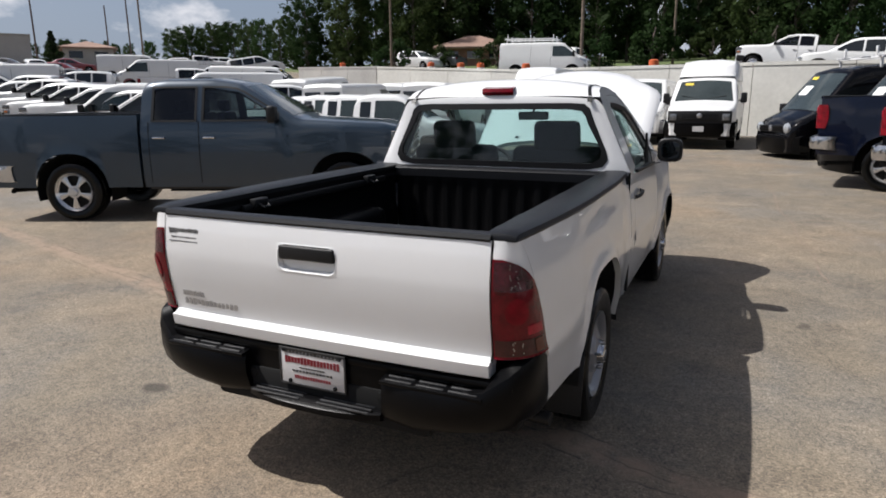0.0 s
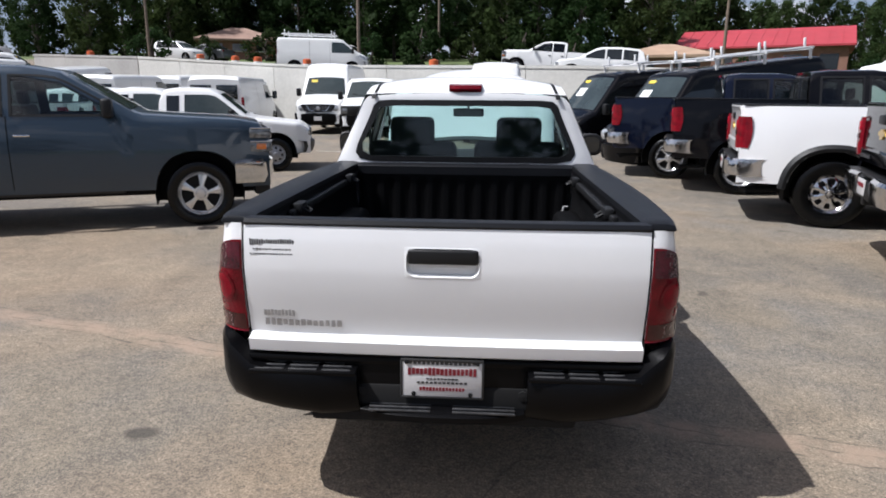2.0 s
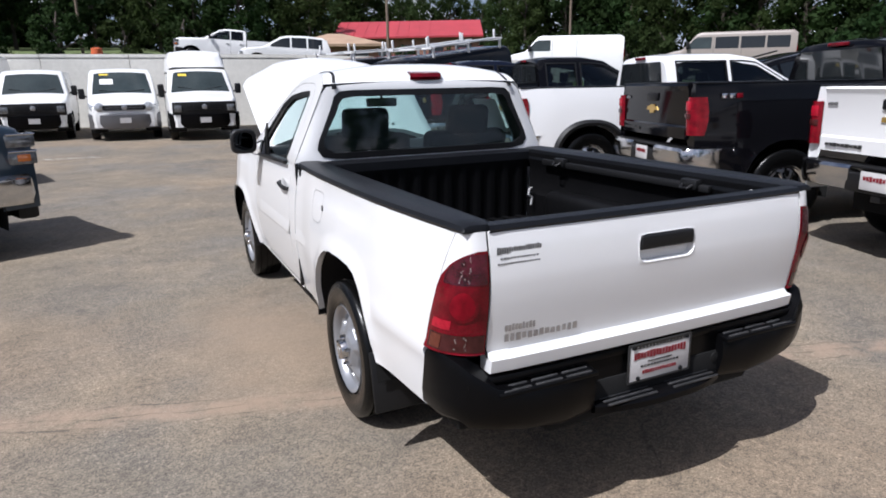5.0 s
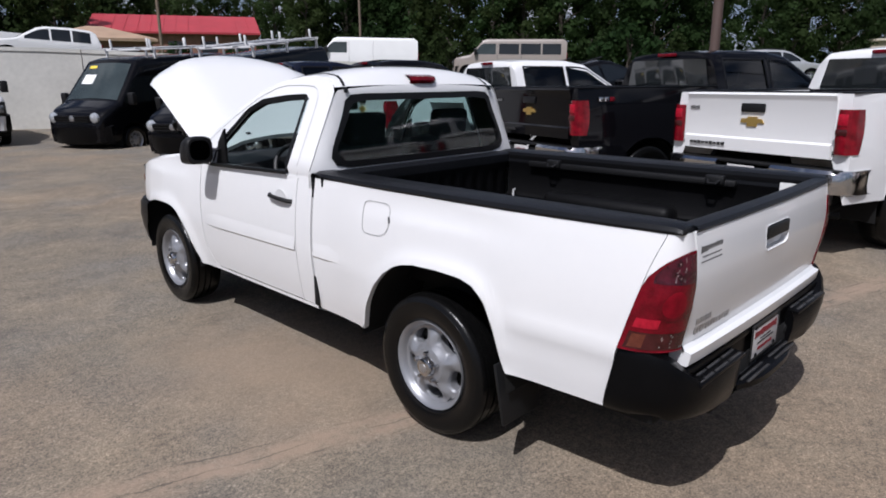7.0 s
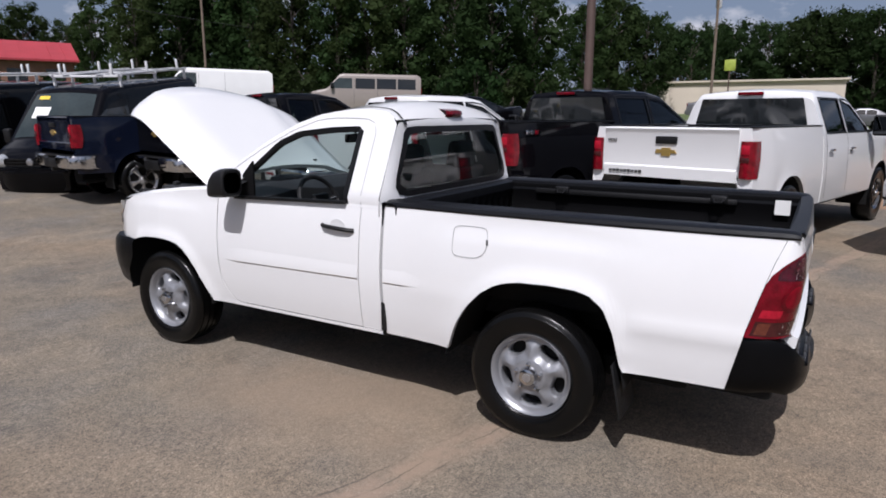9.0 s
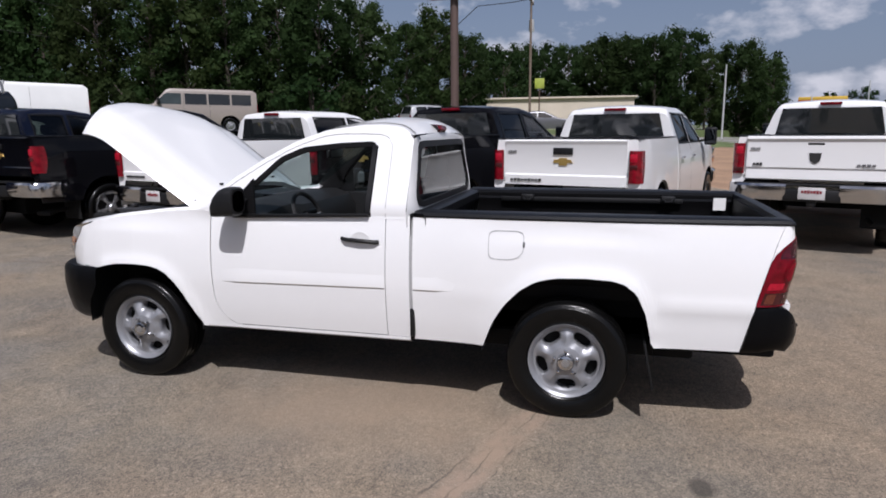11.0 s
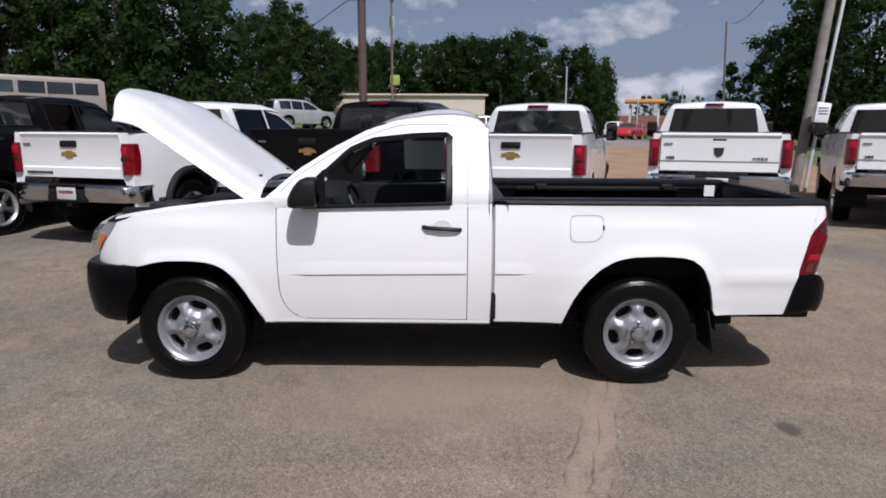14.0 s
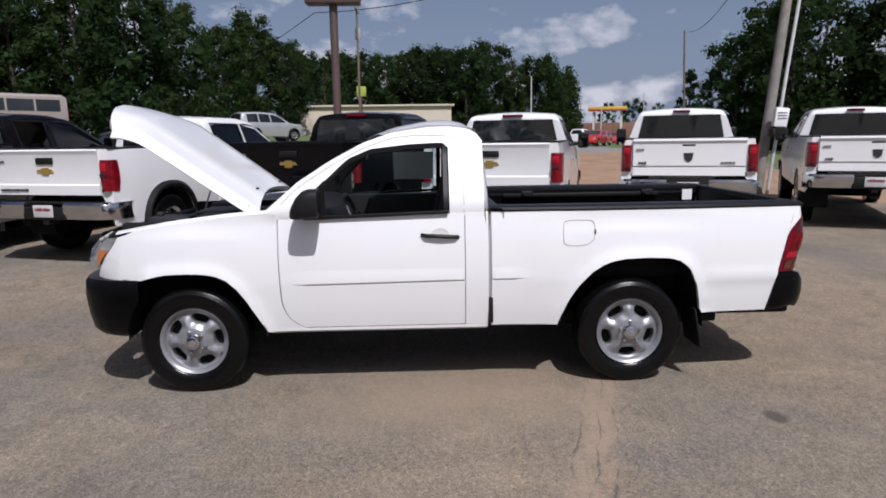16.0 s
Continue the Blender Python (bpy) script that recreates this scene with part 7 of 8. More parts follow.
    eb.box((0.0, 2.33, 0.98), (1.46, 0.06, 0.24), 0.01)
    for sgn in (-1, 1):
        eb.box((sgn * 0.70, 2.76, 1.0), (0.06, 0.95, 0.16), 0.02)
    ebp = part("engine_bay", eb, UNDER, root)
    en = Shape()
    en.box((0.05, 2.75, 0.98), (0.46, 0.52, 0.20), 0.05, seg=2)
    en.tube([(-0.1, 2.55, 1.04), (-0.35, 2.65, 1.06), (-0.42, 2.95, 1.02)], 0.05, 10)
    part("engine_cover", en, ENGINE, ebp)
    bt = Shape()
    bt.box((-0.52, 2.98, 1.00), (0.20, 0.26, 0.20), 0.015)
    bt.box((-0.52, 3.06, 1.11), (0.05, 0.04, 0.03), 0.01)
    part("battery", bt, ENGINE, ebp)
    fbx = Shape()
    fbx.box((-0.56, 2.66, 1.03), (0.20, 0.26, 0.16), 0.02)
    part("fuse_box", fbx, ENGINE, ebp)
    ab = Shape()
    ab.box((0.52, 2.86, 1.0), (0.26, 0.34, 0.20), 0.04)
    part("air_box", ab, ENGINE, ebp)
    cowl = Shape()
    cowl.grid([[(x, 2.20, 1.10), (x, 2.36 - 0.12 * (x / 0.8) ** 2 + 0.02, 1.115), (x, 2.46 - 0.14 * (x / 0.8) ** 2, 1.105), (x, 2.47 - 0.14 * (x / 0.8) ** 2, 1.02)] for x in spaced(-0.80, 0.80, 13)])
    part("cowl", cowl, PLASTIC, root)

    # raised hood
    hd = Shape()
    ang = radians(36.0)
    hinge = Vector((0, 2.36, 1.115))
    out_v, up_v = Vector((0, math.cos(ang), math.sin(ang))), Vector((0, -math.sin(ang), math.cos(ang)))
    wid = table([(0, 0.735), (0.3, 0.752), (0.8, 0.768), (0.92, 0.765), (1.0, 0.752), (1.06, 0.725)])
    up_cols, dn_cols = [], []
    for u in [0, 0.05, 0.1, 0.2, 0.35, 0.5, 0.65, 0.8, 0.87, 0.92, 0.97, 1.0, 1.03, 1.06]:
        a, d = [], []
        for s in [-1, -0.96, -0.85, -0.72, -0.66, -0.60, -0.45, -0.2, 0, 0.2, 0.45, 0.60, 0.66, 0.72, 0.85, 0.96, 1]:
            front = 0.27 * (1 - abs(s) ** 2.2) * (u / 1.06) ** 2 - 0.05 * (u / 1.06) ** 2
            rear_c = 0.22 * (1 - s * s) * (1 - u / 1.06) ** 2
            uu = u + front + rear_c * 0.6
            ridge = 0.016 * math.exp(-((abs(s) - 0.66) / 0.05) ** 2)
            crown = 0.045 * (1 - s ** 4) + (0.014 if abs(s) < 0.64 else 0.0) + ridge * 0.5 - 0.085 * max(0, (u - 0.80) / 0.26) ** 2 - (0.03 if abs(s) > 0.99 else 0)
            p = hinge + out_v * uu + up_v * crown + Vector((wid(u) * s, 0, 0))
            a.append(tuple(p))
            q = hinge + out_v * (uu * 0.995) + up_v * (crown - (0.006 if abs(s) > 0.9 else 0.035)) + Vector((wid(u) * s * 0.985, 0, 0))
            d.append(tuple(q))
        up_cols.append(a)
        dn_cols.append(d)
    hd.grid(up_cols)
    hood = part("hood", hd, WHITE, root, "raised white hood", sharp=50)
    ul = Shape()
    ul.grid(dn_cols, True)
    for k in (0, -1):
        ul.grid([up_cols[k], dn_cols[k]])
    ul.grid([[up_cols[i][0], dn_cols[i][0]] for i in range(len(up_cols))])
    ul.grid([[up_cols[i][-1], dn_cols[i][-1]] for i in range(len(up_cols))])
    part("hood_underside", ul, WHITE, hood, sharp=40)
    nz = Shape()
    for sgn in (-1, 1):
        p = hinge + out_v * 0.16 + up_v * 0.062 + Vector((sgn * 0.36, 0, 0))
        nz.box(tuple(p), (0.03, 0.022, 0.012), 0.004)
    part("washer_nozzle", nz, UNDER, hood)
    pr = Shape()
    pr.tube([(0.62, 3.15, 1.0), tuple(hinge + out_v * 0.72 + Vector((0.58, 0, 0)) + up_v * -0.02)], 0.007, 6)
    part("prop_rod", pr, GALV, root)
    for sgn in (-1, 1):
        hg = Shape()
        hg.tube([(sgn * 0.70, 2.34, 1.05), (sgn * 0.70, 2.38, 1.10), tuple(hinge + out_v * 0.10 + Vector((sgn * 0.70, 0, 0)))], 0.012, 6)
        part("hood_hinge", hg, PLASTIC, root)

    # underside
    for nm, c, sz in (("floor_pan", (0, 1.0, 0.45), (1.0, 4.3, 0.16)), ("cab_floor", (0, 1.55, 0.40), (1.60, 1.35, 0.06)), ("chassis_rail", (-0.55, 1.2, 0.36), (0.09, 3.8, 0.11)),
                      ("chassis_rail", (0.55, 1.2, 0.36), (0.09, 3.8, 0.11)), ("fuel_tank", (0, 0.66, 0.44), (1.64, 0.35, 0.14)), ("spare_wheel_cover", (0, -0.80, 0.52), (1.62, 0.55, 0.20))):
        ub = Shape()
        ub.box(c, sz, 0.02)
        part(nm, ub, UNDER, root)
    for ya, r_ in ((0.0, 0.05), (WB, 0.04)):
        ub = Shape()
        ub.tube([(-0.70, ya, HUB), (0.70, ya, HUB)], r_, 10)
        part("axle", ub, UNDER, root)
    ub = Shape()
    ub.lathe([(0.001, -0.14), (0.10, -0.10), (0.14, 0), (0.10, 0.10), (0.001, 0.14)], 14, (0, 0, HUB), "x")
    part("differential", ub, UNDER, root)
    ex = Shape()
    ex.tube([(0.42, -0.3, 0.44), (0.50, -0.62, 0.41), (0.62, -0.79, 0.39), (0.76, -0.825, 0.378), (0.862, -0.83, 0.374)], 0.028, 12)
    part("exhaust_pipe", ex, PLASTIC, root)
    return root


white_pickup = build_white_pickup()


# ---- vehicles of the lot ----
def put(ob, x, y, heading, dz=0.0):
    ob.matrix_world = stand(x, y, heading, dz)
    return ob


def put_by(ob, local, world_xy, heading):
    """Stands a vehicle so that one of its points, given as right and ahead, lies at a place."""
    h = radians(heading)
    fx, fy = math.cos(h), math.sin(h)
    x = world_xy[0] - (local[1] * fx + local[0] * fy)
    y = world_xy[1] - (local[1] * fy - local[0] * fx)
    return put(ob, x, y, heading)


LAMP_R, LAMP_L = (0.90, -1.12), (-0.90, -1.12)
white_crew = full_size_pickup("pickup_truck", WHITE, "white full-size crew cab pickup seen from its closed tailgate", "crew", "s", True, "pickups along the lot's edge", lift=0.07)
put_by(white_crew, LAMP_R, (3.68, -0.47), -16)
black_truck = full_size_pickup("pickup_truck", BLACK_PAINT, "black full-size crew cab pickup with a chrome rear bumper", "crew", "c", True, "pickups along the lot's edge", badge=True, lift=0.11)
put_by(black_truck, LAMP_R, (3.58, 2.23), -18)
heavy_white = full_size_pickup("pickup_truck", WHITE, "white heavy duty crew cab pickup with chrome wheels", "crew", "c", True, "pickups along the lot's edge", flares=True, lift=0.06)
put_by(heavy_white, LAMP_R, (3.34, 5.25), -16)
black_two = full_size_pickup("pickup_truck", BLACK_PAINT, "black full-size pickup with a chrome bumper corner", "double", "n", False, "pickups along the lot's edge", plate=False, lift=0.11)
put_by(black_two, LAMP_R, (3.25, 7.94), -14)
navy_truck = full_size_pickup("pickup_truck", NAVY, "dark navy full-size pickup with a chrome rear bumper", "double", "n", False, "pickups along the lot's edge", plate=False, lift=0.11)
put_by(navy_truck, LAMP_R, (2.62, 9.85), -12)
heavy_one = full_size_pickup("pickup_truck", WHITE, "white heavy duty pickup with a dark shield emblem on its tailgate", "crew", "r", True, "pickups along the lot's edge", lift=0.14)
put_by(heavy_one, (0.0, -1.14), (4.80, -2.70), -18.8)
heavy_two = copy_thing(heavy_one, Matrix())
put_by(heavy_two, LAMP_L, (5.57, -5.07), -25.5)
blue_truck = full_size_pickup("pickup_truck", BLUE_GREY, "blue grey double cab pickup with bright alloy wheels", "double", "c", False)
put_by(blue_truck, (0.98, 3.75), (-3.34, 4.29), 23.0)

black_van = van("van", BLACK_PAINT, "black high-roof cargo van with a white ladder rack", "sloped", "vans by the wall", high=True, sticker=True, rack=True)
put_by(black_van, (-0.85, 2.6), (4.15, 15.5), 205)
black_van_two = copy_thing(black_van, Matrix())
put_by(black_van_two, (-0.85, 2.6), (5.3, 12.4), 203)

broad_van = van("van", WHITE_FLEET, "white high-roof van with a black bumper and yellow sticker", "broad", "vans by the wall", sticker=True)
put_by(broad_van, (0, 4.5), (-6.25, 21.3), 271)
old_van = van("van", WHITE_FLEET, "white boxy cargo van with a black grille", "long_nose", "vans by the wall")
put_by(old_van, (0, 4.2), (-4.22, 20.0), 271)
new_van = van("van", WHITE_FLEET, "white low-roof van with a rounded nose and yellow sticker", "sloped", "vans by the wall", sticker=True)
put_by(new_van, (0, 4.3), (-1.78, 18.7), 270)
high_van = van("van", WHITE_FLEET, "white boxy van with a raised fibreglass top and yellow sticker", "long_nose", "vans by the wall", high=True, sticker=True)
put_by(high_van, (0, 4.2), (0.32, 17.4), 268)

terrace_truck = full_size_pickup("pickup_truck", WHITE_FLEET, "white extended cab pickup on the road above the wall", "double", "p", False, wheels=FLEET_STYLE, plate=False)
put(terrace_truck, 5.4, 35.2, 172)
small_one = small_pickup("pickup_truck", WHITE_FLEET, "white compact work pickup with a black bumper", "white work pickups")
put_by(small_one, (0.85, 2.85), (-4.2, 9.8), 14)
for x, y in ((-6.2, 11.5), (-8.2, 13.2), (-10.2, 14.9)):
    put_by(copy_thing(small_one, Matrix()), (0.85, 2.85), (x, y), 14)
rear_van = copy_thing(old_van, Matrix())
put(rear_van, -9.0, 19.2, 97)
rear_van_two = copy_thing(old_van, Matrix())
put(rear_van_two, -13.4, 24.5, 94)

fleet_truck = full_size_pickup("pickup_truck", WHITE_FLEET, "white fleet crew cab pickup in a row", "crew", "p", False, "row of white fleet pickups", wheels=FLEET_STYLE)
put(fleet_truck, -9.4, 9.6, 196)
for i in range(6):
    put(copy_thing(fleet_truck, Matrix()), -12.6 - 2.6 * i, 11.6 + 1.15 * i, 205)

# far rows on the rising ground
tilt_van = copy_thing(new_van, Matrix())
put(tilt_van, -26.2, 27.6, 24)
random.seed(4)
suv_white = car("car", WHITE_FLEET, "white sport utility car with dark windows", "suv", "parked cars")
put(suv_white, -11.5, 50.5, 160)
suv_silver = car("car", SILVER, "silver sport utility car with dark windows", "suv", "parked cars", True)
put(suv_silver, 34.8, 11.6, -45)
sedan_grey = car("car", GREY_PAINT, "dark grey metallic saloon car", "sedan", "parked cars")
put(sedan_grey, -23.0, 53.0, 165)
sedan_maroon = car("car", MAROON, "maroon saloon car on the upper road", "sedan", "parked cars")
put(sedan_maroon, -17.0, 59.0, 165)
sedan_red = car("car", RED_PAINT, "bright red saloon car in the street", "sedan", "parked cars")
put(sedan_red, 62.0, -17.5, 150)
mini_white = car("car", WHITE_FLEET, "white minivan with dark windows", "minivan", "parked cars")
put(mini_white, -47, 30, 150)
kinds = [fleet_truck, suv_white, new_van, suv_white, sedan_grey, mini_white, fleet_truck, suv_silver, old_van, sedan_maroon, small_one, suv_white]
tally = 0
for d, step in ((21, 3.1), (27, 3.0), (34, 3.0), (42, 3.1), (51, 3.2), (62, 3.4), (75, 3.8)):
    az = {21: 133.0, 27: 138.0}.get(d, 150.0)
    while az > (126.5 if d < 45 else 129.0):
        x, y = 1.4 + d * math.cos(radians(az)), -3.1 + d * math.sin(radians(az))
        tally += 1
        if tally % 9 != 4:
            put(copy_thing(kinds[(tally * 5 + d) % len(kinds)], Matrix()), x, y, 222 + random.uniform(-7, 7) + (180 if tally % 3 == 0 else 0))
        az -= math.degrees(step / d)
for x, y, h, k in ((-13.2, 19.0, 95, new_van), (-16.2, 21.0, 98, old_van), (-12.0, 26.5, 92, new_van)):
    put(copy_thing(k, Matrix()), x, y, h)
# upper road beyond the wall
put(copy_thing(suv_white, Matrix()), 7.0, 30.9, 172)
put(copy_thing(suv_white, Matrix()), -27, 52.0, -18)
road_van = van("van", WHITE_FLEET, "white delivery van with a roof rack on the upper road", "sloped", "parked cars", rack=True)
put(road_van, -11.6, 37.2, 6)
tan_van = van("van", TAN, "tan passenger van parked on the bank", "long_nose", "parked cars", glazed=True)
put(tan_van, 24.5, 18.3, 128)
plain_van = copy_thing(old_van, Matrix())
put(plain_van, 19.3, 23.6, 140)
put(copy_thing(sedan_grey, Matrix()), 39.5, 5.5, -80)
dark_suv = car("car", BLACK_PAINT, "black sport utility car with roof rails", "suv", "parked cars", True)
put(dark_suv, 12.2, 8.4, -12)
for x, y, h, k in ((48, -1.5, 100, suv_silver), (51, -4.0, 95, sedan_grey), (55, -15, 150, sedan_red), (72, -22, 150, sedan_red), (66, -16, -30, suv_white), (60, -21, 160, sedan_grey)):
    put(copy_thing(k, Matrix()), x, y, h)


# ---- poles and cables ----
def pole(name, x, y, height, r, mat, label, lean=(0, 0), arms=0, base_z=None):
    root = thing(name, label, "utility pole")
    z = ground_z(x, y) if base_z is None else base_z
    s = Shape()
    s.tube([(0, 0, -0.3), (lean[0] * 0.5, lean[1] * 0.5, height / 2), (lean[0], lean[1], height)], r, 12, r * 0.72)
    part("shaft", s, mat, root)
    if arms:
        a = Shape()
        a.box((lean[0], lean[1], height - 0.5), (2.2, 0.10, 0.12), 0.01)
        arm = part("crossarm", a, mat, root)
        ins = Shape()
        for k in (-1.0, -0.4, 0.4, 1.0):
            ins.lathe([(0.001, 0.20), (0.04, 0.18), (0.05, 0.08), (0.03, 0.0)], 8, (lean[0] + k, lean[1], height - 0.44), "z")
        part("insulator", ins, GALV, arm)
        t = Shape()
        t.lathe([(0.001, 0.8), (0.17, 0.78), (0.19, 0.1), (0.16, 0.0), (0.001, 0.0)], 12, (lean[0] + 0.32, lean[1], height - 2.4), "z")
        part("transformer", t, GALV, root)
    root.matrix_world = pose(x, y, z)
    return root


def cable(points, sag=0.6, r=0.018):
    s = Shape()
    for a, b in zip(points[:-1], points[1:]):
        a, b = Vector(a), Vector(b)
        s.tube([tuple(a.lerp(b, t) - Vector((0, 0, sag * 4 * t * (1 - t)))) for t in spaced(0, 1, 9)], r, 5)
    return solo("cable", s, WIRE, "thin black overhead cable", "cable", "overhead cables")


def from_eye(eye, d, dist):
    return (eye[0] + d[0] * dist, eye[1] + d[1] * dist)


E0 = (1.41, -3.08)
road_poles = []
for d, dist, h in (((-0.748, 0.664), 82, 13), ((-0.481, 0.877), 56, 11), ((-0.22, 0.976), 44, 11), ((-0.095, 0.995), 60, 12), ((0.30, 0.954), 48, 11)):
    x, y = from_eye(E0, d, dist)
    pole("utility_pole", x, y, h, 0.11, WOOD_POLE, "weathered wooden utility pole beside the upper road", arms=1)
    road_poles.append((x, y, ground_z(x, y) + h - 0.4))
for dz in (0, -0.9, -3.2):
    cable([(p[0], p[1] - 0.3 * dz * 0, p[2] + dz) for p in road_poles] + [(48, 38, 12 + dz)])
for d, dist, h in (((-0.824, 0.566), 88, 8), ((-0.775, 0.633), 105, 8), ((-0.758, 0.653), 100, 11)):
    x, y = from_eye(E0, d, dist)
    pole("light_pole", x, y, h, 0.11, BROWN_STEEL, "dark thin light pole on the hill")
pole("street_lamp_pole", *from_eye((-3.78, -1.11), (0.645, 0.764), 40), 11, 0.075, WOOD_POLE, "grey wooden pole before the trees")
pole("utility_pole", *from_eye((-4.57, 0.62), (0.995, 0.105), 46), 9.2, 0.095, WOOD_POLE, "wooden utility pole with a transformer", arms=1)
far_pole = from_eye((-4.75, 1.46), (0.9245, -0.381), 62)
pole("utility_pole", *far_pole, 10.0, 0.10, WOOD_POLE, "wooden utility pole down the street", lean=(-0.2, 0.5))
for d, dist, h in (((0.985, -0.17), 70, 7), ((0.945, -0.327), 95, 7), ((0.962, -0.27), 80, 4.5)):
    x, y = from_eye((-4.75, 1.46), d, dist)
    pole("street_lamp", x, y, h, 0.09, GALV, "slim pale street lamp pole")

# brown sign pole and the leaning service pole
sign_pole = thing("sign_pole", "tall brown steel pole carrying a sign box", "sign pole")
s = Shape()
s.tube([(0, 0, -0.2), (0, 0, 4.8)], 0.085, 16)
part("shaft", s, BROWN_STEEL, sign_pole)
s = Shape()
s.box((0, 0, 4.86), (0.4, 1.12, 1.1), 0.03)
part("sign_box", s, BROWN_STEEL, sign_pole)
sign_pole.matrix_world = pose(9.24, 3.07, ground_z(9.24, 3.07), 0, 0, 0)

service = thing("utility_pole", "leaning weathered utility pole with a pale conduit and meter box", "utility pole")
s = Shape()
s.tube([(0, 0, -0.2), (0.25, -0.55, 4.5), (0.5, -1.1, 9.0)], 0.13, 16, 0.105)
part("shaft", s, WEATHERED, service)
s = Shape()
s.tube([(-0.16, -0.20, 0.0), (0.06, -0.62, 3.2), (0.20, -0.95, 5.6), (0.36, -1.3, 8.6)], 0.045, 10)
cond = part("conduit", s, GALV, service)
s = Shape()
s.box((-0.30, -0.33, 1.95), (0.16, 0.34, 0.48), 0.02, Euler((radians(7), 0, 0)).to_matrix())
box_ = part("meter_box", s, WHITE_METAL, service)
s = Shape()
s.box((-0.30, -0.30, 1.58), (0.22, 0.42, 0.20), 0.03)
part("meter_base", s, PLASTIC, service)
s = Shape()
for k in range(3):
    s.box((-0.385, -0.33, 2.06 - 0.07 * k), (0.004, 0.24, 0.03))
part("notice", s, INK_GREY, box_)
service.matrix_world = pose(11.75, -7.45, ground_z(11.75, -7.45))
cable([(12.2, -8.85, 8.8), (far_pole[0], far_pole[1], 10.2)], 1.2)
cable([(12.1, -8.8, 8.4), (26, 6, 7.2), (70, 26, 9.5)], 0.9)


# ---- buildings ----
def hip_house(name, x, y, turn, length, depth, wall_h, rise, wall_mat, roof_mat, label, windows=4, eave=0.6, gable=False):
    root = thing(name, label, "building")
    s = Shape()
    s.box((0, 0, wall_h / 2 - 0.4), (length, depth, wall_h + 0.8))
    part("wall", s, wall_mat, root)
    r = Shape()
    a, b = length / 2 + eave, depth / 2 + eave
    ridge = a - (0.02 if gable else b)
    v = [(-a, -b, wall_h), (a, -b, wall_h), (a, b, wall_h), (-a, b, wall_h), (-ridge, 0, wall_h + rise), (ridge, 0, wall_h + rise)]
    for q in ((0, 1, 5, 4), (2, 3, 4, 5), (1, 2, 5), (3, 0, 4)):
        r.poly([v[i] for i in q])
    r.poly([(p[0], p[1], wall_h - 0.18) for p in v[:4]], True)
    for i in range(4):
        p, q = v[i], v[(i + 1) % 4]
        r.poly([p, q, (q[0], q[1], wall_h - 0.18), (p[0], p[1], wall_h - 0.18)])
    rp = part("roof", r, roof_mat, root, sharp=15)
    if gable:
        for k in range(int(length / 1.2)):
            rib = Shape()
            xx = -length / 2 + 0.6 + 1.2 * k
            rib.tube([(xx, -b, wall_h + 0.03), (xx, 0, wall_h + rise + 0.03)], 0.03, 4)
            part("rib", rib, roof_mat, rp)
    for k in range(windows):
        xx = -length / 2 + length * (k + 0.5) / windows
        w = Shape()
        w.box((xx, -depth / 2 - 0.01, wall_h * 0.55), (min(1.6, length / windows * 0.6), 0.06, wall_h * 0.42))
        wp = part("window", w, TINT, root)
        f = Shape()
        f.box((xx, -depth / 2 - 0.03, wall_h * 0.55 - wall_h * 0.22), (min(1.8, length / windows * 0.68), 0.12, 0.08))
        part("sill", f, CONCRETE, wp)
    root.matrix_world = pose(x, y, ground_z(x, y), 0, 0, turn)
    return root


hip_house("house", -25.5, 64.5, 21, 6.8, 5.4, 1.7, 1.35, BRICK, BROWN_ROOF, "brick house with a low brown hip roof", 3, 0.8)
hip_house("shop", 29.85, 71.7, -26, 15.6, 13.0, 6.77 - ground_z(29.85, 71.7), 2.2, BRICK, RED_ROOF, "low building with a red metal roof", 5, 0.5, True)
hip_house("shed", 13.0, 46.5, -15, 6.0, 5.0, 2.1, 0.9, BRICK, TAN_ROOF, "low building with a tan shingle roof", 2, 0.5)
hip_house("warehouse", 74.0, 7.4, -88, 19.0, 10.0, 3.4, 0.25, CREAM, CREAM, "long low cream commercial building with dark shopfronts", 0, 0.3)
hip_house("warehouse", -95.5, 53.0, 56, 16.0, 10.0, 3.9, 0.2, BLOCK, BLOCK, "pale grey windowless warehouse on the hill", 0, 0.1)
hip_house("warehouse", -80.5, 60.5, 53, 6.0, 6.0, 2.2, 1.0, BLOCK, BROWN_ROOF, "grey building with a dark roof on the hill", 2, 0.5)
canopy = thing("gas_station", "petrol station canopy with a yellow fascia", "gas station")
s = Shape()
s.box((0, 0, 5.25), (3.6, 5.6, 0.42), 0.03)
fascia = part("canopy", s, CANOPY, canopy)
s = Shape()
s.box((0, 0, 4.97), (3.64, 5.64, 0.14), 0.02)
part("stripe", s, RED_PAINT, fascia)
for px, py in ((-1.2, -2), (1.2, -2), (-1.2, 2), (1.2, 2)):
    s = Shape()
    s.box((px, py, 2.3), (0.3, 0.3, 4.9), 0.02)
    part("column", s, CONCRETE, canopy)
s = Shape()
s.box((6.2, 0, 1.5), (4, 9, 3.4), 0.05)
part("kiosk", s, BRICK, canopy)
canopy.matrix_world = pose(94.0, -27.2, ground_z(94.0, -27.2), 0, 0, -18)
sign = thing("roadside_sign", "small yellow green roadside sign on a post", "sign")
s = Shape()
s.tube([(0, 0, 0), (0, 0, 4.5)], 0.07, 8)
part("post", s, BROWN_STEEL, sign)
s = Shape()
s.box((0, 0, 4.55), (0.15, 0.95, 1.0), 0.03)
part("panel", s, SIGN_GREEN, sign)
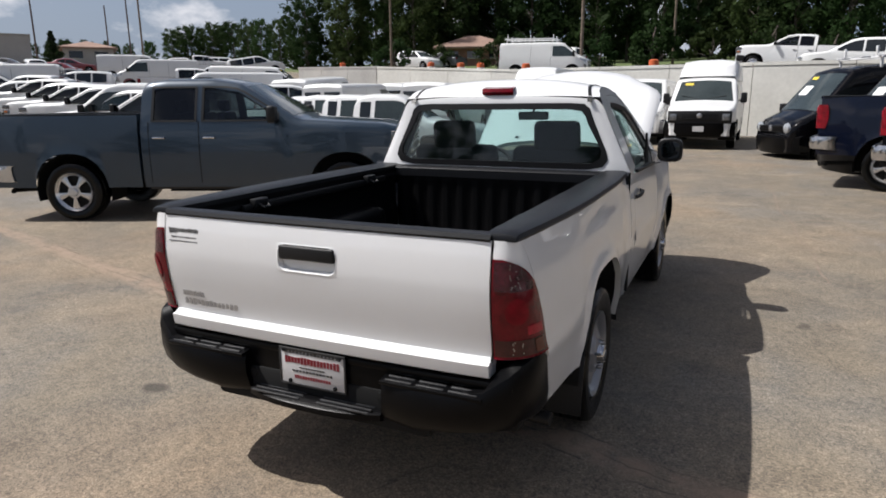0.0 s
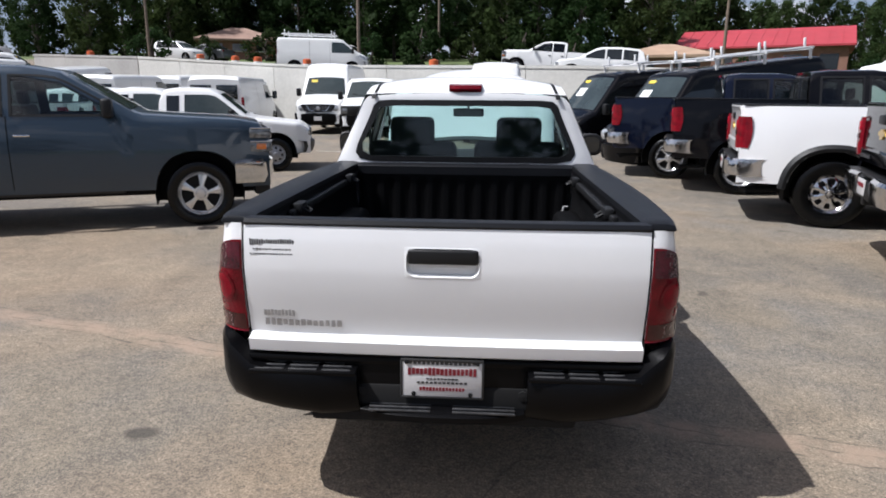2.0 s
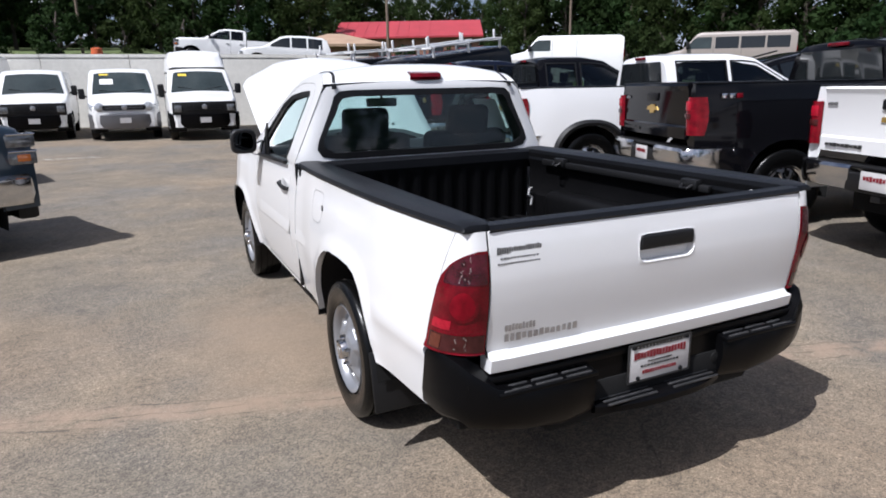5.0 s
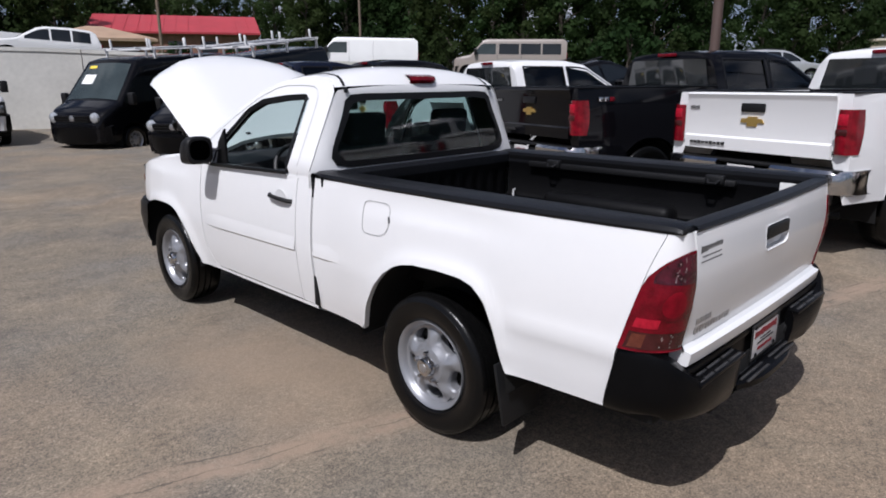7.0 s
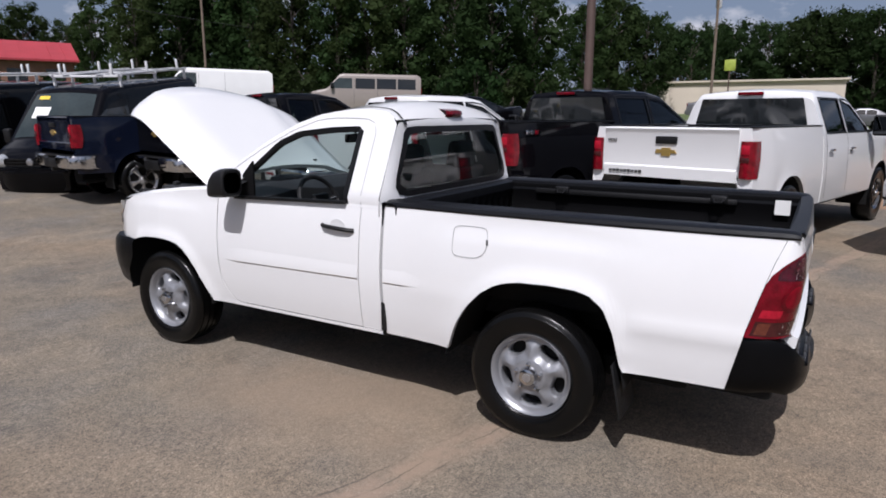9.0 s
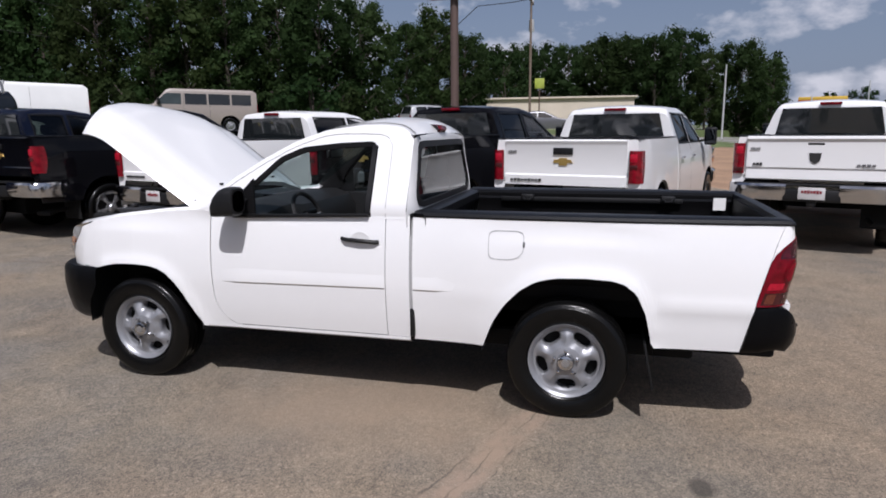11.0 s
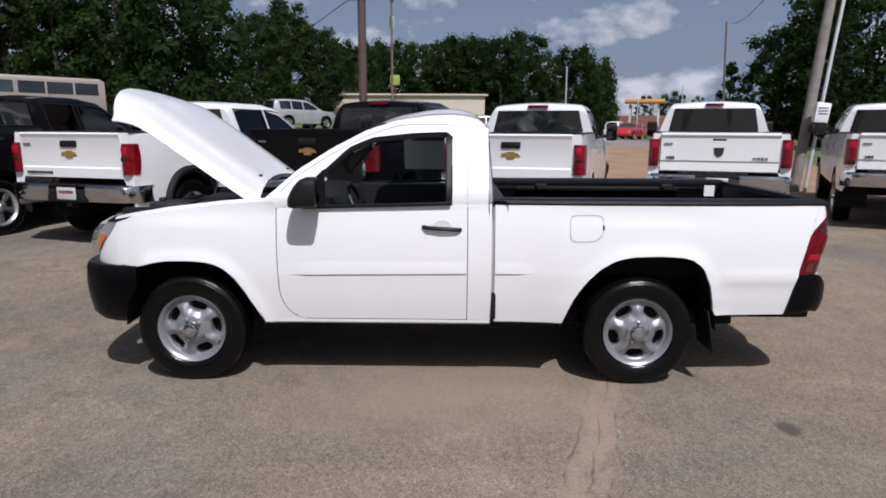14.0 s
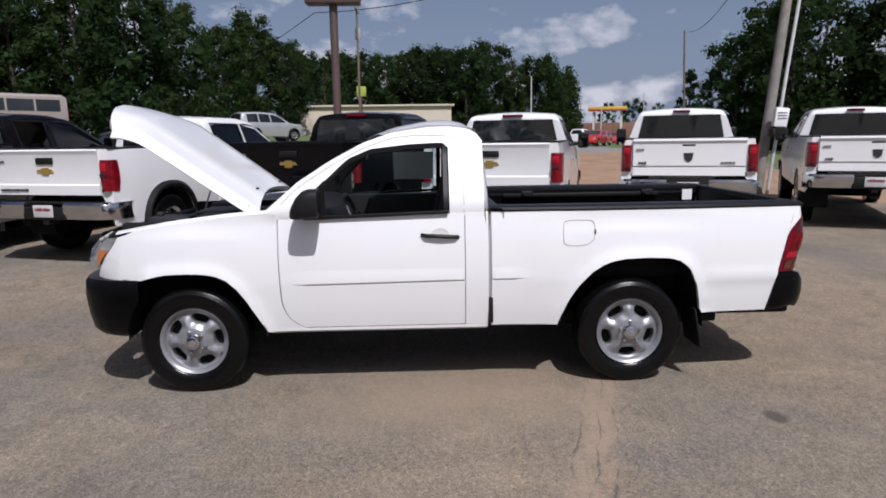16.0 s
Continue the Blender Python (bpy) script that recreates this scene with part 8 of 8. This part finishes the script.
sign.matrix_world = pose(63.0, 7.2, ground_z(63, 7.2) + 0.05, 0, 0, 5)


# ---- trees ----
def tree(name, seed, height, radius, leaf, label, lobes=20, per=220, size=0.30, low=0.1, pine=False):
    """A tree with a tapered trunk, limbs and a billowing crown of clumps covered with small leaf sprays."""
    rng = random.Random(seed)
    root = thing(name, label, "tree")
    t = Shape()
    bend = [(rng.uniform(-0.3, 0.3) * k, rng.uniform(-0.3, 0.3) * k, height * q) for k, q in ((0, -0.02), (0.3, 0.2), (0.7, 0.45), (1.0, 0.7), (1.2, 0.93))]
    t.tube(bend, height * 0.014 + 0.05, 9, 0.04)
    clumps = []
    turn = rng.uniform(0, 6.28)
    for i in range(lobes):
        f = (i + rng.uniform(0.1, 0.9)) / lobes
        q = low + (1 - low) * f
        turn += 2.4 + rng.uniform(-0.5, 0.5)
        if pine:
            rr = radius * (1.02 - f) ** 0.8 * rng.uniform(0.35, 0.85)
            cr = radius * rng.uniform(0.20, 0.34) * (1.15 - 0.6 * f)
        else:
            env = math.sin(math.pi * (0.16 + 0.70 * f)) ** 0.8
            rr = radius * env * math.sqrt(rng.uniform(0.12, 0.80))
            cr = radius * rng.uniform(0.19, 0.36) * (0.70 + 0.30 * env)
        z = height * q - cr * 0.5 * f
        clumps.append((Vector((rr * math.cos(turn), rr * math.sin(turn), z)), cr, cr * rng.uniform(0.72, 0.95)))
    for c, cr, ch in clumps[::2]:
        z0 = max(height * 0.10, c.z - 0.5 * radius)
        t.tube([(0, 0, z0), (c.x * 0.5, c.y * 0.5, (z0 + c.z) / 2 + 0.2), tuple(c)], 0.06 + height * 0.003, 5, 0.02)
    part("trunk", t, BARK, root)
    verts, faces = [], []

    def spray(p, nrm, w, e):
        """One small spray of leaves: a folded four-cornered blade."""
        u = nrm.orthogonal().normalized()
        u.rotate(Matrix.Rotation(rng.uniform(0, 6.28), 3, nrm))
        v = nrm.cross(u)
        base = len(verts)
        verts.extend([tuple(p - u * w * 0.5), tuple(p - v * e * 0.42 + u * w * 0.05 + nrm * 0.05), tuple(p + u * w * 0.55), tuple(p + v * e * 0.46 - u * w * 0.08 - nrm * 0.05)])
        faces.append((base, base + 1, base + 2, base + 3))

    def any_way(lift):
        return Vector((rng.gauss(0, 1), rng.gauss(0, 1), rng.gauss(lift, 1))).normalized()

    for c, cr, ch in clumps:
        for _ in range(27):
            d = any_way(0.0)
            w = cr * rng.uniform(0.46, 0.80)
            spray(c + Vector((d.x * cr, d.y * cr, d.z * ch)) * rng.uniform(0.35, 0.80), (d + any_way(0.0) * 0.5).normalized(), w, w * rng.uniform(0.7, 1.0))
        for _ in range(per):
            d = any_way(0.15)
            p = c + Vector((d.x * cr, d.y * cr, d.z * ch)) * rng.uniform(0.78, 1.30)
            if any((p - o).length < 0.72 * r for o, r, h in clumps if o is not c):
                continue
            nrm = (d + Vector((rng.gauss(0, 0.6), rng.gauss(0, 0.6), rng.gauss(0.1, 0.6)))).normalized()
            w = size * rng.uniform(0.5, 1.25)
            spray(p, nrm, w, w * rng.uniform(0.5, 0.95))
    me = bpy.data.meshes.new("crown")
    me.from_pydata(verts, [], faces)
    me.materials.append(leaf)
    crown = new("crown", me)
    crown.parent = root
    return root


TREE_HEIGHT = (15.5, 17.5, 14.0, 19.0, 16.5)
kinds_of_tree = [
    tree("tree", 1, 15.5, 4.6, LEAF_A, "tall dark green oak at the wood's edge", 44, 170, 0.27, 0.10),
    tree("tree", 2, 17.5, 4.2, LEAF_B, "tall bright green sweetgum at the wood's edge", 46, 165, 0.27, 0.10),
    tree("tree", 3, 14.0, 5.0, LEAF_A, "broad dark green oak at the wood's edge", 44, 170, 0.28, 0.08),
    tree("tree", 4, 19.0, 3.4, LEAF_C, "tall slender dark pine", 38, 150, 0.26, 0.22, True),
    tree("tree", 5, 16.5, 4.6, LEAF_B, "full bright green tree", 45, 165, 0.27, 0.10),
]
# lighter kinds for the second rows and the far woods
far_kinds = [
    tree("tree", 31, 15.5, 4.8, LEAF_A, "dark green oak deep in the woods", 30, 50, 0.50, 0.08),
    tree("tree", 32, 17.5, 4.4, LEAF_B, "bright green sweetgum deep in the woods", 30, 50, 0.50, 0.08),
    tree("tree", 33, 14.0, 5.2, LEAF_A, "broad dark green oak deep in the woods", 30, 50, 0.50, 0.08),
    tree("tree", 34, 19.0, 3.6, LEAF_C, "slender dark pine deep in the woods", 20, 80, 0.44, 0.16, True),
    tree("tree", 35, 16.5, 4.8, LEAF_B, "full bright green tree deep in the woods", 30, 50, 0.50, 0.08),
]
bush = tree("bush", 9, 2.6, 2.0, LEAF_A, "low dark green bush at the foot of the trees", 9, 80, 0.26, 0.02)
first_use = set()


def plant(k, x, y, scale=1.0, far=False):
    src = (far_kinds if far else kinds_of_tree)[k % len(kinds_of_tree)] if k >= 0 else bush
    ob = src if id(src) not in first_use else copy_thing(src, Matrix())
    first_use.add(id(src))
    ob.matrix_world = pose(x, y, ground_z(x, y) - 0.1, 0, 0, (k * 77 + x * 31 + y * 17) % 360) @ Matrix.Diagonal((scale, scale, scale, 1))
    return ob


random.seed(11)
C0 = (-1.5, 0.0)
# how high the tree tops stand over the horizon, in degrees, round the compass
skyline = table([(-210, 7.0), (-150, 11.0), (-60, 12.0), (-40, 13.0), (-30, 12.5), (-27.2, 10.0), (-26, 7.6), (-25, 5.6), (-24.6, 2.9), (-14.9, 3.0), (-14.2, 4.4), (-13, 5.9), (-10.7, 6.6), (-9, 7.3),
                 (-6.8, 6.9), (-6, 8.1), (0, 8.3), (3.4, 8.5), (5.8, 7.7), (8.7, 8.0), (11, 8.1), (13.5, 9.3), (15.3, 10.5), (17, 11.0), (19, 10.3), (20.4, 8.8), (21.2, 10.8), (24, 12.5),
                 (40, 14.0), (52, 13.0), (57, 10.2), (60, 7.7), (63, 8.0), (66, 8.4), (69, 7.8), (72, 10.5), (80, 13.5), (118, 13.5), (124.5, 10.4), (126.3, 8.0), (128, 6.7), (136, 5.8), (139, 4.6), (150, 4.6)])


def wood(az0, az1, dist, gap, reach=1.0, spread=4.0, kinds=(0, 1, 2, 4), far=False):
    """A row of trees between two bearings, grown to the skyline."""
    count = max(1, round(radians(abs(az1 - az0)) * dist / gap))
    for i in range(count):
        az = az0 + (az1 - az0) * (i + random.uniform(-0.3, 0.3) + 0.5) / count
        d = dist + random.uniform(-spread, spread)
        x, y = C0[0] + d * math.cos(radians(az)), C0[1] + d * math.sin(radians(az))
        k = kinds[(i * 7 + i // 3) % len(kinds)]
        tall = 1.6 + d * math.tan(radians(skyline(az))) * reach - ground_z(x, y)
        plant(k, x, y, min(1.5, max(0.25, tall * random.uniform(0.86, 1.02) / TREE_HEIGHT[k])), far)


wood(150, 127, 150, 3.8, 1.05, 8, (0, 2, 1, 4), True)
wood(150, 127, 172, 4.2, 1.05, 8, (2, 0, 4, 1), True)
wood(126, 74, 72, 3.4, 1.0, 5, (0, 2, 1, 3, 4))
wood(126, 74, 82, 3.8, 1.05, 4, (0, 2, 1, 4), True)
wood(74, 57, 98, 4.2, 1.0, 4, (1, 0, 4, 2))
wood(74, 57, 108, 4.6, 1.0, 4, (1, 0, 4, 2), True)
wood(57, 46, 62, 3.4, 1.0, 4, (1, 0, 4, 2))
wood(57, 46, 70, 3.8, 1.0, 4, (1, 0, 4, 2), True)
wood(46, 21.3, 52, 3.3, 1.0, 3, (0, 2, 1, 0, 4))
wood(46, 21.3, 60, 3.6, 1.05, 3, (0, 2, 1, 4), True)
wood(20, 12, 66, 3.4, 1.0, 3, (1, 4, 0))
wood(20, 8, 78, 3.8, 0.95, 3, (0, 2, 4), True)
wood(12, -13.6, 92, 3.6, 1.0, 4, (0, 2, 4, 1, 2))
wood(12, -13.4, 102, 4.0, 0.97, 4, (0, 2, 4, 1), True)
wood(-14.4, -25, 200, 7.0, 1.0, 14, (0, 2, 1), True)
wood(-25.2, -52, 42, 3.3, 1.0, 2.5, (2, 3, 0, 3, 2))
wood(-27, -52, 50, 3.8, 1.05, 3, (2, 0, 3), True)
# unseen trees added behind the camera, to close off low sky and reflections
wood(-52, -208, 48, 10.5, 0.8, 5, (0, 1, 2, 4), True)
cedar = tree("tree", 21, 4.2, 1.35, LEAF_C, "dark conical cedar on the hill", 26, 80, 0.20, 0.02, True)
cedar.matrix_world = pose(-71.9, 49.2, ground_z(-71.9, 49.2))
lone = tree("tree", 41, 7.4, 2.0, LEAF_C, "lone slender tree beside the far utility pole", 16, 110, 0.26, 0.12, True)
lone.matrix_world = pose(C0[0] + 64 * math.cos(radians(-22.6)), C0[1] + 64 * math.sin(radians(-22.6)), ground_z(58, -25))
for i in range(16):
    az = radians(122 - 4.6 * i)
    d = 56 + random.uniform(-4, 4)
    plant(-1, C0[0] + d * math.cos(az), C0[1] + d * math.sin(az), random.uniform(0.7, 1.3))
for i in range(10):
    az = radians(50 - 3.2 * i)
    d = 38 + random.uniform(-3, 3)
    plant(-1, C0[0] + d * math.cos(az), C0[1] + d * math.sin(az), random.uniform(0.7, 1.2))
for az0, az1, dist, gap in ((126, 75, 79, 4.2), (74, 57, 103, 4.8), (57, 46, 67, 3.8), (46, 22, 57, 3.4), (12, -13, 99, 4.8), (-26, -50, 47, 3.4)):
    count = round(radians(az0 - az1) * dist / gap)
    for i in range(count):
        az = radians(az0 + (az1 - az0) * (i + random.uniform(0.2, 0.8)) / count)
        d = dist + random.uniform(-1.5, 1.5)
        plant(-1, C0[0] + d * math.cos(az), C0[1] + d * math.sin(az), random.uniform(1.3, 2.3))


# ---- road works on the upper road ----
def barrel():
    root = thing("traffic_barrel", "orange and white striped traffic barrel beside the upper road", "barrel", "road work barrels")
    for z0, z1, mat, nm in ((0.08, 0.34, ORANGE, "drum"), (0.34, 0.42, WHITE_METAL, "band"), (0.42, 0.66, ORANGE, "drum"), (0.66, 0.72, WHITE_METAL, "band"), (0.72, 0.96, ORANGE, "drum")):
        s = Shape()
        s.lathe([(0.29 - 0.07 * z0, z0), (0.29 - 0.07 * z1, z1)] + ([(0.12, 1.0), (0.001, 1.0)] if z1 > 0.9 else []), 16, (0, 0, 0), "z")
        part(nm, s, mat, root)
    s = Shape()
    s.lathe([(0.001, 0.09), (0.36, 0.08), (0.40, 0.0)], 16, (0, 0, 0), "z")
    part("base", s, RUBBER, root)
    return root


first_barrel = barrel()
spots = [(-27.4, 41.5), (-17.6, 37.0), (-14.9, 35.7), (-13.3, 35.0), (-10.0, 33.6), (-2.6, 30.2)]
for i, (x, y) in enumerate(spots):
    ob = first_barrel if i == 0 else copy_thing(first_barrel, Matrix())
    ob.matrix_world = pose(x, y, ground_z(x, y))


# ---- marks on the paving ----
def strip(name, pts, width, mat, label, seed=0, z=0.004):
    """A thin uneven band that lies on the paving."""
    rng = random.Random(seed)
    s = Shape()
    cols = []
    pts = [Vector(p) for p in pts]
    fine = []
    for a, b in zip(pts[:-1], pts[1:]):
        n = max(2, int((b - a).length / 0.07))
        fine += [a.lerp(b, i / n) for i in range(n)]
    fine.append(pts[-1])
    for i, p in enumerate(fine):
        d = (fine[min(i + 1, len(fine) - 1)] - fine[max(0, i - 1)]).normalized()
        nrm = Vector((-d.y, d.x))
        p = p + nrm * rng.uniform(-0.3, 0.3) * width
        w = width * rng.uniform(0.25, 1.0)
        cols.append([(q.x, q.y, ground_z(q.x, q.y) + z) for q in (p - nrm * w / 2, p + nrm * w / 2)])
    s.grid(cols)
    return solo(name, s, mat, label, "crack", "marks on the paving", "structure")


strip("parking_line", [(-4.6, 19.0 * 0.76), (-2.4, 18.6 * 0.76)], 0.09, WHITE_LINE, "worn white parking line", 10)
strip("crack", [(2.25, 3.2), (2.20, 3.7), (2.24, 4.4), (2.13, 5.2), (2.14, 6.1), (2.02, 7.2), (2.03, 8.6), (1.93, 10.6)], 0.026, SEAM_SAND, "sandy open crack across the paving", 12)
